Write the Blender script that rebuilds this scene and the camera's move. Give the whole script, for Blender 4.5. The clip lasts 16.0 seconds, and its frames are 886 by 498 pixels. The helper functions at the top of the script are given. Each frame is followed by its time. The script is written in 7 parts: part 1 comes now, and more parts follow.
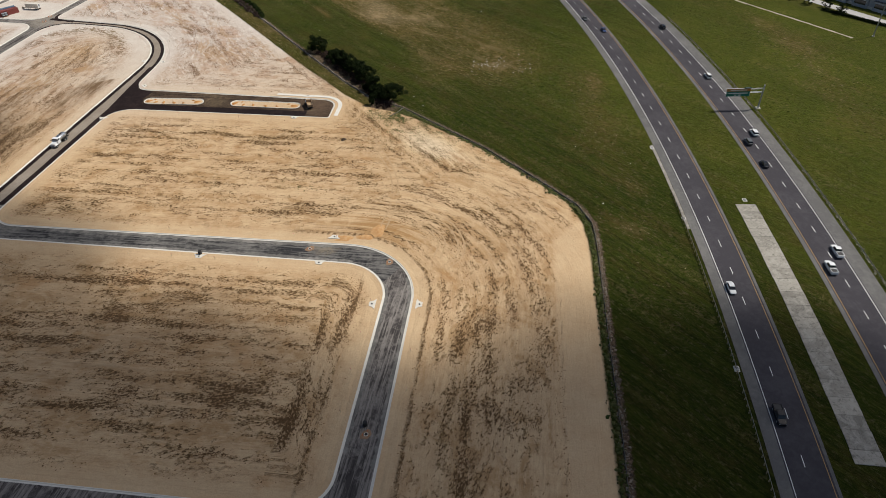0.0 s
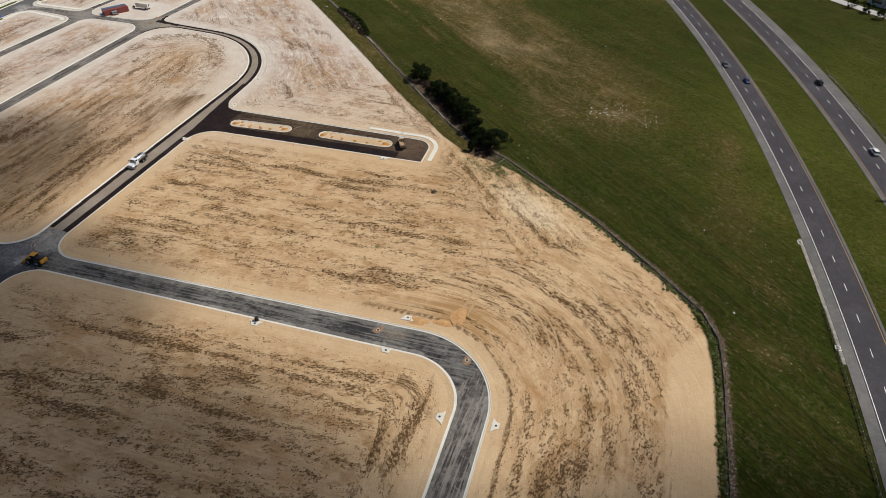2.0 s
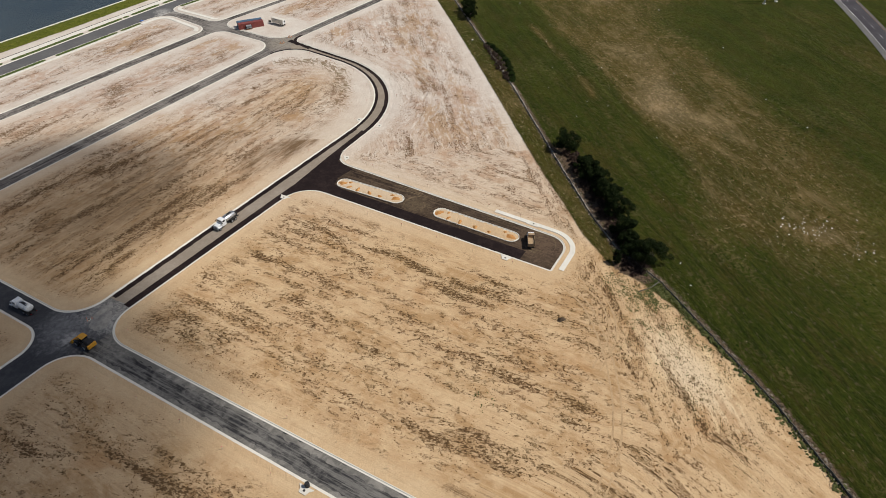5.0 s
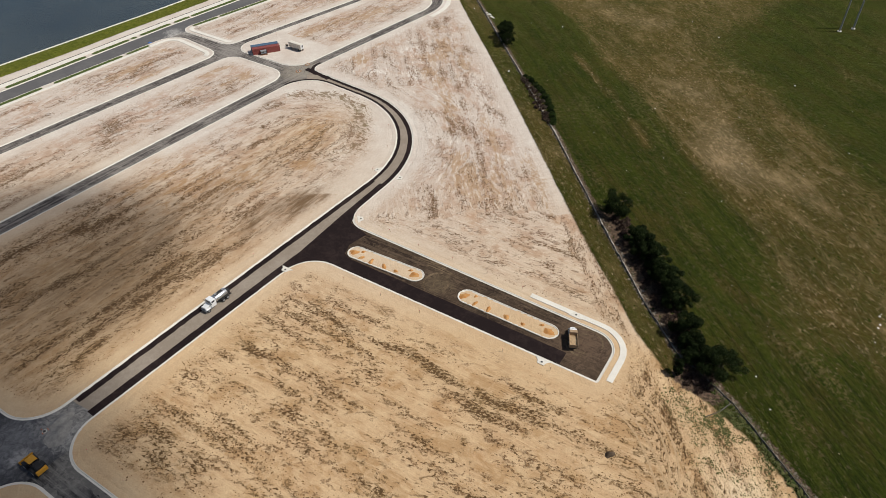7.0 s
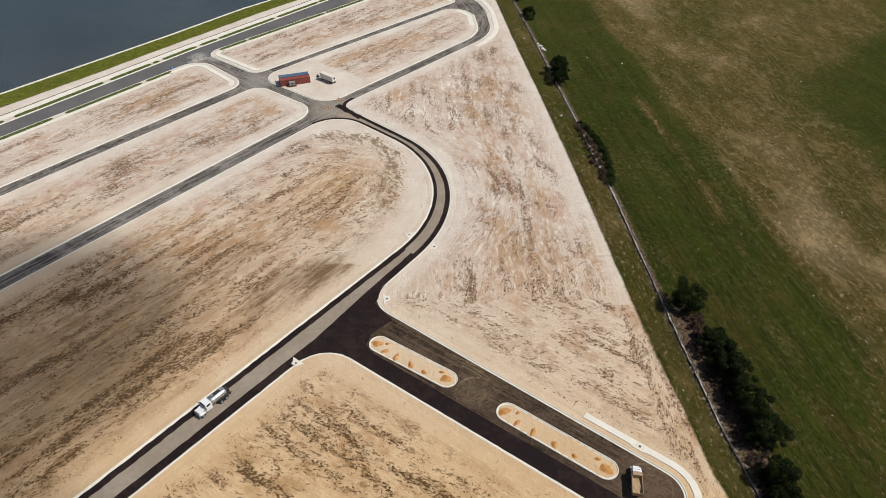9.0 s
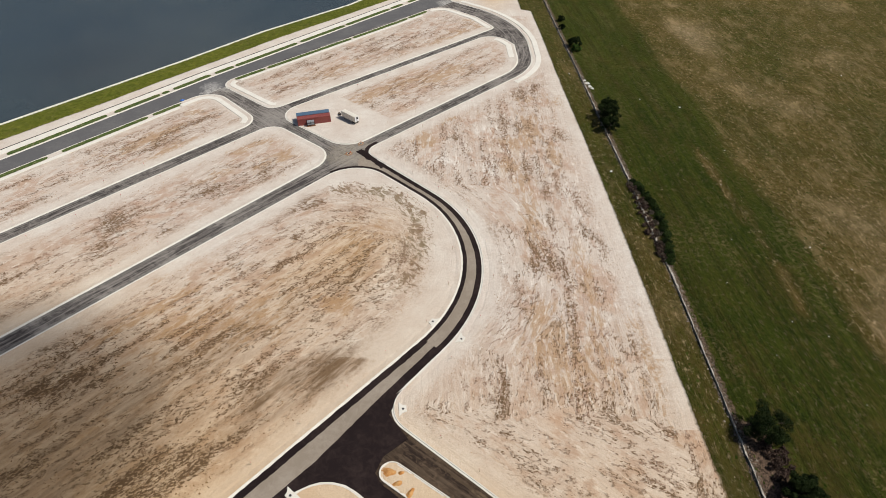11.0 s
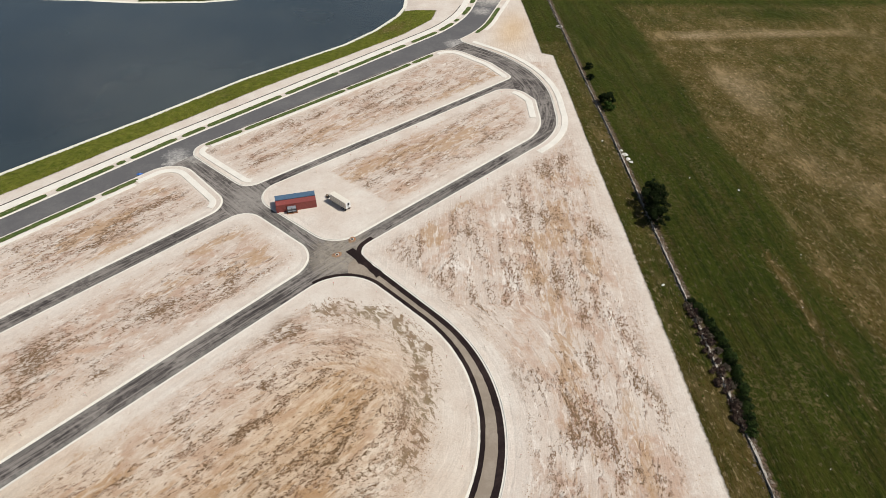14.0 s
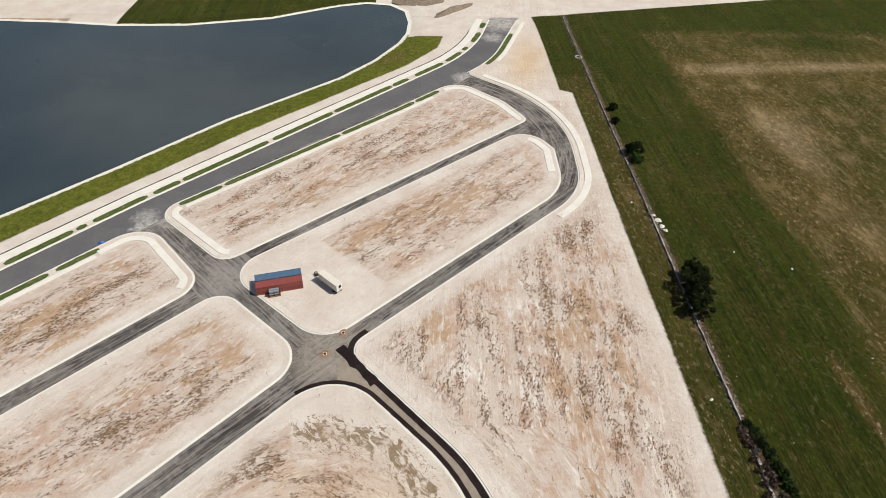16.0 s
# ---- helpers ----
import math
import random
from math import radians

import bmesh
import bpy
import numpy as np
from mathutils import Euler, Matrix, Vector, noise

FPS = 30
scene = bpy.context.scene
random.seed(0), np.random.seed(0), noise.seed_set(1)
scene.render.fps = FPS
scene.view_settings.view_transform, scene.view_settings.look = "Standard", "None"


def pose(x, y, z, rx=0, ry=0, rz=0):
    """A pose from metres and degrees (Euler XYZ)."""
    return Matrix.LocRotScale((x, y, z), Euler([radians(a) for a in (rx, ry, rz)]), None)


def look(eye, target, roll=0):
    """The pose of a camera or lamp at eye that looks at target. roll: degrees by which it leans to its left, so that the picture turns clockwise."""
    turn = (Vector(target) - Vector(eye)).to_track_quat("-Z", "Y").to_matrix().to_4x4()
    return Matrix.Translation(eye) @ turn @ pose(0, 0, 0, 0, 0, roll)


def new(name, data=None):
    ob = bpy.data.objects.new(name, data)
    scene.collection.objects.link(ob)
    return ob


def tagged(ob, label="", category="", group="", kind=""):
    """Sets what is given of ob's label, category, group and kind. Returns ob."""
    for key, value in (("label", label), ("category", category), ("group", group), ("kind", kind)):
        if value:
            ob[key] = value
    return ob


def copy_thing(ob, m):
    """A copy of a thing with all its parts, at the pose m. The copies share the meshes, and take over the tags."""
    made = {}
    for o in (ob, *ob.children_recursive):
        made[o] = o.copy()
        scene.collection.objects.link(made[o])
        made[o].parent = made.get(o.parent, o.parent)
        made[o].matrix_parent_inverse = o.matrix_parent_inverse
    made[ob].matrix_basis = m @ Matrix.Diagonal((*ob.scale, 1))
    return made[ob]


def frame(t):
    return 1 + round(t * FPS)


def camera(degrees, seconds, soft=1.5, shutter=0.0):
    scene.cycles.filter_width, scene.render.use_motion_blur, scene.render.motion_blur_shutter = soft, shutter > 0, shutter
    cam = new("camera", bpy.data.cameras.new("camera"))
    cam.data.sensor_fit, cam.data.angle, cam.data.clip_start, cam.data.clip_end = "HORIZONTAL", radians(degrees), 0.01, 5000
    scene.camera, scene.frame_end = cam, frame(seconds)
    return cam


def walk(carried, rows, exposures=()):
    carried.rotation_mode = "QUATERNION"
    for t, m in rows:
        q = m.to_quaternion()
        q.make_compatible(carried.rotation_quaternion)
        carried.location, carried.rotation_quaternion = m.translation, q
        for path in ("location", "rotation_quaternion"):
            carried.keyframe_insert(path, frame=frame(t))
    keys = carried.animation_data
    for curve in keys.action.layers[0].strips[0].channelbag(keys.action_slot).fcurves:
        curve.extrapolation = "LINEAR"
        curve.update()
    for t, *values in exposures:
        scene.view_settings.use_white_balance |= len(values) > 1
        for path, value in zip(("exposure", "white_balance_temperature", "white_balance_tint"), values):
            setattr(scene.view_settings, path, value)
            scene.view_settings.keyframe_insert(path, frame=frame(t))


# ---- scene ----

# ---------------------------------------------------------------- camera
cam = camera(67.03, 16.0, soft=0.45)


def aim(x, y, z, yaw, pitch, roll):
    """Eye, compass turn to the left of +y, tilt and roll in degrees."""
    a, b = radians(yaw), radians(pitch)
    way = Vector((-math.sin(a) * math.cos(b), math.cos(a) * math.cos(b), math.sin(b)))
    return look((x, y, z), Vector((x, y, z)) + 100 * way, roll)


PATH = [
    (0.0, -45.63, -291.34, 123.00, -33.321, -38.962, -0.512),
    (0.5, -40.59, -282.94, 122.76, -29.700, -38.942, -0.475),
    (1.0, -35.51, -274.75, 122.87, -28.048, -39.016, -0.303),
    (1.5, -31.06, -266.22, 122.84, -26.300, -38.995, -0.054),
    (2.0, -26.99, -257.79, 122.88, -23.667, -39.021, 0.073),
    (2.5, -23.39, -249.08, 122.88, -21.134, -39.054, 0.229),
    (3.0, -19.80, -240.23, 122.93, -18.221, -39.147, 0.279),
    (3.5, -16.84, -231.11, 123.10, -15.716, -39.329, 0.400),
    (4.0, -14.46, -222.17, 123.15, -13.532, -39.408, 0.511),
    (6.3, -1.48, -178.78, 120.93, -8.328, -39.369, -0.626),
    (6.5, -1.21, -174.73, 121.41, -8.305, -39.597, -0.497),
    (7.0, -0.49, -165.17, 121.76, -6.931, -39.784, -0.526),
    (7.5, 0.24, -156.14, 121.82, -5.663, -39.806, -0.531),
    (8.0, 1.19, -147.18, 121.27, -4.095, -39.667, -0.541),
    (8.5, 1.53, -138.10, 121.47, -3.406, -39.730, -0.439),
    (9.0, 1.88, -129.03, 121.40, -3.286, -39.750, -0.355),
    (11.5, 3.04, -83.84, 120.81, 0.110, -39.766, -0.294),
    (12.0, 2.75, -74.30, 120.94, 0.057, -39.882, -0.207),
    (12.5, 2.03, -64.90, 120.80, -0.118, -39.954, -0.066),
    (13.0, 1.40, -55.50, 120.36, -0.253, -39.945, 0.116),
    (13.5, 0.79, -46.64, 119.71, -0.283, -39.815, 0.159),
    (14.0, 1.00, -37.48, 120.03, -0.076, -39.941, 0.087),
    (14.5, 0.94, -27.98, 120.05, 0.028, -40.054, 0.086),
    (15.0, 0.62, -18.67, 119.97, 0.102, -40.087, 0.241),
    (15.5, 0.34, -9.76, 119.85, 0.203, -40.057, 0.207),
    (16.0, 0.00, -0.00, 121.00, 0.273, -40.496, 0.300),
]
EXPOSURES = [(0.0, 0.04), (1.5, -0.05), (3.0, -0.1), (5.0, -0.04), (8.0, 0.02), (11.0, 0.05), (16.0, 0.13)]
walk(cam, [(t, aim(*p)) for t, *p in PATH], EXPOSURES)

# ---------------------------------------------------------------- light
SUN = Vector((0.59, -0.114, 0.799)).normalized()      # towards the sun
world = bpy.data.worlds.new("sky")
scene.world = world
world.use_nodes = True
wt = world.node_tree
sky = wt.nodes.new("ShaderNodeTexSky")
sky.sky_type, sky.sun_disc = "NISHITA", False
sky.sun_elevation = math.asin(SUN.z)
sky.sun_rotation = math.atan2(SUN.x, SUN.y)
sky.altitude, sky.dust_density = 30, 2.0
wt.nodes["Background"].inputs[1].default_value = 0.062
wt.links.new(sky.outputs[0], wt.nodes["Background"].inputs[0])
lamp = bpy.data.lights.new("sun", "SUN")
lamp.energy, lamp.angle, lamp.color = 4.0, radians(0.53), (1.0, 0.955, 0.88)
sun = new("sun", lamp)
sun.matrix_world = look(SUN * 400, (0, 0, 0))


# ---------------------------------------------------------------- material tools
class Mat:
    """A node material: v() adds a node, its inputs by name or number."""

    def __init__(self, name, rough=0.85, metal=0.0, spec=0.3):
        self.m = bpy.data.materials.new(name)
        self.m.use_nodes = True
        self.t = self.m.node_tree
        self.b = self.t.nodes["Principled BSDF"]
        self.b.inputs["Roughness"].default_value = rough
        self.b.inputs["Metallic"].default_value = metal
        self.b.inputs["Specular IOR Level"].default_value = spec

    def put(self, socket, value):
        if isinstance(value, bpy.types.NodeSocket):
            self.t.links.new(value, socket)
        elif value is not None:
            socket.default_value = (*value, 1.0) if isinstance(value, tuple) and len(value) == 3 and socket.type == "RGBA" else value

    def v(self, kind, out=0, props=None, **ins):
        n = self.t.nodes.new("ShaderNode" + kind)
        for k, val in (props or {}).items():
            setattr(n, k, val)
        for k, val in ins.items():
            key = int(k[1:]) if k[0] == "i" and k[1:].isdigit() else k.replace("_", " ")
            self.put(n.inputs[key], val)
        return n.outputs[out]

    def pos(self):
        return self.v("NewGeometry", "Position")

    def attr(self, name, out="Fac"):
        return self.v("Attribute", out, {"attribute_name": name})

    def mul(self, vec, xyz):
        return self.v("VectorMath", 0, {"operation": "MULTIPLY"}, i0=vec, i1=xyz)

    def noise(self, vec, scale, detail=4.0, rough=0.55, out="Fac", warp=0.0):
        return self.v("TexNoise", out, {}, Vector=vec, Scale=scale, Detail=detail, Roughness=rough, Distortion=warp)

    def ramp(self, fac, lo, hi, a=0.0, b=1.0):
        return self.v("MapRange", 0, {"clamp": True}, i0=fac, i1=lo, i2=hi, i3=a, i4=b)

    def math(self, op, a, b=0.0):
        return self.v("Math", 0, {"operation": op}, i0=a, i1=b)

    def mix(self, fac, a, b, how="MIX"):
        n = self.t.nodes.new("ShaderNodeMix")
        n.data_type, n.blend_type = "RGBA", how
        self.put(n.inputs[0], fac)
        self.put(n.inputs[6], a)
        self.put(n.inputs[7], b)
        return n.outputs[2]

    def color(self, c):
        self.put(self.b.inputs["Base Color"], c)
        return self

    def bump(self, height, strength=0.5, dist=0.1):
        n = self.t.nodes.new("ShaderNodeBump")
        n.inputs["Strength"].default_value = strength
        n.inputs["Distance"].default_value = dist
        self.put(n.inputs["Height"], height)
        self.put(self.b.inputs["Normal"], n.outputs[0])
        return self


def plain(name, color, rough=0.6, metal=0.0, vary=0.12, scale=2.0, spec=0.4):
    """Paint, plastic or metal with faint dirt at two scales."""
    m = Mat(name, rough, metal, spec)
    p = m.v("TexCoord", "Object")
    n1, n2 = m.noise(p, scale, 4), m.noise(p, scale * 9, 3)
    f = m.math("MULTIPLY", m.ramp(n1, 0.35, 0.75), m.ramp(n2, 0.3, 0.7, 0.5, 1.0))
    m.color(m.mix(m.math("MULTIPLY", f, vary * 3), color, tuple(c * 0.55 + 0.03 for c in color)))
    m.put(m.b.inputs["Roughness"], m.ramp(n2, 0.2, 0.8, max(rough - 0.1, 0.05), min(rough + 0.12, 1.0)))
    return m.m


# ---------------------------------------------------------------- plan: kerb lines of the streets
# each line by two of its points; streets run about 48 and -40 degrees to x
LINES = {
    "blvd_s_w": ((-143.6, 89.5), (-97.5, 140.5)), "blvd_n_w": ((-148.2, 98.5), (-102.6, 150.2)),
    "blvd_s": ((-80.7, 162.3), (-18.8, 221.1)), "blvd_n": ((-90.2, 164.1), (-31.8, 225.6)),
    "blvd_n_e": ((-12.4, 243.0), (6.0, 265.0)), "blvd_n_far": ((13.0, 279.0), (20.2, 310.0)),
    "blvd_e_far": ((21.0, 270.0), (33.0, 308.0)), "blvd_e": ((9.5, 252.5), (17.0, 260.0)),
    "blvd_s_e": ((-18.8, 221.1), (-5.0, 235.0)),
    "link_w": ((-85.7, 150.9), (-66.6, 130.0)), "link_e": ((-78.3, 151.0), (-58.0, 133.0)),
    "cross_w": ((-47.4, 115.3), (-39.0, 107.9)), "cross_e": ((-40.4, 116.2), (-50.7, 125.0)),
    "h4_n": ((-129.3, 57.5), (-70.0, 120.0)), "h4_s": ((-126.9, 52.0), (-68.0, 113.5)),
    "h3_n": ((-110.8, 13.2), (-38.9, 94.4)), "h3_s": ((-108.3, 6.5), (-44.7, 77.6)),
    "h6_n": ((-46.5, 147.6), (28.5, 213.2)), "h6_s": ((-45.7, 143.0), (19.6, 200.0)),
    "h5_n": ((-12.7, 122.7), (18.4, 153.2)), "h5_s": ((-12.3, 115.7), (17.8, 145.1)),
    "bend_in": ((36.5, 180.0), (36.2, 195.0)), "bend_in2": ((29.4, 213.4), (21.1, 227.3)),
    "bend_in3": ((21.1, 227.3), (8.0, 239.5)),
    "bend_out": ((43.0, 175.0), (43.0, 194.0)), "bend_out2": ((19.7, 241.1), (11.1, 248.3)),
    "h1_out": ((-15.3, 96.9), (-4.8, 85.9)), "h1_in": ((-11.4, 86.0), (-1.4, 75.9)),
    "h1_e": ((2.8, 13.4), (-2.8, 6.4)), "h1_w": ((-7.5, 11.8), (-65.8, -54.0)), "h1_r": ((-29.6, -26.6), (-55.8, -55.6)),
    "court_n": ((10.1, -21.0), (43.6, -50.2)), "court_s": ((-3.5, -31.6), (29.8, -59.0)), "court_end": ((53.5, -63.3), (46.8, -71.4)),
    "h2_n": ((-40.0, -101.0), (13.0, -144.5)), "h2_s": ((-42.2, -108.7), (3.1, -147.0)),
    "h2_e": ((10.0, -188.6), (-18.2, -222.2)), "h2_w": ((11.3, -174.7), (-12.4, -202.5)),
    "low_n": ((-79.5, -175.8), (-51.6, -199.4)),
    "arm_n": ((-102.0, -49.9), (-93.2, -57.2)), "arm_s": ((-99.4, -61.6), (-90.8, -68.8)),
    "sw_w": ((-94.4, -84.5), (-104.4, -95.8)), "sw_e": ((-91.6, -94.0), (-101.6, -105.3)),
    "far_e": ((300.0, 0.0), (300.0, 10.0)), "far_n": ((0.0, 309.0), (10.0, 309.0)), "far_s": ((0.0, -310.0), (10.0, -310.0)),
    "far_w": ((-175.0, 0.0), (-175.0, 10.0)), "low_w": ((-130.0, -250.0), (-120.0, -250.0)),
    "low_s": ((-84.5, -181.8), (-56.6, -205.4)),
}
# blocks between the streets: lines in order, each with the radius of the corner to the next
BLOCKS = {
    "east": ["blvd_e_far", 60, "blvd_e", 3, "bend_out2", 60, "bend_out", 30, "h5_s", 5, "h1_out", 50, "h1_e", 7, "court_n", 6,
             "court_end", 0.6, "court_s", 9, "h1_r", 9, "h2_n", 22, "h2_e", 0, "far_s", 0, "far_e", 0, "far_n", 0],
    "middle": ["h3_s", 12, "h1_in", 45, "h1_w", 9, "arm_n", 6],
    "south": ["h2_s", 14, "h2_w", 8, "low_n", 8, "sw_e", 8],
    "low": ["low_s", 8, "h2_w", 0, "far_s", 0, "sw_e", 8],
    "west": ["arm_s", 7, "sw_w", 0, "far_w", 0],
    "strip_a": ["h4_s", 6, "cross_w", 9, "h3_n", 0, "far_w", 0],
    "strip_b": ["blvd_s_w", 9, "link_w", 7, "h4_n", 0, "far_w", 0],
    "loop_a": ["blvd_s", 0, "blvd_s_e", 9, "bend_in3", 14, "bend_in2", 3, "h6_n", 5, "link_e", 6],
    "loop_b": ["h6_s", 8, "bend_in_top", 0, "bend_in", 22, "h5_n", 9, "cross_e", 8],
    "lakeside": ["blvd_n_w", 0, "blvd_n", 80, "blvd_n_far", 0, "far_n", 0, "far_w", 0],
}
LINES["bend_in_top"] = ((30.6, 203.7), (36.4, 194.0))


def meet(a, b):
    (x1, y1), (x2, y2) = LINES[a]
    (x3, y3), (x4, y4) = LINES[b]
    d = (x1 - x2) * (y3 - y4) - (y1 - y2) * (x3 - x4)
    p, q = x1 * y2 - y1 * x2, x3 * y4 - y3 * x4
    return Vector(((p * (x3 - x4) - (x1 - x2) * q) / d, (p * (y3 - y4) - (y1 - y2) * q) / d))


def fillet(a, c, b, r, step=1.2):
    """The corner c between a and b, rounded with radius r."""
    u, v = (a - c).normalized(), (b - c).normalized()
    half = math.acos(max(-1, min(1, u.dot(v)))) / 2
    if r <= 0 or half > 1.55:
        return [c]
    t = min(r / math.tan(half), 0.98 * (a - c).length, 0.98 * (b - c).length)
    r = t * math.tan(half)
    mid = c + (u + v).normalized() * (r / math.sin(half))
    s, e = c + u * t - mid, c + v * t - mid
    turn = math.atan2(s.x * e.y - s.y * e.x, s.dot(e))
    n = max(3, int(abs(turn) * r / step))
    return [mid + Vector((s.x * math.cos(k) - s.y * math.sin(k), s.x * math.sin(k) + s.y * math.cos(k)))
            for k in (turn * i / n for i in range(n + 1))]


def outline(block):
    names, radii = block[0::2], block[1::2]
    n = len(names)
    corners = [meet(names[i], names[(i + 1) % n]) for i in range(n)]
    return [p for i in range(n) for p in fillet(corners[i - 1], corners[i], corners[(i + 1) % n], radii[i])]


AREA = {k: outline(b) for k, b in BLOCKS.items()}


def capsule(x1, y1, x2, y2, r, n=10):
    """A long island with round ends."""
    d = Vector((x2 - x1, y2 - y1)).normalized()
    side = Vector((-d.y, d.x))
    return ([Vector((x2, y2)) + r * (d * math.sin(k) - side * math.cos(k)) for k in (math.pi * i / n for i in range(n + 1))]
            + [Vector((x1, y1)) - r * (d * math.sin(k) - side * math.cos(k)) for k in (math.pi * i / n for i in range(n + 1))])


ISLANDS = [capsule(-7.3, -18.3, 8.2, -30.0, 2.35), capsule(21.0, -40.2, 39.0, -55.2, 2.35)]

# ---------------------------------------------------------------- mesh tools
def inside(poly, pts):
    """Which of the points (n, 2) lie in the polygon."""
    poly, hit = np.array([(p[0], p[1]) for p in poly]), np.zeros(len(pts), bool)
    x, y = pts[:, 0], pts[:, 1]
    for (x1, y1), (x2, y2) in zip(poly, np.roll(poly, -1, 0)):
        if y1 != y2:
            hit ^= ((y1 > y) != (y2 > y)) & (x < (x2 - x1) * (y - y1) / (y2 - y1) + x1)
    return hit


def away(chains, pts, cap=80.0):
    """Distance of points (n, 2) from the nearest of several polylines."""
    best = np.full(len(pts), float(cap))
    for chain in chains:
        c = np.array([(p[0], p[1]) for p in chain])
        for a, b in zip(c[:-1], c[1:]):
            near = np.flatnonzero((np.abs(pts[:, 0] - (a[0] + b[0]) / 2) < cap + abs(a[0] - b[0]) / 2) & (np.abs(pts[:, 1] - (a[1] + b[1]) / 2) < cap + abs(a[1] - b[1]) / 2))
            q, d = pts[near] - a, b - a
            t = np.clip(q @ d / max(d @ d, 1e-9), 0, 1)
            best[near] = np.minimum(best[near], np.hypot(*(q - t[:, None] * d).T))
    return best


def mesh_of(name, verts, faces, material, attrs=None, smooth=False):
    me = bpy.data.meshes.new(name)
    me.from_pydata([tuple(v) for v in verts], [], [tuple(f) for f in faces])
    if material:
        me.materials.append(material)
    for key, values in (attrs or {}).items():
        values = np.asarray(values, np.float32)
        kind = "FLOAT_VECTOR" if values.ndim > 1 else "FLOAT"
        me.attributes.new(key, kind, "POINT").data.foreach_set("vector" if values.ndim > 1 else "value", values.ravel())
    if smooth:
        me.polygons.foreach_set("use_smooth", [True] * len(me.polygons))
    return me


def normals(chain, closed=False):
    """Unit normals to the left of a polyline, mitred."""
    c = [Vector((p[0], p[1])) for p in chain]
    n, out = len(c), []
    for i in range(n):
        a = c[i - 1] if i or closed else c[i]
        b = c[(i + 1) % n] if i < n - 1 or closed else c[i]
        u, v = (c[i] - a), (b - c[i])
        u = u.normalized() if u.length > 1e-6 else v.normalized()
        v = v.normalized() if v.length > 1e-6 else u
        w = Vector((-(u.y + v.y), u.x + v.x)).normalized()
        k = max(0.5, w.dot(Vector((-u.y, u.x))))
        out.append(w / k)
    return c, out


def sweep(name, chain, profile, material, closed=False, smooth=False):
    """Sweeps a profile of (offset to the left, height) along a polyline."""
    c, ns = normals(chain, closed)
    m, n = len(profile), len(c)
    verts = [(p.x + w.x * o, p.y + w.y * o, h) for p, w in zip(c, ns) for o, h in profile]
    faces = []
    for i in range(n if closed else n - 1):
        j = (i + 1) % n
        faces += [(i * m + k, j * m + k, j * m + k + 1, i * m + k + 1) for k in range(m - 1)]
    return mesh_of(name, verts, faces, material, smooth=smooth)


def ribbon(name, chain, left, right, z, material, thick=0.0, wobble=0.0, seed=1):
    """A flat strip between two offsets of a polyline, with a real edge where thick."""
    rng = random.Random(seed)
    c, ns = normals(chain)
    verts, faces = [], []
    for p, w in zip(c, ns):
        a, b = left + rng.uniform(-wobble, wobble), right + rng.uniform(-wobble, wobble)
        if thick:
            verts += [(p.x + w.x * a, p.y + w.y * a, z - thick)]
        verts += [(p.x + w.x * a, p.y + w.y * a, z), (p.x + w.x * b, p.y + w.y * b, z)]
        if thick:
            verts += [(p.x + w.x * b, p.y + w.y * b, z - thick)]
    m = 4 if thick else 2
    for i in range(len(c) - 1):
        faces += [(i * m + k + 1, i * m + k, (i + 1) * m + k, (i + 1) * m + k + 1) for k in range(m - 1)]
    return mesh_of(name, verts, faces, material)


def dense(chain, step=2.0, closed=False):
    c = [Vector((p[0], p[1])) for p in chain]
    if closed:
        c.append(c[0])
    out = []
    for a, b in zip(c[:-1], c[1:]):
        k = max(1, int((b - a).length / step))
        out += [a.lerp(b, i / k) for i in range(k)]
    return out + [c[-1]]


def span(poly, start, end):
    """The run of a closed outline, in its own order, from the point nearest start to that nearest end."""
    d = dense(poly, 1.0, True)[:-1]
    i, j = (min(range(len(d)), key=lambda k: (d[k] - Vector(q)).length) for q in (start, end))
    return d[i:j + 1] if i <= j else d[i:] + d[:j + 1]


def on_edge(p):
    return p.x > 250 or p.x < -174 or p.y > 306 or p.y < -240


KERBS = []
for key, poly in AREA.items():
    run = []
    for p in dense(poly, 3.0, True):
        if on_edge(p):
            if len(run) > 1:
                KERBS.append((key, run))
            run = []
        else:
            run.append(p)
    if len(run) > 1:
        KERBS.append((key, run))

# ---------------------------------------------------------------- edges of the site
FENCE = [(54, 312), (54.6, 290), (56, 262), (57.3, 228), (58.9, 192.4), (60.6, 158), (61.8, 124), (63.6, 80), (65, 35), (65.3, -18), (65.9, -48),
         (67.5, -66), (74, -82), (78, -103), (82, -124), (84.4, -150), (85.3, -170), (82.5, -179.5), (76, -188.5), (63, -204.4), (50, -220.2), (32, -242.6), (10, -268.5), (-25, -311)]
DIRT_EDGE = [(39, 312), (40.5, 300), (42, 273), (43.6, 237), (48.2, 234.5), (50, 196), (51.8, 148), (53.6, 114), (55.4, 69), (56.8, 24), (57.4, -2), (58.2, -24),
             (59.4, -41), (60.2, -58), (63, -72), (68, -80), (73, -90), (77, -106), (80.6, -128), (82.6, -152), (83.2, -166), (79.5, -177), (74, -186), (61, -202), (48, -218), (30, -240.5), (8, -267), (-28, -311)]
SITE = DIRT_EDGE + [(-400, -311), (-400, 360), (39, 360)]
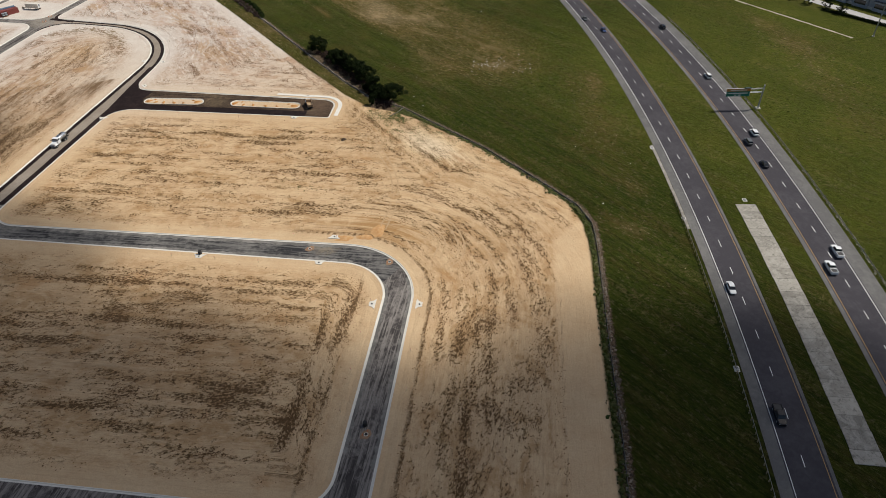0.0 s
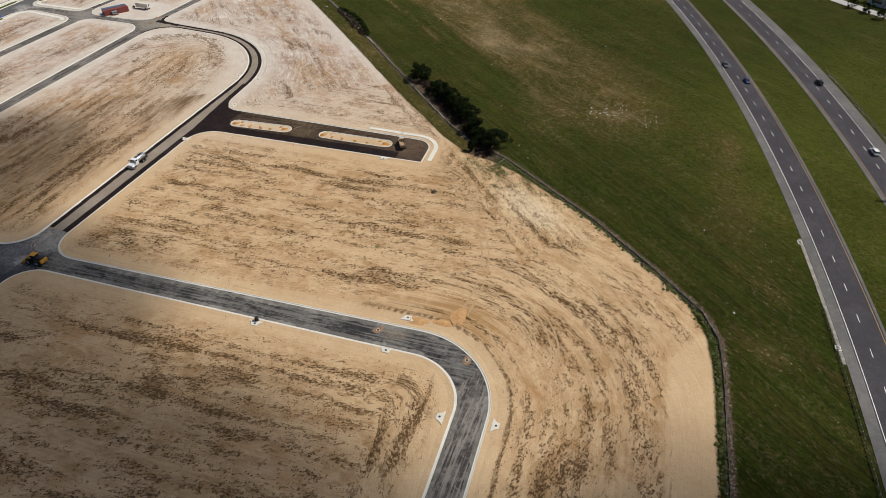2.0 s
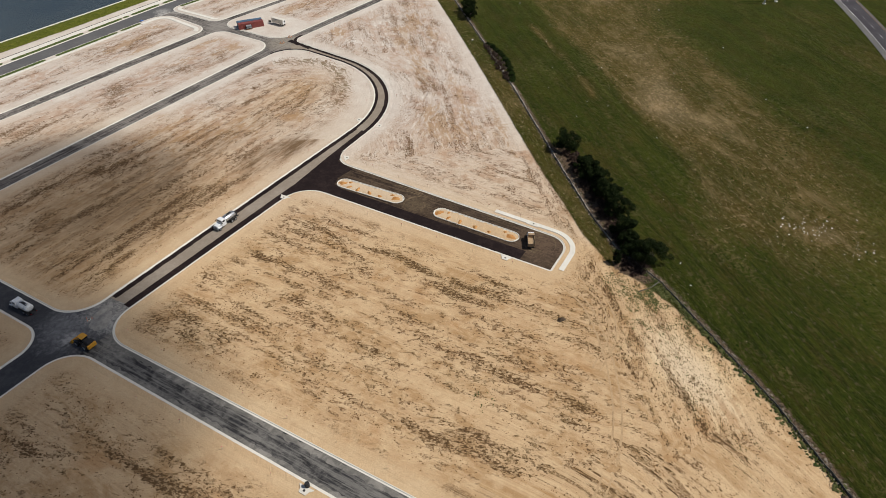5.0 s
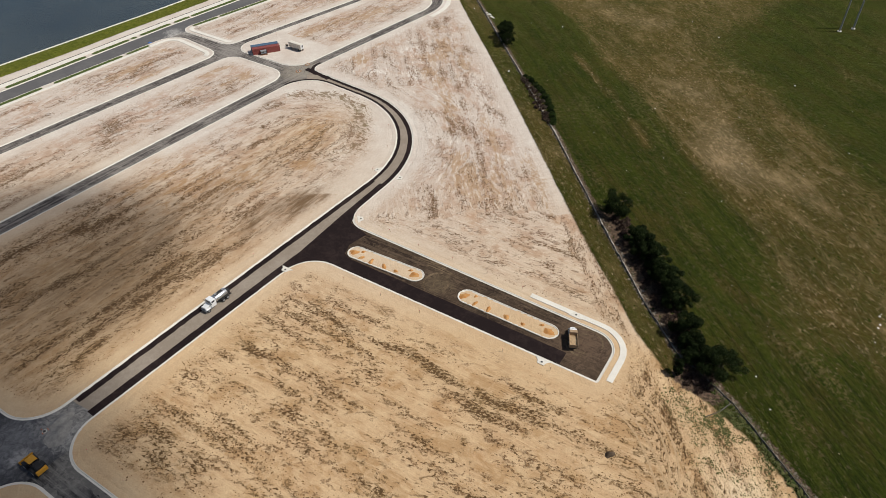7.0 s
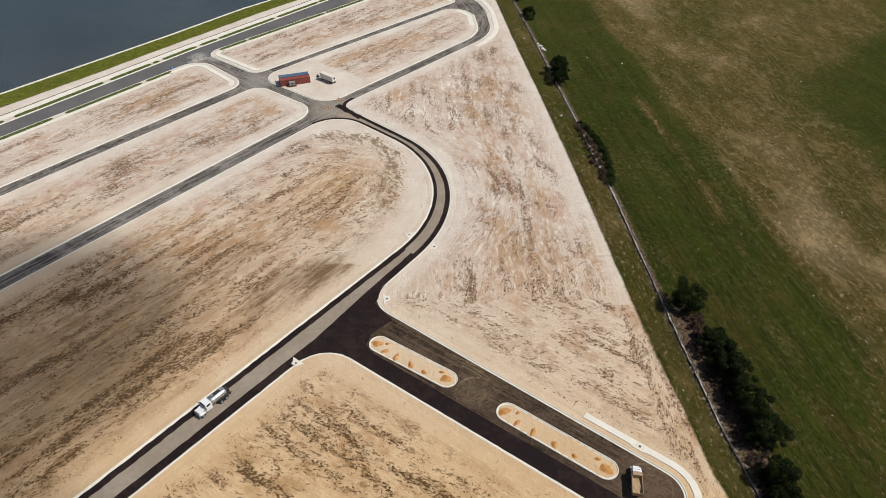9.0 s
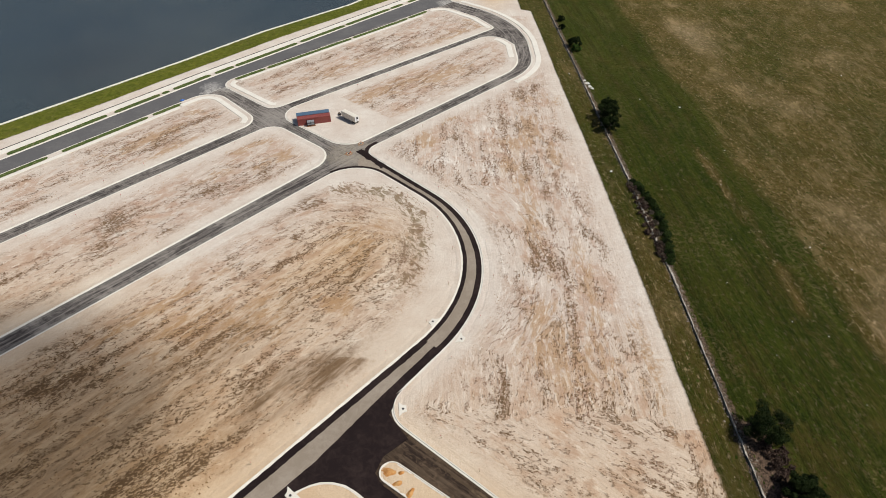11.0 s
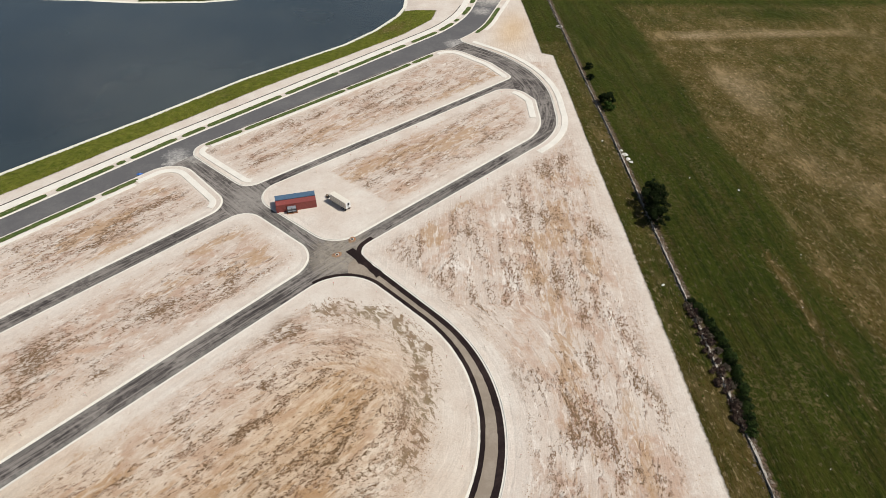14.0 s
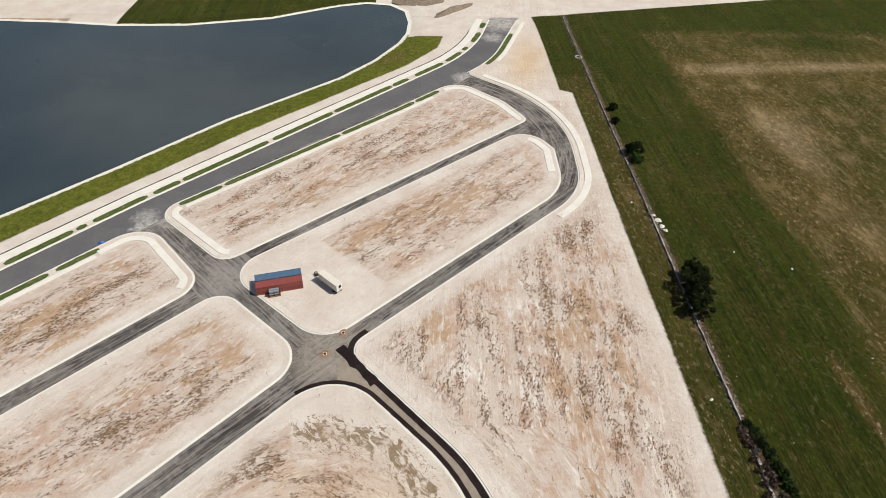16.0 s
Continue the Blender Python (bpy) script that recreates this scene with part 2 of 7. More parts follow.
SHORE = [(-420, -130), (-300, -12), (-200, 84), (-131.8, 156.2), (-108.1, 181.5), (-79.6, 213.6), (-43, 247.4), (-30.9, 263.2), (-21.5, 281), (-18.5, 292), (-18.2, 304), (-20.5, 317),
         (-28, 325), (-39.2, 327), (-52.6, 323), (-82.2, 307), (-119.2, 298.5), (-152.6, 297.6), (-180, 301), (-207, 302.5), (-300, 308), (-460, 330), (-700, 300), (-700, -130)]
VERGE = [(-420, -152), (-300, -34), (-200, 63), (-125.6, 142), (-108.9, 161), (-67.9, 206), (-41.2, 232.5), (-16.5, 257.5), (-4, 275), (-2, 287)]


# ---------------------------------------------------------------- ground sheet
def ground_material():
    m = Mat("ground", 0.98, spec=0.015)
    p = m.pos()
    mid = m.noise(p, 0.11, 4, 0.6)
    swap = m.ramp(m.math("ADD", m.attr("turn"), m.ramp(mid, 0.3, 0.7, -0.3, 0.3)), 0.499, 0.501)
    rc = m.mix(swap, m.attr("rows", "Vector"), m.attr("rows_turned", "Vector"))
    rc = m.mix(m.ramp(m.math("ADD", m.attr("turn_low"), m.ramp(mid, 0.3, 0.7, -0.3, 0.3)), 0.499, 0.501), rc, m.attr("rows_low", "Vector"))     # across the rows, along them
    kd, gm, dry, north, lake = (m.attr(k) for k in ("kerb", "grass", "dry", "north", "lake"))
    damp, tan, bare, band = (m.attr(k) for k in ("damp", "tan", "bare", "band"))
    wide = m.noise(p, 0.018, 3)
    fine = m.noise(p, 0.9, 5, 0.65)
    grit = m.noise(p, 4.5, 4, 0.7)
    cloudy = m.noise(p, 0.3, 5, 0.65, warp=0.6)
    inner = m.math("MAXIMUM", m.ramp(m.math("ADD", kd, m.ramp(mid, 0.3, 0.7, -3.0, 3.0)), 3.5, 9.0), m.ramp(band, 0.05, 0.11))
    # bare soil: ochre sand to the south, pale pinkish sand to the north
    soil = m.mix(north, (0.485, 0.318, 0.175), (0.48, 0.38, 0.312))
    pale = m.mix(north, (0.63, 0.458, 0.275), (0.62, 0.555, 0.485))
    c = m.mix(m.ramp(wide, 0.35, 0.65), soil, m.mix(0.5, soil, pale))
    streak = m.noise(m.mul(rc, (0.6, 0.06, 0.0)), 1.0, 5, 0.65, warp=0.5)
    c = m.mix(m.ramp(streak, 0.44, 0.66, 0.0, 0.5), c, pale)
    drag = m.noise(m.mul(rc, (1.9, 0.07, 0.0)), 1.0, 4, 0.65, warp=0.3)
    c = m.mix(m.math("MULTIPLY", m.ramp(drag, 0.47, 0.36, 0.0, 0.3), inner), c, m.mix(north, (0.33, 0.2, 0.095), (0.4, 0.29, 0.2)))
    c = m.mix(m.math("MULTIPLY", m.ramp(drag, 0.55, 0.66, 0.0, 0.28), inner), c, pale)
    # tan and reddish stains, drawn out along the rows
    stain = m.noise(m.mul(rc, (0.15, 0.07, 0.0)), 1.0, 6, 0.68, warp=0.7)
    c = m.mix(m.math("MULTIPLY", m.ramp(stain, 0.49, 0.57, 0.0, 0.6), inner), c, m.mix(north, (0.36, 0.21, 0.092), (0.43, 0.279, 0.195)))
    c = m.mix(m.ramp(m.math("ADD", mid, m.math("MULTIPLY", bare, 0.25)), 0.5, 0.7, 0.0, 0.6), c, pale)
    c = m.mix(m.ramp(cloudy, 0.48, 0.62, 0.0, 0.45), c, pale)
    red = m.noise(p, 0.05, 4, 0.6)
    c = m.mix(m.ramp(red, 0.6, 0.72, 0.0, 0.5), c, m.mix(north, (0.4, 0.2, 0.075), (0.46, 0.275, 0.16)))
    rags = m.noise(m.mul(rc, (0.55, 0.16, 0.0)), 1.0, 6, 0.7, warp=0.6)
    patch = m.ramp(m.math("ADD", tan, m.ramp(rags, 0.3, 0.7, -0.5, 0.5)), 0.2, 0.46)
    c = m.mix(m.math("MULTIPLY", patch, m.ramp(fine, 0.3, 0.7, 0.55, 0.95)), c, m.mix(north, (0.36, 0.205, 0.085), (0.4, 0.26, 0.15)))
    white = m.ramp(m.math("ADD", bare, m.ramp(rags, 0.3, 0.7, -0.5, 0.5)), 0.3, 0.65, 0.0, 0.8)
    c = m.mix(white, c, m.mix(north, (0.7, 0.53, 0.32), (0.74, 0.7, 0.64)))
    # weeds and clods left in groups along the rows
    thick = m.ramp(m.noise(m.mul(rc, (0.1, 0.05, 0.0)), 1.0, 5, 0.65, warp=0.5), 0.36, 0.64, -0.13, 0.085)
    lines = m.ramp(m.noise(m.mul(rc, (0.34, 0.03, 0.0)), 1.0, 3, 0.6), 0.35, 0.65, -0.055, 0.055)
    wave = m.math("SINE", m.math("ADD", m.math("MULTIPLY", m.v("SeparateXYZ", 0, Vector=rc), 1.37), m.math("MULTIPLY", mid, 6.0)))
    lines = m.math("ADD", m.math("ADD", lines, band), m.math("MULTIPLY", wave, m.ramp(north, 0.0, 1.0, 0.038, 0.03)))
    group = m.math("ADD", thick, lines)
    dab = m.v("VectorRotate", 0, {"rotation_type": "Z_AXIS"}, Vector=rc, Angle=0.28)
    weed = m.math("ADD", m.noise(m.mul(dab, (0.95, 0.42, 0.0)), 1.0, 4, 0.6, warp=0.6), group)
    weed = m.math("MULTIPLY", m.ramp(m.math("SUBTRACT", weed, m.math("MULTIPLY", north, 0.012)), 0.512, 0.575), inner)
    weed = m.math("MULTIPLY", weed, m.ramp(m.noise(p, 1.9, 4, 0.65), 0.44, 0.54, 0.1, 1.0))
    olive = m.ramp(m.noise(p, 0.07, 4, 0.6), 0.42, 0.58)
    hue = m.mix(olive, m.mix(north, (0.165, 0.085, 0.038), (0.3, 0.172, 0.113)), m.mix(north, (0.17, 0.105, 0.042), (0.24, 0.158, 0.1)))
    c = m.mix(m.math("MULTIPLY", weed, m.ramp(fine, 0.3, 0.7, 0.5, 0.9)), c, hue)
    c = m.mix(m.math("MULTIPLY", inner, m.ramp(m.math("ADD", group, m.ramp(cloudy, 0.3, 0.7, -0.1, 0.1)), 0.04, 0.22, 0.0, 0.24)), c, hue)
    scuff = m.ramp(m.noise(m.mul(rc, (0.7, 0.2, 0.0)), 1.0, 6, 0.65, warp=0.6), 0.57, 0.64)
    c = m.mix(m.math("MULTIPLY", scuff, m.ramp(north, 0.0, 1.0, 0.3, 0.55)), c, m.mix(north, (0.7, 0.51, 0.3), (0.74, 0.69, 0.62)))
    dots = m.ramp(m.math("ADD", m.noise(m.mul(dab, (2.0, 1.0, 0.0)), 1.0, 3, 0.6), group), 0.585, 0.625)
    c = m.mix(m.math("MULTIPLY", dots, m.math("MULTIPLY", inner, 0.92)), c, m.mix(north, (0.11, 0.062, 0.028), (0.2, 0.128, 0.075)))
    # dark churned soil, with some cloud shade painted into the same colour
    c = m.mix(m.math("MULTIPLY", damp, m.ramp(m.noise(m.mul(rc, (0.5, 0.07, 0.0)), 1.0, 5, 0.65), 0.3, 0.62)), c, (0.18, 0.115, 0.066))
    # scrub in ragged dabs round the turning place
    slant = m.v("VectorRotate", 0, {"rotation_type": "Z_AXIS"}, Vector=p, Angle=0.85)
    tufts = m.noise(m.mul(slant, (0.36, 0.72, 0.0)), 1.0, 5, 0.66, warp=0.6)
    scrub = m.ramp(m.math("ADD", tufts, m.math("MULTIPLY", m.attr("fringe"), 0.2)), 0.64, 0.68)
    scrub = m.math("MULTIPLY", m.math("MULTIPLY", scrub, m.ramp(m.attr("fringe"), 0.1, 0.4)), m.ramp(cloudy, 0.36, 0.5, 0.15, 1.0))
    # smooth graded strip along the kerbs
    graded = m.ramp(m.math("ADD", kd, m.ramp(fine, 0.3, 0.7, -1.2, 1.2)), 5.5, 3.2)
    c = m.mix(m.math("MULTIPLY", graded, 0.85), c, m.mix(m.ramp(mid, 0.35, 0.7, 0.0, 0.6), m.mix(north, (0.6, 0.44, 0.27), (0.66, 0.615, 0.55)), soil))
    c = m.mix(m.math("MULTIPLY", graded, m.ramp(m.noise(p, 0.6, 5, 0.7, warp=1.0), 0.55, 0.68, 0.0, 0.4)), c, soil)
    c = m.mix(m.math("MULTIPLY", scrub, m.ramp(fine, 0.3, 0.7, 0.7, 1.0)), c, m.mix(olive, (0.21, 0.132, 0.078), (0.19, 0.14, 0.075)))
    c = m.mix(m.ramp(grit, 0.4, 0.75, 0.0, 0.45), c, m.mix(0.5, c, (0.12, 0.08, 0.04)))
    # meadow
    lie = m.v("VectorRotate", 0, {"rotation_type": "Z_AXIS"}, Vector=p, Angle=radians(-4))
    mow = m.noise(m.mul(lie, (0.22, 0.012, 0.0)), 1.0, 4, 0.6)
    g = m.mix(m.ramp(m.noise(p, 0.03, 4, 0.6), 0.35, 0.65), (0.012, 0.021, 0.004), (0.025, 0.032, 0.007))
    g = m.mix(m.ramp(m.noise(m.mul(lie, (0.11, 0.05, 0.0)), 1.0, 6, 0.7, warp=0.4), 0.46, 0.58, 0.0, 0.75), g, (0.036, 0.03, 0.009))
    g = m.mix(m.ramp(mow, 0.45, 0.6, 0.0, 0.7), g, (0.029, 0.04, 0.007))
    mow2 = m.noise(m.mul(lie, (0.9, 0.02, 0.0)), 1.0, 4, 0.65)
    g = m.mix(m.ramp(mow2, 0.5, 0.62, 0.0, 0.6), g, (0.038, 0.048, 0.0085))
    g = m.mix(m.ramp(mow2, 0.48, 0.38, 0.0, 0.6), g, (0.009, 0.016, 0.004))
    g = m.mix(m.attr("lush"), g, m.mix(m.ramp(m.noise(p, 0.4, 5, 0.7), 0.35, 0.65), (0.062, 0.084, 0.011), (0.135, 0.148, 0.026)))
    straw = m.noise(m.mul(lie, (0.5, 0.16, 0.0)), 1.0, 5, 0.75)
    sear = m.ramp(m.math("ADD", m.math("ADD", dry, m.ramp(wide, 0.3, 0.7, -0.25, 0.25)), m.ramp(straw, 0.3, 0.7, -0.4, 0.4)), 0.1, 0.9)
    g = m.mix(m.math("MULTIPLY", sear, 0.8), g, m.mix(m.ramp(fine, 0.35, 0.7), (0.044, 0.031, 0.009), (0.135, 0.096, 0.038)))
    fleck = m.noise(m.mul(lie, (0.9, 0.45, 1.0)), 1.0, 6, 0.8)
    blade = m.noise(m.mul(lie, (2.6, 0.5, 1.0)), 1.0, 4, 0.7)
    g = m.mix(m.ramp(blade, 0.54, 0.64, 0.0, 0.5), g, (0.052, 0.062, 0.0125))
    g = m.mix(m.ramp(blade, 0.48, 0.34, 0.0, 0.6), g, (0.01, 0.015, 0.003))
    g = m.mix(m.math("MULTIPLY", m.ramp(fleck, 0.55, 0.64, 0.0, 0.85), m.ramp(dry, 0.0, 0.8, 0.2, 0.9)), g, (0.33, 0.26, 0.16))
    g = m.mix(m.math("MULTIPLY", m.ramp(m.noise(m.mul(lie, (0.16, 0.07, 0.0)), 1.0, 7, 0.75, warp=0.3), 0.5, 0.64, 0.0, 0.8), m.ramp(dry, 0.3, 1.0)), g, (0.21, 0.16, 0.085))
    g = m.mix(m.math("MULTIPLY", m.ramp(dry, 0.9, 1.5), m.ramp(fleck, 0.4, 0.6, 0.3, 0.9)), g, (0.4, 0.31, 0.2))
    g = m.mix(m.ramp(fine, 0.5, 0.7, 0.0, 0.45), g, (0.012, 0.018, 0.003))
    dead = m.math("MULTIPLY", m.ramp(m.noise(m.mul(lie, (0.12, 0.03, 0.0)), 1.0, 3, 0.5), 0.54, 0.68), m.ramp(m.noise(p, 0.8, 6, 0.78, warp=0.6), 0.5, 0.58))
    g = m.mix(m.math("MULTIPLY", dead, 0.45), g, (0.16, 0.125, 0.06))
    g = m.mix(m.ramp(m.noise(p, 0.055, 5, 0.7), 0.4, 0.6, 0.0, 0.38), g, m.mix(1.0, g, (1.5, 1.38, 1.3), "MULTIPLY"))
    g = m.mix(1.0, g, (0.92, 0.88, 0.86), "MULTIPLY")
    edge = m.math("ADD", gm, m.math("ADD", m.ramp(fine, 0.25, 0.75, -0.3, 0.3), m.ramp(mid, 0.25, 0.75, -0.15, 0.15)))
    c = m.mix(m.ramp(edge, -0.35, 0.35), c, g)
    # dead growth along the fence
    litter = m.ramp(m.math("ADD", m.attr("fence"), m.ramp(fine, 0.25, 0.75, -0.7, 0.7)), 1.3, 0.6)
    c = m.mix(litter, c, m.mix(m.ramp(m.noise(p, 1.6, 4, 0.7), 0.38, 0.62), (0.03, 0.022, 0.016), (0.15, 0.1, 0.072)))
    # pale sand at the water's edge
    c = m.mix(m.ramp(m.math("ADD", lake, m.ramp(fine, 0.25, 0.75, -0.6, 0.6)), 2.1, 1.5), c, (0.72, 0.69, 0.6))
    m.color(c)
    h = m.math("ADD", m.math("MULTIPLY", fine, 0.6), m.math("ADD", m.math("MULTIPLY", streak, 0.8), m.math("ADD", m.math("MULTIPLY", weed, 0.6), m.math("MULTIPLY", grit, 0.25))))
    h = m.math("ADD", h, m.math("MULTIPLY", drag, m.math("MULTIPLY", inner, 0.22)))
    turf = m.math("ADD", m.math("MULTIPLY", blade, 0.9), fine)
    on_grass = m.ramp(edge, -0.35, 0.35)
    h = m.math("ADD", m.math("MULTIPLY", h, m.math("SUBTRACT", 1.0, on_grass)), m.math("MULTIPLY", turf, on_grass))
    m.put(m.b.inputs["Sheen Weight"], m.math("MULTIPLY", on_grass, 0.24))
    m.put(m.b.inputs["Sheen Roughness"], 0.4)
    m.put(m.b.inputs["Sheen Tint"], (0.5, 0.58, 0.12))
    m.bump(h, 0.7, 0.35)
    return m.m


def steps(*parts):
    out = [parts[0][0]]
    for start, end, d in parts:
        n = max(1, round((end - start) / d))
        out += [start + (end - start) * (i + 1) / n for i in range(n)]
    return np.array(out)


GX = steps((-3200, -900, 460), (-900, -200, 50), (-200, -150, 4), (-150, 92, 1.25), (92, 340, 3), (340, 900, 40), (900, 3200, 460))
GY = steps((-3200, -900, 460), (-900, -320, 48), (-320, -285, 5), (-285, 330, 1.25), (330, 400, 5), (400, 900, 50), (900, 3200, 460))
X, Y = np.meshgrid(GX, GY)
G2 = np.c_[X.ravel(), Y.ravel()]
blocked = {k: inside(a, G2) for k, a in AREA.items()}
road_here = ~np.any(list(blocked.values()), 0) & (G2[:, 0] > -174) & (G2[:, 0] < 60) & (G2[:, 1] > -250) & (G2[:, 1] < 309)
for isl in ISLANDS:
    road_here &= ~inside(isl, G2)
kerb_d = away([c for _, c in KERBS], G2, 60)
site = inside(SITE, G2)
d_edge = away([DIRT_EDGE], G2, 60)
grass = np.where(site, -d_edge, d_edge)
grass = np.where((grass < 5) & (G2[:, 1] < -110), grass - 0.9, grass)
shore_d = away([SHORE], G2, 60)
wet = inside(SHORE, G2)
lake_sd = np.where(wet, -shore_d, shore_d)
verge_zone = inside(SHORE[:11] + [(-17.5, 287), (-2, 287)] + VERGE[::-1], G2) | inside([(-420, -130)] + SHORE[1:3] + VERGE[2::-1], G2)
vz = away([VERGE + [(-17.5, 287)]], G2, 60)
grass = np.where(verge_zone, vz, np.where(vz < 40, np.maximum(grass, -vz), grass))
north_bank = (G2[:, 1] > 296) & (G2[:, 0] < -34) & (G2[:, 0] > -152) & ~wet
grass = np.where(north_bank, np.minimum(6, 3 + 0.0 * vz), grass)
top_line = 312.6 + (G2[:, 0] - 53) * 0.2
grass = np.where((G2[:, 0] > 39) & (G2[:, 1] > top_line - 10), np.minimum(grass, (top_line - G2[:, 1])), grass)
grass = np.where((G2[:, 0] < -150) & (G2[:, 1] > 296), -3.0, grass)
# dry parts of the meadow


def blob(cx, cy, rx, ry, turn=0.0):
    c, s = math.cos(radians(turn)), math.sin(radians(turn))
    u, w = (G2[:, 0] - cx) * c + (G2[:, 1] - cy) * s, -(G2[:, 0] - cx) * s + (G2[:, 1] - cy) * c
    return np.exp(-((u / rx) ** 2 + (w / ry) ** 2))


def ease(v, lo, hi):
    t = np.clip((v - lo) / (hi - lo), 0, 1)
    return t * t * (3 - 2 * t)


gx, gy = G2[:, 0], G2[:, 1]
wave = 0.5 + 0.25 * np.sin(gx * 0.11 + 1.7 * np.sin(gy * 0.043)) + 0.25 * np.sin(gy * 0.09 + 2.1 * np.sin(gx * 0.06))
reach = 150 + 90 * ease(gy, 90, 190)
rim = np.interp(gy, (-80, -48, 12, 52, 167, 209, 258, 297), (112, 106.5, 106.4, 105, 97.4, 94, 93, 84))      # where the mown belt ends
dry = ease(gx + 3 * wave, rim - 2, rim + 5) * ease(gx, reach + 26, reach - 18) * ease(gy + 14 * wave, -112, -20) * ease(gy, 300, 288) * (0.6 + 0.4 * wave)
dry = np.maximum(dry, 1.35 * np.exp(-((gx - np.interp(gy, (31, 47, 67, 100), (95.3, 93.8, 93.7, 90.8))) / 1.2) ** 2) * ease(gy, 18, 34) * ease(gy, 112, 96))
dry = np.clip(dry + 0.5 * blob(105, -60, 10, 16) + 0.55 * blob(91, -187, 5, 9, 20) + 0.4 * blob(132, -128, 7, 40, -30) + 0.45 * blob(240, -150, 10, 60, -35) + 0.4 * blob(262, -120, 8, 40, -20) + 0.3 * blob(225, 40, 14, 50)
              + 0.6 * blob(152, -108, 4, 12, -35) + 0.5 * blob(108, -172, 4, 7) + 0.5 * blob(131, -72, 9, 6, -40), 0, 1)
dry = dry + 0.75 * blob(115, 256, 14, 6) + 0.6 * blob(160, 259, 24, 5, 3) + 0.3 * blob(118, 200, 8, 40, 8) + 0.4 * blob(150, 40, 6, 40) + 0.4 * blob(124, 28, 10, 24, -20) + 0.4 * blob(120, 242, 6, 5) - 0.7 * blob(150, 282, 34, 9) - 0.5 * blob(149, 231, 12, 4)
north = np.clip((G2[:, 1] + 55) / 120 + 0.7 * blob(67, -116, 12, 28, 8) + 0.5 * blob(77, -148, 7, 20, 8), 0, 1)
court_side = (gx - 10.1) * 0.657 + (gy + 21.0) * 0.754                      # beyond the northern kerb of the court
north = np.clip(north + np.where(blocked["east"] & (gx < 62), 0.32 * ease(court_side, -2, 6), 0.0) + np.where(blocked["middle"], 0.1, 0.0), 0, 1)
# direction of the rows left by the graders
u50, u40 = Vector((0.655, 0.755)), Vector((0.766, -0.643))
lush = 0.5 * ease(gy, -20, -110) * ease(gx, 100, 160) * (0.6 + 0.4 * wave)      # fresher grass beside the highway
fence_x = np.interp(gy, [q[1] for q in FENCE[::-1]], [q[0] for q in FENCE[::-1]])
dry = dry + np.where(~site & (gx < fence_x) & (gy > -78) & (gy < 250), 0.3 + 0.35 * wave, 0.0)      # trodden strip inside the fence
dry = np.where(verge_zone, 0.7 * blob(-22, 265, 12, 4, 47), dry)
lush = np.where(verge_zone, 1.0, 0.9 * lush)
# dark wheel-fanned soil; the broad blobs also put cloud shade into the colour
damp = np.clip(1.6 * blob(-25, 8, 13, 5, 30) + 0.8 * blob(-34, 1, 12, 5, 45) + 0.62 * blob(-82, -22, 40, 22, 48) + 0.5 * blob(-55, 10, 30, 8, 48) + 0.35 * blob(-45, -150, 45, 28, -40) + 0.3 * blob(45, -190, 14, 40, -40), 0, 1)
north = np.clip(north - 0.45 * blob(-82, -5, 45, 40) - 0.6 * blob(-24, 50, 17, 24, -40) - 0.75 * blob(33, 262, 8, 22, -10), 0, 1)
fringe_line = [(-29.3, 82.1), (-23.6, 81.7), (-16.4, 80.7), (-10.6, 77.8), (-6.9, 74.0), (-4.7, 68.6), (-3.5, 61.7), (-3.1, 55.3), (-3.6, 49.4), (-4.6, 42.4), (-6.7, 37.1)]
fringe = np.exp(-(away([fringe_line], G2, 40) / 3.6) ** 2) * np.where(gy < 50, 0.8, 1.0)
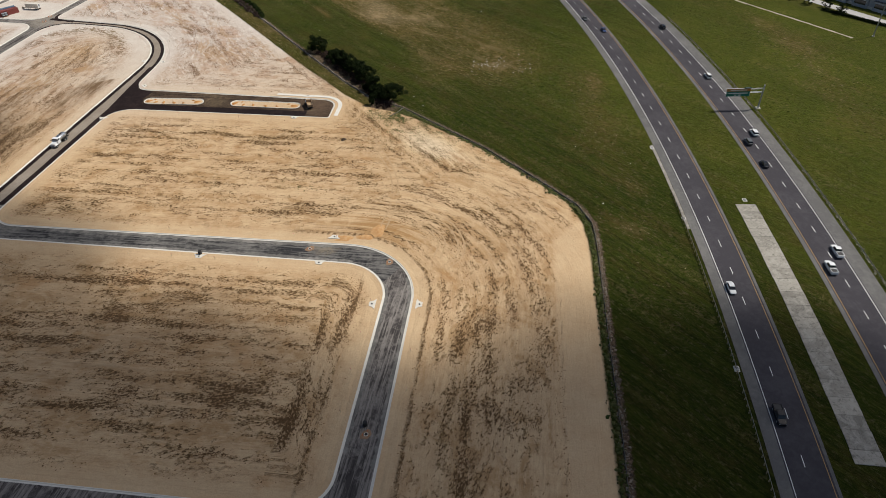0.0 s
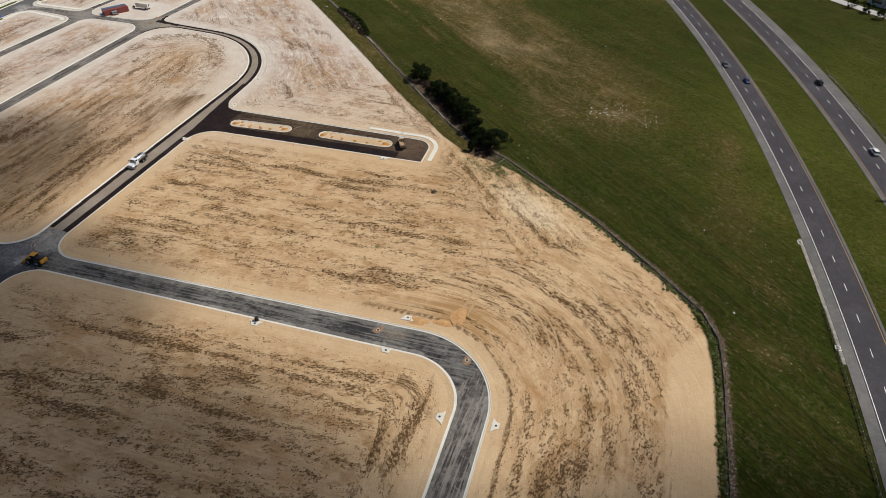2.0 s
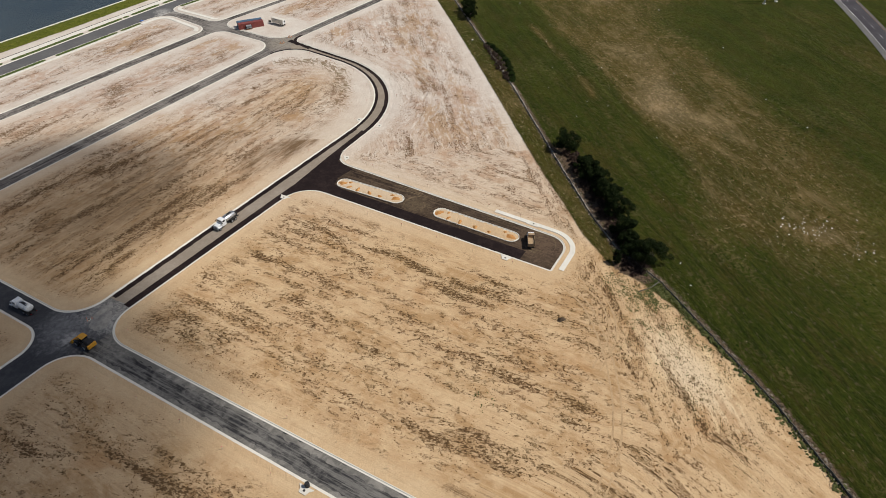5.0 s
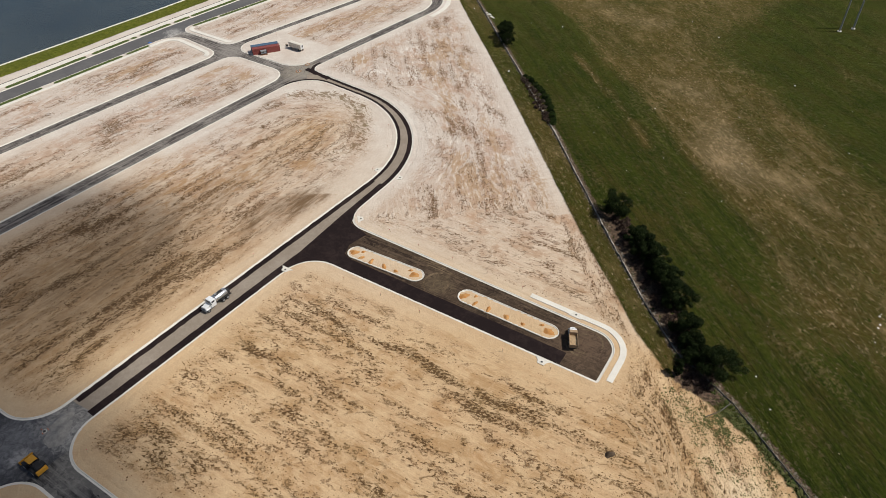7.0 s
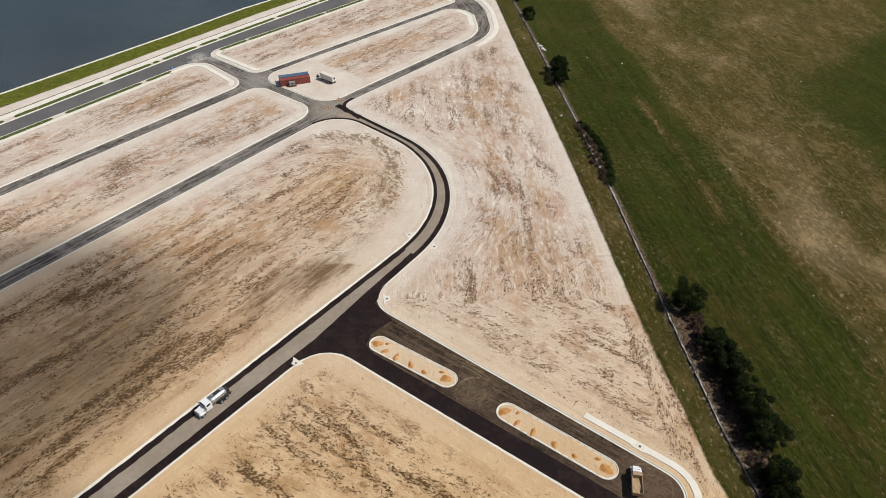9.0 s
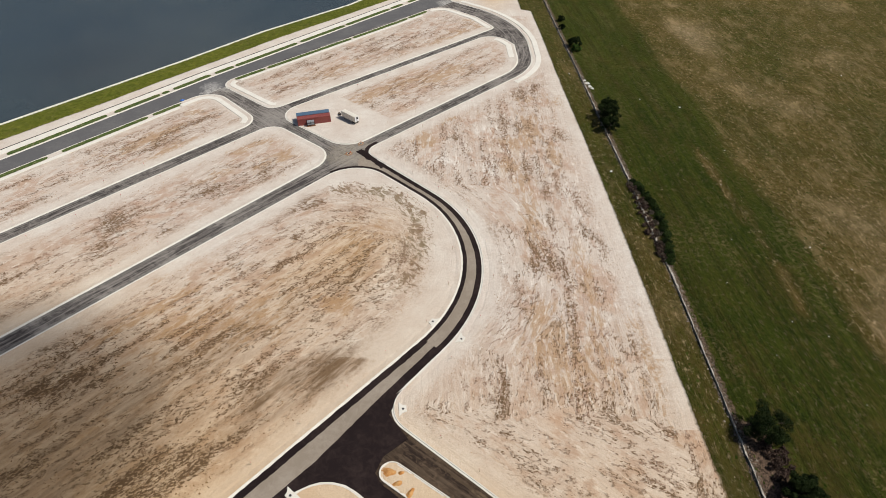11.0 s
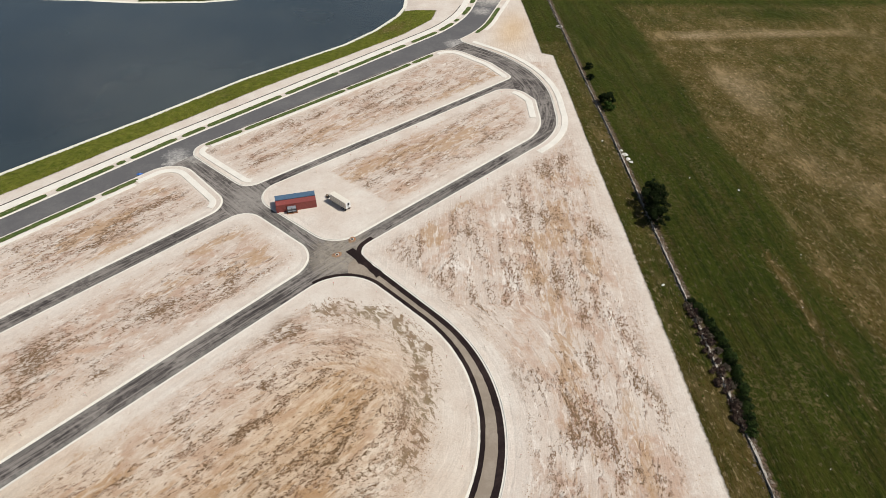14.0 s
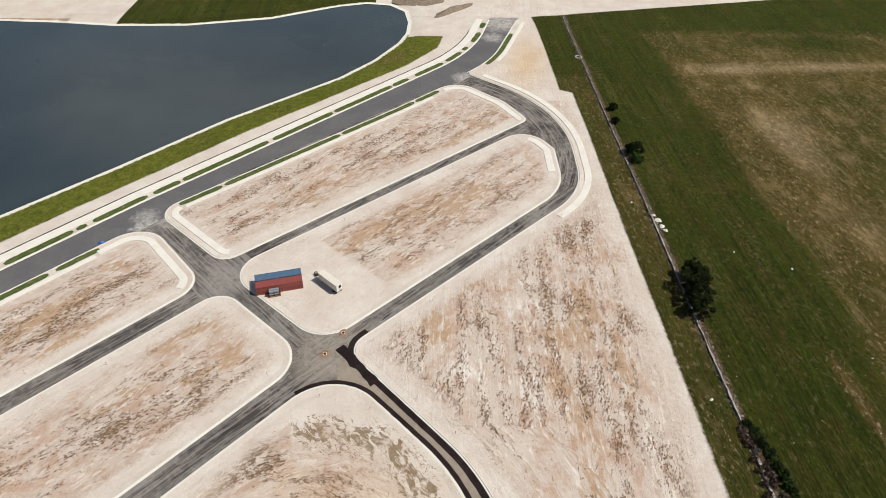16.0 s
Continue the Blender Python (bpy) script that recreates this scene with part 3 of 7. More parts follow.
tan = sum(k * blob(q[0], q[1], 1.25 * q[2], 1.25 * q[3], *q[4:]) for k, q in (
    (0.55, (-59.5, 112, 5, 2.2, 20)), (0.5, (-66, 105, 3, 2, 48)), (0.55, (-51, 103, 3, 2.4, 48)), (0.6, (-49.3, 99.8, 4, 1.3, 30)), (0.5, (-57, 96, 4, 1.6, 48)), (0.5, (-70, 91, 5, 1.8, 48)),
    (0.55, (-88, 134, 3, 1.6, 20)), (0.5, (-103, 110, 9, 3, 48)), (0.6, (-90, 107, 8, 2, 48)), (0.5, (-95, 119, 6, 2.4, 48)), (0.6, (-3.5, 114, 3, 2, 40)), (0.65, (-0.6, 110, 4, 1.8, 30)),
    (0.5, (37, 142, 3, 2)), (0.65, (35, 120, 3.2, 9)), (0.65, (27, 109, 4, 4)), (0.6, (25, 95, 3, 5)), (0.5, (48, 141, 3, 4)), (0.45, (6, 126, 4, 1.6, 40)), (0.5, (42, 101, 2, 9)), (0.45, (30, 87, 2.4, 6)),
    (0.6, (-70, 29, 12, 1.6, 46)), (0.6, (-74.7, 39.8, 3, 2, 30)), (0.55, (-24, 30, 4, 3)), (0.4, (-45, 25, 14, 8, 48)), (0.35, (-62, 22, 10, 4, 48)), (0.4, (-18, 52, 9, 12, 20)), (0.5, (30, 60, 2.5, 14)), (0.45, (42, 40, 2, 16)),
    (0.4, (36, 8, 7, 10)), (0.5, (-20, 150, 18, 4, 42)), (0.45, (6, 165, 14, 5, 42)), (0.4, (10, 205, 20, 4, 42)), (0.4, (-40, 170, 16, 5, 42)), (0.4, (20, 222, 6, 3, -40)), (0.45, (36, 262, 5, 18, -8)), (0.7, (27, -144, 6, 4, -40)), (0.5, (31, -152, 3, 5, 30)), (0.5, (52, 10, 2, 14)), (0.45, (28, 20, 4, 10)), (0.8, (-205, 312, 55, 12)), (0.5, (10, 325, 40, 6))))
bare = sum(k * blob(*q) for k, q in ((0.6, (4.9, 99, 6, 4, -40)), (0.55, (20, 92.7, 5, 6)), (0.4, (20, 117, 6, 7)), (0.35, (26, 105, 4, 4)), (0.5, (-12, 40, 5, 16)), (0.4, (44, 70, 3, 30)), (0.35, (20, 40, 4, 18)), (0.5, (-20, 17, 6, 3, 40)), (0.45, (20, 318, 60, 10)), (0.4, (10, 290, 10, 20)), (0.2, (36, -5, 8, 14)), (0.2, (42, -30, 7, 10)), (0.75, (68, -112, 9, 19, 12))))
fallow = 0.16 * sum(k * blob(*q) for k, q in ((1.0, (-87, 2.6, 4, 2.4, 48)), (0.9, (-82, 8, 3, 1.6, 48)), (0.9, (-99, -1, 9, 1.6, 50)), (0.6, (-90, 12, 12, 1.6, 46)), (0.7, (-68, -30, 16, 3, 48)), (0.5, (-37, -140.6, 2, 1, 0)), (0.6, (-38, -150, 12, 1.6, -40)),
                                                (0.7, (-33, -180, 6, 2, -40)), (0.7, (-25, -196, 3, 6, -40)), (0.6, (-62, -132, 10, 2, -40)), (0.5, (-9, -163, 5, 2, -40))))
# smooth sand: the yard, the wide strip inside the bend and the lake front count as near the kerb
smooth_d = kerb_d.copy()
smooth_d = np.where(blocked["loop_b"], np.minimum(smooth_d, 30 * ease(gx * 0.655 + gy * 0.755, 82, 100)), smooth_d)
smooth_d = np.where(blocked["middle"] & (G2[:, 1] > 12) & (G2[:, 0] > -32), smooth_d * 0.46, smooth_d)
smooth_d = np.where(blocked["lakeside"] | (gy > 304) | (blocked["east"] & (gy > 228)), np.minimum(smooth_d, 1.5), smooth_d)
smooth_d = np.where(blocked["east"], np.minimum(smooth_d, d_edge * 0.4 + 40 * ease(gy, -182, -158) + 40 * ease(d_edge, 9, 17)), smooth_d)
smooth_d = np.where(blocked["east"] & (gy > -10), np.minimum(smooth_d, 3.0 + 0.35 * d_edge + 30 * ease(d_edge, 7, 13)), smooth_d)      # driven strip inside the fence
for isl in ISLANDS:
    smooth_d[inside(isl, G2)] = 1.0
rows = np.c_[G2[:, 0], G2[:, 1], 0 * G2[:, 0]]
by_street = np.c_[G2 @ (u50.y, -u50.x), G2 @ (u50.x, u50.y), 0 * G2[:, 0]]
by_cross = np.c_[G2 @ (-u40.y, u40.x), G2 @ (u40.x, u40.y), 0 * G2[:, 0]]
for key in ("middle", "strip_a", "strip_b", "loop_a", "loop_b", "west"):
    rows[blocked[key]] = by_street[blocked[key]]
rows[blocked["lakeside"]] = by_street[blocked["lakeside"]]
for key in ("south", "low"):
    rows[blocked[key]] = by_cross[blocked[key]]
# where the graders turned, other rows take over
turned, turn = rows.copy(), np.zeros(len(G2))
k = blocked["east"] & site
turned[k] = by_cross[k]
turn[k] = (ease(gx, 62, 44) * ease(gy, 4, -14))[k]                         # along the cross street beside the court
low = np.c_[kerb_d - 60, by_street[:, 1], 0 * kerb_d]                      # concentric with the lower street bend
turn_low = np.where(blocked["east"] & site, ease(gy, -122, -142), 0.0)
inset = (gx - 11.3) * -0.761 + (gy + 174.7) * 0.649                        # from the kerb of the lower street
turn_low = np.where(blocked["south"], ease(inset + 2 * wave, 17, 14), turn_low)
strips = 0.2 * np.exp(-((kerb_d - 4.8) / 0.75) ** 2) + 0.1 * np.exp(-((kerb_d - 19) / 5) ** 2) + 0.1 * np.exp(-((kerb_d - 33.5) / 1.7) ** 2) + 0.14 * np.exp(-((kerb_d - 39.5) / 0.7) ** 2) - 0.04
band = np.where(blocked["east"], strips * turn_low, 0.0) + fallow
band = band + np.where(blocked["south"], 0.12 * np.exp(-((inset - 7) / 0.8) ** 2) * ease(inset, 3, 5), 0.0)
k = blocked["east"] & (gy > 6) & (gy < 100)
turned[k] = np.c_[kerb_d + 12, gy, 0 * kerb_d][k]                          # beside the upper bend
turn[k] = (ease(kerb_d, 27, 15) * ease(gy, 6, 22) * ease(gy, 92, 76))[k]
turn_r = np.hypot(gx + 24, gy - 50)
k = blocked["middle"]
turned[k] = np.c_[turn_r, 22 * np.arctan2(gy - 50, gx + 24), 0 * kerb_d][k]
turn[k] = (ease(turn_r, 48, 34) * ease(turn_r, 8, 18) * ease(gx + gy, 4, 30))[k]
z = 0.08 + 0.04 * np.sin(G2[:, 0] * 0.31 + 2 * np.sin(G2[:, 1] * 0.13)) * np.sin(G2[:, 1] * 0.27) * (kerb_d > 4)
z = np.where(road_here, -0.14, np.where(kerb_d < 1.6, -0.14 + 0.2 * np.clip(kerb_d / 1.6, 0, 1), z))
ditch = away([FENCE], G2, 20)
z = z - 0.2 * np.exp(-((ditch - 2.0) / 2.0) ** 2)
z = np.where(lake_sd < 9, np.minimum(z, 0.06 + np.clip(lake_sd, -12, 9) * 0.1 - 0.68), z)
nx, ny = len(GX), len(GY)
idx = np.arange(nx * ny).reshape(ny, nx)
quads = np.stack([idx[:-1, :-1], idx[:-1, 1:], idx[1:, 1:], idx[1:, :-1]], -1).reshape(-1, 4)
gme = bpy.data.meshes.new("ground")
gme.vertices.add(nx * ny)
gme.vertices.foreach_set("co", np.c_[G2, z].astype(np.float32).ravel())
gme.loops.add(quads.size)
gme.loops.foreach_set("vertex_index", quads.astype(np.int32).ravel())
gme.polygons.add(len(quads))
gme.polygons.foreach_set("loop_start", np.arange(0, quads.size, 4, dtype=np.int32))
gme.polygons.foreach_set("use_smooth", np.ones(len(quads), bool))
gme.update(calc_edges=True)
for key, values in (("kerb", smooth_d), ("damp", damp), ("fence", np.where(site, 0.8, 0.0) + np.minimum(away([[(x + 0.75, y) for x, y in FENCE]], G2, 20), np.maximum(0, away([[(68, -10), (69.6, -42), (70.5, -78), (66.5, -74)]], G2, 20) - 2.6), np.maximum(0, away([[(64.6, 84), (65.8, 72), (66.0, 60), (64.9, 46)]], G2, 20) - 1.5))), ("grass", grass), ("dry", dry), ("north", north), ("lake", lake_sd), ("turn", turn), ("turn_low", turn_low), ("tan", tan), ("bare", bare), ("band", band), ("fringe", fringe), ("lush", lush)):
    gme.attributes.new(key, "FLOAT", "POINT").data.foreach_set("value", values.astype(np.float32))
gme.attributes.new("rows", "FLOAT_VECTOR", "POINT").data.foreach_set("vector", rows.astype(np.float32).ravel())
gme.attributes.new("rows_low", "FLOAT_VECTOR", "POINT").data.foreach_set("vector", low.astype(np.float32).ravel())
gme.attributes.new("rows_turned", "FLOAT_VECTOR", "POINT").data.foreach_set("vector", turned.astype(np.float32).ravel())
GROUND_MAT = ground_material()
gme.materials.append(GROUND_MAT)
tagged(new("ground", gme), "graded sandy building land beside green and straw-coloured meadow", "ground", kind="structure")

# ---------------------------------------------------------------- clouds out of view, added to shade the south-west and brighten the lake
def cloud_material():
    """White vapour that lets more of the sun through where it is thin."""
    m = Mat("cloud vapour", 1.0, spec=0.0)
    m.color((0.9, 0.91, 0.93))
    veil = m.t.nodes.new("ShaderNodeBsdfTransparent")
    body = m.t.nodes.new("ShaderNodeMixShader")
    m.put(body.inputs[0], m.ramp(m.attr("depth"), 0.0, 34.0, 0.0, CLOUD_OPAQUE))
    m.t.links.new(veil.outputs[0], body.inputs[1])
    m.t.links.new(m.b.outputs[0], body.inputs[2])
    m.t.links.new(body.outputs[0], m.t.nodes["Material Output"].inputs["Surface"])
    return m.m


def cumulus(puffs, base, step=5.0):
    """An added, unseen cloud of overlapping puffs (x, y, rx, ry, turn, depth): flat below, heaped above; x and y are
    where its shade falls.
    """
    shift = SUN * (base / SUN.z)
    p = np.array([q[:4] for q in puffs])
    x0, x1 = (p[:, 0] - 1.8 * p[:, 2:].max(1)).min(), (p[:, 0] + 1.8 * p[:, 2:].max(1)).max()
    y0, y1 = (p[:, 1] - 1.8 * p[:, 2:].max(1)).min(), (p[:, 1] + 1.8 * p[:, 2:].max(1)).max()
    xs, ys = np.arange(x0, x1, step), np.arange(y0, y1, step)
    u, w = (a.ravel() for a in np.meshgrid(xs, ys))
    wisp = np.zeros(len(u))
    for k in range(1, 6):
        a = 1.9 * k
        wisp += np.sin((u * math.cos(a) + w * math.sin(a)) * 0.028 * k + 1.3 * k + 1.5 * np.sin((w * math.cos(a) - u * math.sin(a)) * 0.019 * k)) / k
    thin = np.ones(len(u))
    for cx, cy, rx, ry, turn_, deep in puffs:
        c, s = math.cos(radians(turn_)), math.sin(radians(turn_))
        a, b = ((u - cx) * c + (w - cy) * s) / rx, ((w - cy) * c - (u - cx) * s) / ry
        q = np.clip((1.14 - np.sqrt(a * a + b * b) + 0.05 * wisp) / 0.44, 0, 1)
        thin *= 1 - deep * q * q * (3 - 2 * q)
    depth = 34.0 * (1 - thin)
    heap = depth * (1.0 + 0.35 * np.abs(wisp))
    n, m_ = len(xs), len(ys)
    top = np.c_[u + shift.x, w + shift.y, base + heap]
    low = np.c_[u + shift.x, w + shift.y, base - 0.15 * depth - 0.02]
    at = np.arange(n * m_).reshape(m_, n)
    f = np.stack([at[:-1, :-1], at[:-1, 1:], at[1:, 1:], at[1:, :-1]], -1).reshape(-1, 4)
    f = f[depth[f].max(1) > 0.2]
    ob = new("unseen_cloud", mesh_of("unseen_cloud", np.concatenate([top, low]), np.concatenate([f, f[:, ::-1] + n * m_]), cloud_material(), {"depth": np.concatenate([depth, depth])}, smooth=True))
    return tagged(ob, "unseen white cloud added for its shade and lake reflection", "cloud", kind="structure")


# how much sun the unseen clouds hold back, tuned to the ground's shade
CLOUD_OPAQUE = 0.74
# never in view; puffs laid out so their shade darkens the south-west ground
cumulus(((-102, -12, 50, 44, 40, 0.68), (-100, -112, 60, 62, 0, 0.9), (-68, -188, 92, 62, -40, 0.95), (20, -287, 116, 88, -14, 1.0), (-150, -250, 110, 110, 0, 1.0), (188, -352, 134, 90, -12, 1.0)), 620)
# far to the north and unseen, added as a bright reflection for the lake
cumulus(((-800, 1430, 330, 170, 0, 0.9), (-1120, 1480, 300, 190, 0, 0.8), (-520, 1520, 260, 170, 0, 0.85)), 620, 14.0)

# ---------------------------------------------------------------- lake
def water_material():
    m = Mat("lake water", 0.08, spec=0.5)
    p = m.pos()
    m.color(m.mix(m.ramp(m.noise(p, 0.012, 3), 0.35, 0.65), (0.028, 0.04, 0.046), (0.046, 0.06, 0.064)))
    m.put(m.b.inputs["Roughness"], m.ramp(m.noise(p, 0.02, 3), 0.35, 0.65, 0.14, 0.3))
    m.bump(m.noise(m.mul(p, (1.0, 2.2, 1.0)), 1.1, 3), 0.12, 0.05)
    return m.m


wide = [Vector((x, y, -0.62)) for x, y in ((-720, -150), (-425, -150), (-290, -18), (-125, 148), (-12, 262), (-8, 300), (-16, 334), (-50, 340), (-460, 345), (-720, 320))]
bm = bmesh.new()
f = bm.faces.new([bm.verts.new(p) for p in wide])
bmesh.ops.triangulate(bm, faces=[f])
bmesh.ops.recalc_face_normals(bm, faces=bm.faces)
if bm.faces[:][0].normal.z < 0:
    bmesh.ops.reverse_faces(bm, faces=bm.faces)
me = bpy.data.meshes.new("lake")
bm.to_mesh(me)
bm.free()
me.materials.append(water_material())
tagged(new("lake", me), "calm dark grey-blue lake with a pale sandy shore", "lake", kind="structure")


# ---------------------------------------------------------------- streets
def circle_hub(a, b, c):
    """Centre of the circle through three points."""
    d = 2 * (a.x * (b.y - c.y) + b.x * (c.y - a.y) + c.x * (a.y - b.y))
    x = (a.length_squared * (b.y - c.y) + b.length_squared * (c.y - a.y) + c.length_squared * (a.y - b.y)) / d
    y = (a.length_squared * (c.x - b.x) + b.length_squared * (a.x - c.x) + c.length_squared * (b.x - a.x)) / d
    return x, y


def asphalt(name, dark, light, patch=0.5, brown=None, streak=None, dust=(), hub=None):
    m = Mat(name, 0.92, spec=0.1)
    p = m.pos()
    a, b = m.noise(p, 0.09, 4, 0.6), m.noise(m.mul(p, (1.0, 1.0, 1.0)), 0.6, 5, 0.7, warp=0.8)
    grain = m.noise(p, 7.0, 3)
    c = m.mix(m.math("MULTIPLY", m.ramp(m.math("ADD", m.math("MULTIPLY", a, 0.6), m.math("MULTIPLY", b, 0.5)), 0.5, 0.66), patch), dark, light)
    if streak is not None:
        q = m.v("VectorRotate", 0, {"rotation_type": "Z_AXIS"}, Vector=p, Angle=radians(-streak))
        if hub:
            d = m.v("VectorMath", 0, {"operation": "SUBTRACT"}, i0=p, i1=(*hub, 0.0))
            around = m.math("ARCTAN2", m.v("SeparateXYZ", 1, Vector=d), m.v("SeparateXYZ", 0, Vector=d))
            q = m.v("CombineXYZ", 0, X=m.math("MULTIPLY", around, 50.0), Y=m.v("VectorMath", "Value", {"operation": "LENGTH"}, i0=d))
        c = m.mix(m.ramp(m.noise(m.mul(q, (0.05, 1.3, 0.0)), 1.0, 4, 0.6), 0.46, 0.58, 0.0, 0.7), c, light)
        c = m.mix(m.ramp(m.noise(m.mul(q, (0.12, 1.0, 0.0)), 1.3, 5, 0.7), 0.52, 0.62, 0.0, 0.8), c, tuple(x * 0.5 for x in dark))
    c = m.mix(m.ramp(grain, 0.35, 0.7, 0.0, 0.25), c, tuple(x * 0.5 for x in dark))
    if brown:
        c = m.mix(m.ramp(m.noise(p, 0.16, 4, 0.6), 0.42, 0.62, 0.0, 0.7), c, brown)
        c = m.mix(m.ramp(m.noise(p, 0.7, 6, 0.75, warp=1.2), 0.5, 0.6, 0.0, 0.6), c, tuple(x * 2.0 for x in brown))
    for x, y, r, tint in dust:
        d = m.v("VectorMath", "Value", {"operation": "DISTANCE"}, i0=p, i1=(x, y, 0.0))
        near = m.ramp(m.math("ADD", d, m.ramp(b, 0.25, 0.75, -r * 0.5, r * 0.5)), r * 1.15, r * 0.45, 0.0, 0.85)
        near = m.math("MULTIPLY", near, m.ramp(m.noise(p, 0.7, 6, 0.75, warp=1.2), 0.38, 0.58, 0.3, 1.0))
        c = m.mix(near, c, tint)
    m.color(c)
    m.bump(m.math("ADD", grain, m.math("MULTIPLY", b, 0.6)), 0.3, 0.05)
    return m.m


def concrete(name, color=(0.62, 0.6, 0.55), dirt=0.35):
    m = Mat(name, 0.85, spec=0.25)
    p = m.pos()
    a, b = m.noise(p, 0.25, 5, 0.65), m.noise(p, 3.0, 4)
    c = m.mix(m.ramp(a, 0.42, 0.7, 0.0, dirt), color, tuple(x * 0.6 for x in color))
    c = m.mix(m.ramp(b, 0.5, 0.75, 0.0, 0.2), c, (0.4, 0.34, 0.25))
    m.color(c)
    m.bump(b, 0.2, 0.03)
    return m.m


arc_ = fillet(meet("blvd_e", "bend_out2"), meet("bend_out2", "bend_out"), meet("bend_out", "h5_s"), 60)
BEND_HUB = tuple(circle_hub(arc_[0], arc_[len(arc_) // 2], arc_[-1]))
ASPHALT_OLD = asphalt("weathered asphalt", (0.066, 0.058, 0.055), (0.29, 0.262, 0.235), 0.8, streak=47,
                      dust=((-27.5, 104.0, 10.5, (0.3, 0.265, 0.215)), (-58.0, 129.0, 6.5, (0.22, 0.205, 0.185)), (-80.0, 154.0, 6.0, (0.36, 0.345, 0.32)), (-75.0, -70.0, 8.0, (0.2, 0.195, 0.19))))
ASPHALT_CROSS = asphalt("dusty cross street asphalt", (0.036, 0.035, 0.037), (0.22, 0.208, 0.19), 0.75, streak=-40, dust=((-66.0, -80.0, 6.0, (0.24, 0.225, 0.2)), (10.0, -144.0, 4.0, (0.24, 0.2, 0.15)), (-27.5, 104.0, 9.0, (0.25, 0.215, 0.17)), (-58.0, 129.0, 6.5, (0.22, 0.205, 0.185))))
ASPHALT_WEST = asphalt("smooth dark asphalt", (0.046, 0.047, 0.053), (0.09, 0.089, 0.091), 0.6, dust=((-79.0, -71.5, 9.0, (0.19, 0.188, 0.19)), (-71.0, -66.0, 7.0, (0.33, 0.31, 0.28)), (-67.5, -72.5, 5.0, (0.36, 0.345, 0.315)), (-78.5, -75.5, 2.4, (0.32, 0.31, 0.3))))
ASPHALT_NEW = asphalt("fresh black asphalt", (0.016, 0.0105, 0.0105), (0.04, 0.027, 0.024), 0.7)
ASPHALT_LINK = asphalt("pale dusty asphalt", (0.085, 0.076, 0.071), (0.3, 0.272, 0.245), 0.8, streak=-45, dust=((-27.5, 104.0, 9.0, (0.29, 0.25, 0.2)), (-58.0, 129.0, 7.5, (0.27, 0.25, 0.225)), (-80.0, 154.0, 6.0, (0.33, 0.31, 0.28))))
ASPHALT_COURT = asphalt("dusty black asphalt", (0.026, 0.0175, 0.0135), (0.12, 0.085, 0.056), 0.6, (0.06, 0.041, 0.027), streak=-39,
                        dust=((14.0, -34.0, 4.5, (0.115, 0.085, 0.053)), (47.0, -60.0, 9.5, (0.115, 0.077, 0.052)), (-1.0, -8.0, 3.5, (0.125, 0.088, 0.05))))
ASPHALT_BASE = asphalt("pale road base", (0.26, 0.215, 0.168), (0.36, 0.31, 0.255), 0.6)
ASPHALT_GREY = asphalt("smooth grey asphalt", (0.115, 0.113, 0.115), (0.17, 0.165, 0.16), 0.5, dust=((25.0, 303.0, 11.0, (0.48, 0.45, 0.4)), (20.0, 286.0, 5.0, (0.4, 0.38, 0.35)), (7.0, 247.0, 5.0, (0.42, 0.4, 0.37)), (-85.7, 149.8, 5.0, (0.5, 0.48, 0.44)), (-88.5, 155.0, 4.0, (0.36, 0.35, 0.33))))
ASPHALT_BEND = asphalt("weathered asphalt of the bend", (0.066, 0.058, 0.055), (0.29, 0.262, 0.235), 0.8, streak=47, hub=BEND_HUB)
KERB_MAT, WALK_MAT = concrete("kerb concrete", (0.66, 0.63, 0.56), 0.3), concrete("sidewalk concrete", (0.7, 0.67, 0.6), 0.25)

REGIONS = {
    "boulevard": [(-170, 60), (-170, 100), (-100, 172), (-40, 245), (8, 312), (40, 312), (24, 268), (11.5, 250.2), (5.8, 243.5), (-3, 238.5), (-70, 174), (-78, 160.5), (-88.5, 147.5), (-150, 80)],
    "bend": [(7.5, 246.5), (12, 240.5), (20, 229), (28.5, 216), (29.3, 205), (34, 186), (36.5, 176), (37.5, 172), (52, 172), (52, 215), (30, 250), (11.0, 249.5)],
    "west_street": [(-160, -8), (-100, -30), (-84, -52), (-73.5, -60.5), (-70.3, -63.0), (-60, -70), (-66, -72), (-78, -84), (-100, -112), (-160, -112)],
    "cross_street": [(-66, -72), (-78, -84), (-40, -122), (14, -168), (34, -160)],
    "link_street": [(-36, 104), (-27, 114), (-48, 132), (-74, 158), (-88, 147.8), (-62, 121)],
    "court": [(-7.5, -2.5), (-19.5, -17.5), (-25, -24), (44, -78), (62, -60), (5, -8)],
    "new_street": [(-70.3, -63.0), (-73.5, -60.5), (-40, -10), (-22, 10), (-2, 40), (-2, 60), (-24, 92.5), (-24.5, 99.5), (-21, 105), (20, 80), (20, 30), (0, 2), (-7.5, -2.5), (-19.5, -17.5), (-25, -24), (-60, -70)],
}
pts2, edges = [], []


def add_loop(loop, closed=True):
    base = len(pts2)
    pts2.extend(Vector((p[0], p[1])) for p in loop)
    n = len(loop)
    edges.extend((base + i, base + (i + 1) % n) for i in range(n if closed else n - 1))


from mathutils import geometry
for key, a in AREA.items():
    add_loop(a)
for a in ISLANDS:
    add_loop(a)
for a in REGIONS.values():
    add_loop(a)
cv, _, cf, *_ = geometry.delaunay_2d_cdt(pts2, edges, [], 0, 1e-4)
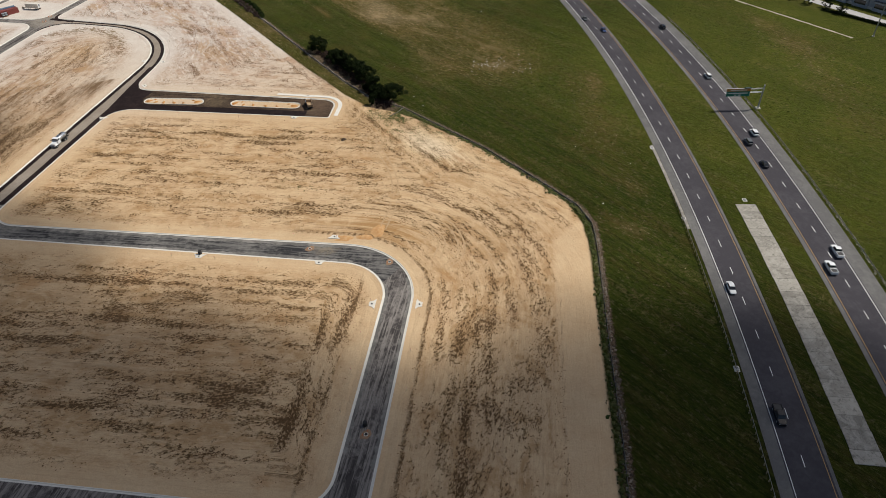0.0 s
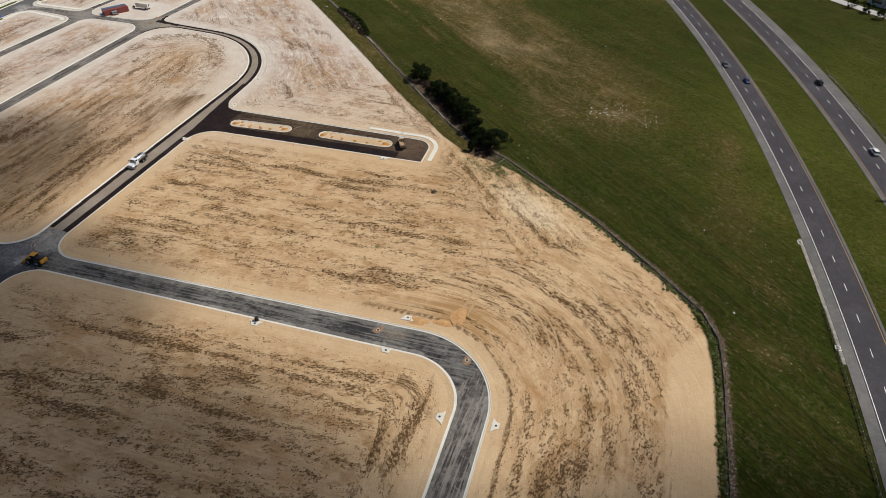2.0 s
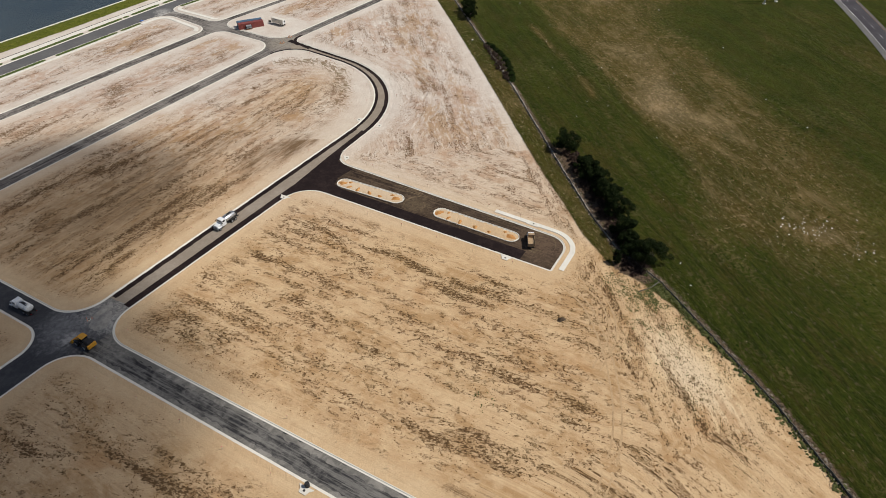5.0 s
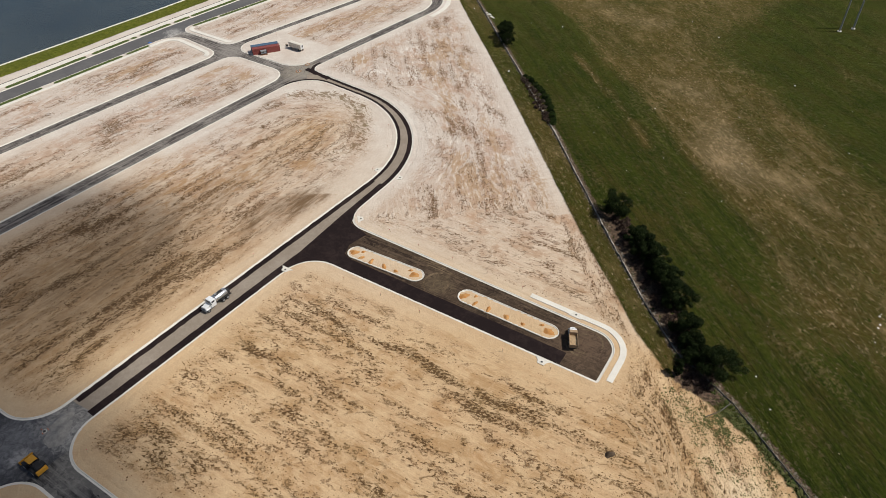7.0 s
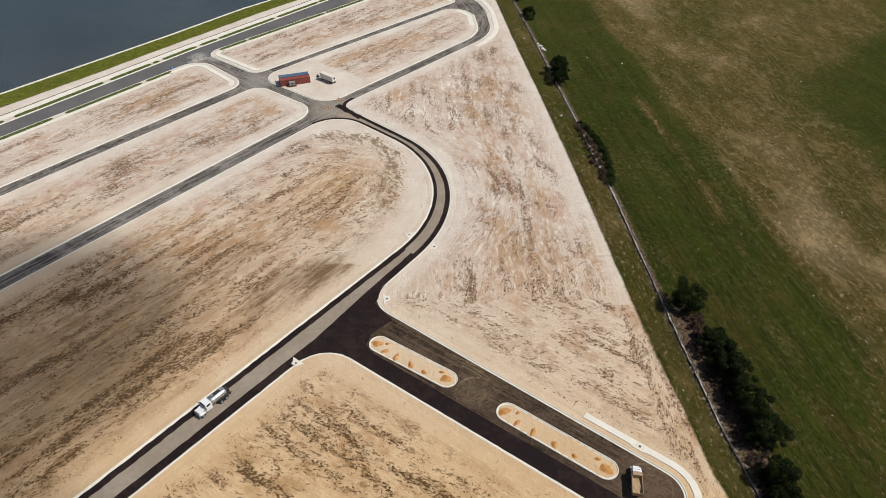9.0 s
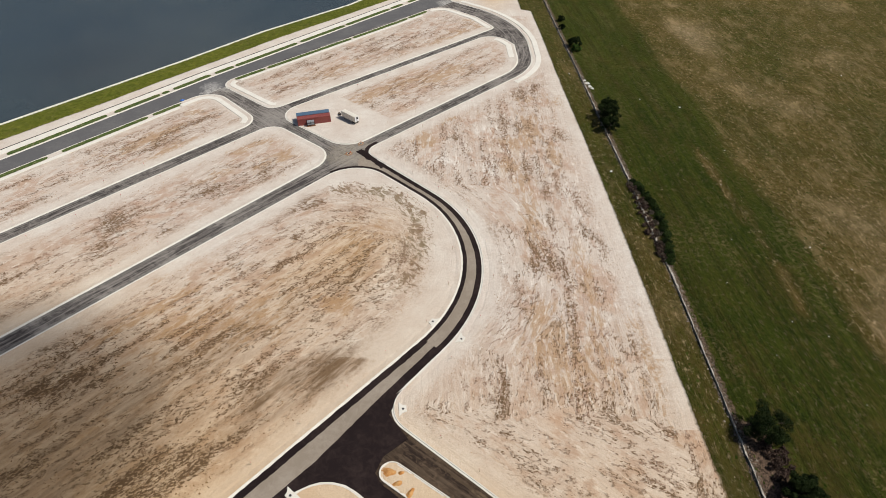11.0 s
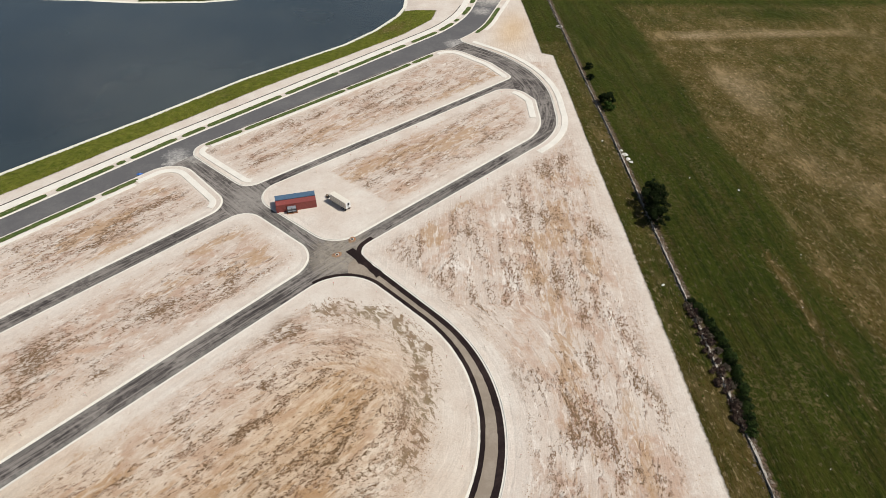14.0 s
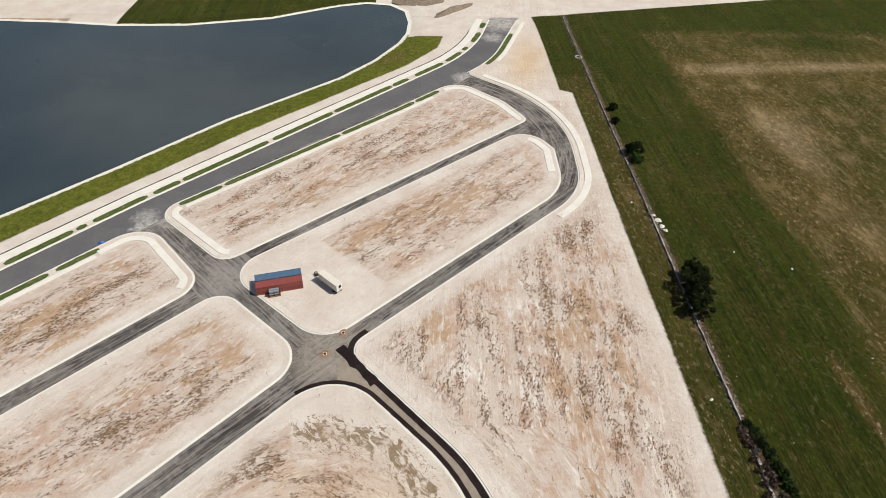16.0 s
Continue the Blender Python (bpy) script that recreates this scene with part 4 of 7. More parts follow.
cent = np.array([[sum(cv[i].x for i in f) / 3, sum(cv[i].y for i in f) / 3] for f in cf])
road_face = (cent[:, 0] > -172) & (cent[:, 0] < 60) & (cent[:, 1] > -248) & (cent[:, 1] < 308)
for a in list(AREA.values()) + ISLANDS:
    road_face &= ~inside(a, cent)
left_over = road_face.copy()
for key, material, label in (("boulevard", ASPHALT_GREY, "smooth grey asphalt boulevard along the lake"), ("court", ASPHALT_COURT, "freshly paved dark court with dusty tyre marks"),
                             ("west_street", ASPHALT_WEST, "smooth blue-grey asphalt street with pale dust at the junction"), ("cross_street", ASPHALT_CROSS, "dusty dark asphalt street with pale edges"), ("link_street", ASPHALT_LINK, "dusty dark asphalt street between two junctions"),
                             ("bend", ASPHALT_BEND, "dusty dark asphalt in the wide street bend"), ("new_street", ASPHALT_BASE, "half-paved street with a pale unpaved middle"), ("streets", ASPHALT_OLD, "dusty dark asphalt streets of a new subdivision")):
    pick = left_over & inside(REGIONS[key], cent) if key in REGIONS else left_over
    left_over = left_over & ~pick
    chosen = [cf[i] for i in np.flatnonzero(pick)]
    used = sorted({i for f in chosen for i in f})
    at = {i: n for n, i in enumerate(used)}
    tri = []
    for f in chosen:
        a, b, c = (cv[i] for i in f)
        up = (b.x - a.x) * (c.y - a.y) - (b.y - a.y) * (c.x - a.x) > 0
        tri.append([at[i] for i in (f if up else f[::-1])])
    tagged(new("road_" + key, mesh_of("road_" + key, [(cv[i].x, cv[i].y, 0.02) for i in used], tri, material)), label, "road", kind="structure")

# kerbs: gutter pan towards the street, raised kerb behind it; the sign tells on which side the street lies
for key, run in KERBS:
    c, ns = normals(run)
    mid = len(c) // 2
    s = 1 if not inside(AREA[key], np.array([[c[mid].x + ns[mid].x * 0.3, c[mid].y + ns[mid].y * 0.3]]))[0] else -1
    prof = [(0.42 * s, 0.0), (0.42 * s, 0.03), (0.02 * s, 0.035), (-0.03 * s, 0.165), (-0.22 * s, 0.17), (-0.24 * s, -0.15)]
    if s > 0:
        prof = prof[::-1]
    tagged(new("kerb", sweep("kerb", run, prof[::-1], KERB_MAT)), "pale concrete kerb and gutter along the street", "kerb", kind="structure")
# sand filled up behind the kerbs
bf_v, bf_f = [], []
rng = random.Random(6)
for key, run in KERBS:
    c, ns = normals(run)
    mid = len(c) // 2
    s = 1 if not inside(AREA[key], np.array([[c[mid].x + ns[mid].x * 0.3, c[mid].y + ns[mid].y * 0.3]]))[0] else -1
    base = len(bf_v)
    for p, w in zip(c, ns):
        for o, h in ((-0.2, 0.145), (-0.9, 0.115), (-1.9, 0.02)):
            bf_v.append((p.x + w.x * o * s, p.y + w.y * o * s, h + rng.uniform(-0.012, 0.012)))
    for i in range(len(c) - 1):
        for j in (0, 1):
            a = base + 3 * i + j
            bf_f.append((a, a + 3, a + 4, a + 1) if s < 0 else (a, a + 1, a + 4, a + 3))
bme = mesh_of("ground_backfill", bf_v, bf_f, GROUND_MAT, smooth=True)
bxy = np.array(bf_v)
for key, value in (("kerb", 1.0), ("grass", -6.0), ("fence", 30.0), ("lake", 60.0), ("dry", 0.0), ("damp", 0.0), ("turn", 0.0), ("turn_low", 0.0), ("tan", 0.0), ("bare", 0.0), ("band", 0.0), ("fringe", 0.0), ("lush", 0.0)):
    bme.attributes.new(key, "FLOAT", "POINT").data.foreach_set("value", np.full(len(bxy), value, np.float32))
ii = np.clip(np.searchsorted(GX, bxy[:, 0]), 0, nx - 1), np.clip(np.searchsorted(GY, bxy[:, 1]), 0, ny - 1)
bme.attributes.new("north", "FLOAT", "POINT").data.foreach_set("value", north.reshape(ny, nx)[ii[1], ii[0]].astype(np.float32))
bme.attributes.new("rows", "FLOAT_VECTOR", "POINT").data.foreach_set("vector", np.c_[bxy[:, :2], 0 * bxy[:, 0]].astype(np.float32).ravel())
tagged(new("ground_backfill", bme), "sand filled up behind the kerbs of the streets", "ground", kind="structure")
for isl in ISLANDS:
    me = sweep("island_kerb", isl, [(0.3, 0.0), (0.28, 0.03), (0.02, 0.035), (-0.03, 0.165), (-0.22, 0.17), (-0.24, -0.05)], KERB_MAT, closed=True)
    tagged(new("island_kerb", me), "white concrete kerb round the planting island", "kerb", kind="structure")

# ---------------------------------------------------------------- highway: two concentric carriageways
HUB, HW = Vector((-720.0, 401.0)), (1019.5, 1031.0, 1053.0, 1066.0)


def ring(r, a):
    return Vector((HUB.x + r * math.cos(radians(a)), HUB.y + r * math.sin(radians(a))))


def arc(r, a0, a1, step=4.0):
    n = max(2, int(abs(radians(a1 - a0)) * r / step))
    return [ring(r, a0 + (a1 - a0) * i / n) for i in range(n + 1)]


HWAY = asphalt("highway asphalt", (0.058, 0.054, 0.061), (0.085, 0.08, 0.087), 0.7)
SHOULDER = asphalt("shoulder asphalt", (0.13, 0.126, 0.122), (0.2, 0.192, 0.182), 0.7)
PAINT_W, PAINT_Y = plain("white road paint", (0.75, 0.75, 0.72), 0.7, vary=0.2), plain("yellow road paint", (0.4, 0.24, 0.085), 0.8, vary=0.3)
A0, A1 = -62.0, 6.0


def sheet(name, r0, r1, a0, a1, z, material, label, category="road"):
    me = ribbon(name, arc((r0 + r1) / 2, a0, a1), (r1 - r0) / -2, (r1 - r0) / 2, z, material)
    return tagged(new(name, me), label, category, kind="structure")


sheet("road_southbound", 1019.8, 1032.1, A0, A1, 0.17, HWAY, "dark asphalt carriageway of a divided highway")
sheet("road_northbound", 1050.4, 1065.2, A0, A1, 0.17, HWAY, "dark asphalt carriageway of a divided highway")
sheet("shoulder_south", 1019.8, 1022.5, A0, A1, 0.176, SHOULDER, "pale grey worn hard shoulder", "shoulder")
sheet("shoulder_median_a", 1031.4, 1032.1, A0, A1, 0.176, SHOULDER, "pale grey worn hard shoulder", "shoulder")
sheet("shoulder_median_b", 1050.4, 1051.6, A0, A1, 0.176, SHOULDER, "pale grey worn hard shoulder", "shoulder")
sheet("shoulder_north", 1060.7, 1065.2, A0, A1, 0.176, SHOULDER, "pale grey worn hard shoulder", "shoulder")
for n, r, mat_ in (("edge_line", 1022.9, PAINT_W), ("edge_line", 1030.9, PAINT_Y), ("edge_line", 1052.0, PAINT_Y), ("edge_line", 1060.3, PAINT_W)):
    sheet(n, r - 0.09, r + 0.09, A0, A1, 0.182, mat_, "painted edge line of the highway", "road marking")
for r, shift in ((1026.6, -36.38), (1056.6, -35.94)):
    pitch = math.degrees(12.2 / r)
    k0, k1 = int((-46 - shift) / pitch), int((-12 - shift) / pitch)
    verts, faces = [], []
    for k in range(k0, k1):
        a = shift + k * pitch
        half = math.degrees(1.5 / r)
        base = len(verts)
        verts += [(*ring(r - 0.09, a - half), 0.184), (*ring(r + 0.09, a - half), 0.184), (*ring(r + 0.09, a + half), 0.184), (*ring(r - 0.09, a + half), 0.184)]
        faces.append((base, base + 1, base + 2, base + 3))
    tagged(new("lane_dashes", mesh_of("lane_dashes", verts, faces, PAINT_W)), "broken white lane line on the highway", "road marking", kind="structure")

# ---------------------------------------------------------------- strips laid along the streets
def along(block, start, end):
    """A run of a block's kerb with its points in order and +1 or -1: the sign of an offset towards the street."""
    run = span(AREA[block], start, end)
    c, ns = normals(run)
    k = len(c) // 2
    return run, (-1 if inside(AREA[block], np.array([[c[k].x + ns[k].x * 0.3, c[k].y + ns[k].y * 0.3]]))[0] else 1)


def strip(name, run, s, near, far, z, material, label, category, thick=0.0, wobble=0.0, kind="structure", seed=1):
    """A strip at the given distances from the kerb face; positive towards the street."""
    a, b = sorted((near * s, far * s))
    ob = new(name, ribbon(name, run, a, b, z, material, thick, wobble, seed))
    return tagged(ob, label, category, kind=kind)


def straight(*pts, step=1.5):
    return dense([Vector(p) for p in pts], step)


# black asphalt lifts on both sides of the half-paved street
LIFT = "fresh black asphalt lift along the kerb"
run, s = along("middle", (-33.5, 92.5), (-3.0, 17.4))
strip("road_lift", run, s, 0.36, 1.45, 0.032, ASPHALT_NEW, LIFT, "road", 0.012, 0.06)
run, s = along("middle", (-2.0, 18.6), (-72.0, -60.8))
strip("road_lift", run, s, 0.42, 2.05, 0.036, ASPHALT_NEW, LIFT, "road", 0.012, 0.12, seed=7)
run, s = along("east", (-16.5, 109.0), (2.0, 12.4))
strip("road_lift", run, s, 0.36, 1.9, 0.03, ASPHALT_NEW, LIFT, "road", 0.012, 0.07, seed=2)
rest = straight((3.2, 13.9), (-10.6, -3.4), (-20.8, -16.9), (-29.6, -26.6), (-66.0, -66.9))
strip("road_lift", rest, s, 0.42, 2.6, 0.035, ASPHALT_NEW, LIFT, "road", 0.012, 0.07, seed=8)
paw = straight((-25.0, 105.4), (-23.0, 103.2), (-19.6, 99.6), (-15.4, 95.0))
strip("road_lift", paw, 1, -1.3, 1.1, 0.033, ASPHALT_NEW, "ragged end of a black asphalt lift", "road", 0.012, 0.35, seed=5)
run, s = along("east", (38.5, -66.3), (-14.0, -22.8))
strip("road_lift", run, s, 0.42, 4.7, 0.034, ASPHALT_NEW, "fresh black asphalt lift in the court", "road", 0.012, 0.05, seed=3)
apron = [(-19.6, -13.2), (-11.2, -2.0), (-5.6, 2.9), (-7.0, -0.2), (-8.1, -3.0), (-8.6, -4.2), (-4.2, -10.4), (-9.2, -14.6), (-10.6, -18.3), (-8.0, -22.8), (-14.3, -22.2), (-16.4, -20.9), (-18.9, -20.25), (-21.5, -20.25), (-23.6, -20.9), (-26.0, -22.2), (-29.0, -25.4), (-21.8, -16.9)]
tagged(new("road_mouth", mesh_of("road_mouth", [(x, y, 0.04) for x, y in apron], [tuple(range(len(apron)))[::-1]], ASPHALT_NEW)), "fresh black asphalt at the mouth of the court", "road", kind="structure")

# dusty wheel sweeps left on the court
SWEEP = asphalt("dusty wheel sweeps", (0.075, 0.052, 0.033), (0.2, 0.145, 0.09), 0.9)
rng = random.Random(40)
for n in range(26):
    if n < 14:
        f, o = rng.uniform(0.0, 0.8), rng.uniform(-0.5, 3.6)
        x0, y0, length = 3.0 + 42 * f, -14.5 - 35.5 * f, rng.uniform(8, 20)
        pts_ = [Vector((x0 + 0.766 * k - 0.643 * o, y0 - 0.643 * k - 0.766 * o + 0.4 * math.sin(k * 0.3 + n))) for k in np.arange(0, length, 1.2) if x0 + 0.766 * k < 50]
    else:
        cx, cy, r0 = ((14.4, -34.5, 3.6), (46.5, -60.0, 5.0))[n % 2]
        r0, a0 = r0 + rng.uniform(-2.2, 1.6), rng.uniform(0, 6.28)
        pts_ = [Vector((cx + r0 * math.cos(a0 + k), cy + r0 * math.sin(a0 + k))) for k in np.arange(0, rng.uniform(1.0, 2.6), 0.2)]
    if len(pts_) > 3:
        wide_ = rng.uniform(0.1, 0.3)
        tagged(new("wheel_sweep", ribbon("wheel_sweep", pts_, -wide_, wide_, 0.0225 + 0.0004 * n, SWEEP, 0.0, 0.07, n)), "dusty brown wheel sweep on dark asphalt", "tyre mark", kind="structure")

# dust gathered along the gutters of the older streets
DUST = asphalt("dusty gutter asphalt", (0.14, 0.132, 0.12), (0.3, 0.28, 0.25), 0.8)
for n, (block, a, b, wide) in enumerate((("east", (-68, -77), (20, -150), 1.3), ("south", (-72, -83), (12, -155), 1.0), ("south", (17, -168), (-18, -210), 0.8), ("east", (24, -170), (-14, -217), 0.8), ("strip_a", (-34, 100), (-112, 12), 0.8),
                                         ("middle", (-112, 3), (-40, 84), 0.9), ("strip_a", (-124, 55), (-60, 121), 0.7), ("strip_b", (-70, 120), (-126, 61), 0.7), ("loop_b", (-46, 143), (24, 203), 0.7), ("loop_a", (24, 208), (-50, 144), 0.7),
                                         ("loop_b", (30, 164), (-20, 115), 1.0), ("east", (36, 160), (-14, 112), 0.9), ("strip_a", (-52, 120), (-38, 107), 1.2), ("loop_b", (-38, 113), (-50, 123), 1.0))):
    run, s = along(block, a, b)
    strip("gutter_dust", run, s, 0.42, 0.42 + wide, 0.026, DUST, "pale dust along the gutter of the street", "dust", 0.0, wide * 0.32, seed=n)

# sidewalks
def walkway(block, start, end, near, far, label="new white concrete sidewalk"):
    run, s = along(block, start, end)
    me = ribbon("sidewalk", run, *sorted((near * s, far * s)), 0.2, WALK_MAT, 0.16)
    return tagged(new("sidewalk", me), label, "sidewalk", kind="structure")


walkway("east", (35.8, -43.5), (46.9, -71.4), -1.5, -3.0)
walkway("strip_b", (-98.0, 140.2), (-68.5, 125.3), -1.6, -3.6)
walkway("loop_a", (-58.5, 134.5), (-80.8, 160.0), -1.6, -3.6)
walkway("loop_a", (-2.0, 237.0), (28.0, 212.0), -1.2, -3.4)
walkway("loop_b", (29.5, 203.0), (36.3, 180.5), -1.2, -3.6)
walkway("east", (13.0, 246.6), (33.0, 157.0), -1.6, -3.8)
walkway("strip_b", (-170.0, 60.0), (-98.4, 140.0), -2.6, -4.2)
walkway("loop_a", (-80.5, 162.6), (-7.0, 232.6), -2.6, -4.0)
walkway("east", (32.0, 304.0), (18.0, 264.0), -2.6, -4.2)
walkway("lakeside", (-170.0, 73.0), (19.4, 306.0), -3.0, -6.0)
run, s = along("lakeside", (-170.0, 73.0), (16.0, 292.0))
sock = sweep("silt_sock", run, sorted([(-6.2 * s, 0.05), (-6.26 * s, 0.22), (-6.4 * s, 0.26), (-6.54 * s, 0.22), (-6.6 * s, 0.05)]), plain("dark erosion sock", (0.06, 0.055, 0.05), 0.9, vary=0.3), smooth=True)
tagged(new("silt_sock", sock), "dark erosion sock lying behind the sidewalk", "erosion sock")


# grassed verges between kerb and sidewalk of the boulevard
def turf_material():
    m = Mat("turf", 0.95, spec=0.1)
    p = m.pos()
    c = m.mix(m.ramp(m.noise(p, 0.35, 5, 0.7), 0.35, 0.65), (0.05, 0.085, 0.02), (0.1, 0.125, 0.04))
    c = m.mix(m.ramp(m.noise(p, 0.8, 5, 0.75), 0.56, 0.68, 0.0, 0.8), c, (0.3, 0.25, 0.15))
    m.color(c)
    m.bump(m.noise(p, 3.0, 4, 0.7), 0.8, 0.3)
    return m.m


TURF = turf_material()


def lens(name, run, s, near, far, z, material, label, seed):
    """A verge that tapers at both ends."""
    rng = random.Random(seed)
    c, ns = normals(run)
    n = len(c)
    verts, faces = [], []
    for i, (p, w) in enumerate(zip(c, ns)):
        k = min(1.0, 0.5 + min(i, n - 1 - i) / 2.5)
        mid, half = (near + far) / 2, abs(near - far) / 2 * k
        for o in (mid - half + rng.uniform(-0.1, 0.1), mid + half + rng.uniform(-0.1, 0.1)):
            verts.append((p.x + w.x * o * s, p.y + w.y * o * s, z + rng.uniform(-0.01, 0.03)))
    for i in range(n - 1):
        f = (2 * i, 2 * i + 1, 2 * i + 3, 2 * i + 2)
        faces.append(f if s > 0 else f[::-1])
    return tagged(new(name, mesh_of(name, verts, faces, material)), label, "verge", kind="structure")


LAKESIDE_VERGES = [((-168, 75), (-146, 99.5)), ((-143, 103), (-121, 132)), ((-119.8, 134.9), (-106.4, 147.5)), ((-105.6, 148.3), (-103.3, 151)), ((-102.5, 152.5), (-90.6, 164.8)), ((-89.6, 167), (-83, 172)), ((-82.6, 173), (-60.2, 196.2)), ((-58.5, 198), (-40, 216)),
                   ((-39.1, 216.5), (-17.5, 234.7)), ((-16.6, 235.7), (-10.2, 240.9)), ((-9.9, 245.1), (1.5, 257.3)), ((2.0, 260.1), (7.9, 268.6)), ((8.2, 271.5), (10.1, 275.3)), ((11.6, 280.4), (15.9, 291)), ((16.7, 296.5), (18, 302))]
for n, (a, b) in enumerate(LAKESIDE_VERGES):
    run, s = along("lakeside", a, b)
    lens("verge", run, s, -0.35, -2.6, 0.19, TURF, "patchy green turf verge between road and sidewalk", n)
for n, (blk, a, b) in enumerate((("strip_b", (-168, 62.5), (-131, 103.4)), ("strip_b", (-128, 107), (-107, 131)), ("strip_b", (-105.9, 132.5), (-97, 141.5)), ("loop_a", (-81, 161.5), (-70.9, 171.7)), ("loop_a", (-69.8, 172.8), (-38, 203)), ("loop_a", (-37, 204), (-13, 226)), ("loop_a", (-12.1, 227), (-3.5, 235.5)), ("east", (29, 290), (16, 259.5)))):
    run, s = along(blk, a, b)
    lens("verge", run, s, -0.35, -2.3, 0.19, TURF, "patchy green turf verge between road and sidewalk", 50 + n)

# ---------------------------------------------------------------- things: tools
def thing(name, label, category, m=None, group="", kind=""):
    ob = new(name)
    ob.empty_display_size = 0.5
    if m is not None:
        ob.matrix_basis = m
    return tagged(ob, label, category, group, kind)


def part(name, bm, material, parent, label="", smooth=False):
    """Links a bmesh as one mesh object under a thing or a part."""
    me = bpy.data.meshes.new(name)
    bm.normal_update()
    bm.to_mesh(me)
    bm.free()
    me.materials.append(material)
    if smooth:
        me.polygons.foreach_set("use_smooth", [True] * len(me.polygons))
    ob = new(name, me)
    ob.parent = parent
    if label:
        ob["label"] = label
    return ob


def again(ob, name, m, parent):
    """The same part once more, on the same mesh."""
    o = new(name, ob.data)
    o.parent = parent
    o.matrix_basis = m
    return o


def box(sx, sy, sz, x=0, y=0, z=0, bevel=0.0, bm=None, taper=(1.0, 1.0)):
    """A box standing on z; taper narrows its top."""
    bm = bm or bmesh.new()
    made = bmesh.ops.create_cube(bm, size=1.0)["verts"]
    for v in made:
        top = v.co.z > 0
        v.co = Vector((x + v.co.x * sx * (taper[0] if top else 1), y + v.co.y * sy * (taper[1] if top else 1), z + (v.co.z + 0.5) * sz))
    if bevel:
        bmesh.ops.bevel(bm, geom=list({e for v in made for e in v.link_edges}), offset=bevel, segments=2, affect="EDGES", profile=0.6)
    return bm


def tube(r, length, x=0, y=0, z=0, axis="z", n=14, bm=None, r2=None):
    """A cylinder from its base, or centred along x or y."""
    bm = bm or bmesh.new()
    made = bmesh.ops.create_cone(bm, cap_ends=True, segments=n, radius1=r, radius2=r if r2 is None else r2, depth=length)["verts"]
    turn = {"z": Matrix.Translation((0, 0, length / 2)), "x": Matrix.Rotation(radians(90), 4, "Y"), "y": Matrix.Rotation(radians(90), 4, "X")}[axis]
    bmesh.ops.transform(bm, matrix=Matrix.Translation((x, y, z)) @ turn, verts=made)
    return bm


def loft(sections, caps=True, bm=None):
    """Joins rings of equal length of points."""
    bm = bm or bmesh.new()
    rings = [[bm.verts.new(p) for p in s] for s in sections]
    for a, b in zip(rings[:-1], rings[1:]):
        for i in range(len(a)):
            j = (i + 1) % len(a)
            bm.faces.new((a[i], a[j], b[j], b[i]))
    if caps:
        bm.faces.new(rings[0][::-1])
        bm.faces.new(rings[-1])
    bmesh.ops.recalc_face_normals(bm, faces=bm.faces)
    return bm


RUBBER = plain("tyre rubber", (0.018, 0.018, 0.019), 0.85)
STEEL = plain("galvanised steel", (0.42, 0.43, 0.44), 0.5, 0.6)
DARK = plain("dark chassis steel", (0.025, 0.024, 0.024), 0.6)
GLASS = plain("dark car glass", (0.012, 0.015, 0.018), 0.06, vary=0.02, spec=0.6)
LAMP_W, LAMP_R = plain("headlight", (0.7, 0.72, 0.74), 0.15), plain("tail light", (0.35, 0.01, 0.01), 0.2)
WHITE = plain("white vehicle paint", (0.74, 0.75, 0.75), 0.28)
WOOD = plain("weathered wood", (0.33, 0.25, 0.16), 0.85, scale=5)


def wheel(parent, x, y, r, w, side):
    tyre = part("wheel", tube(r, w, 0, 0, 0, "y", 16), RUBBER, parent)
    tyre.matrix_basis = pose(x, y, r)
    rim = part("rim", tube(r * 0.58, w * 0.12, 0, side * w * 0.5, 0, "y", 12), STEEL, tyre, "steel wheel rim")
    return tyre


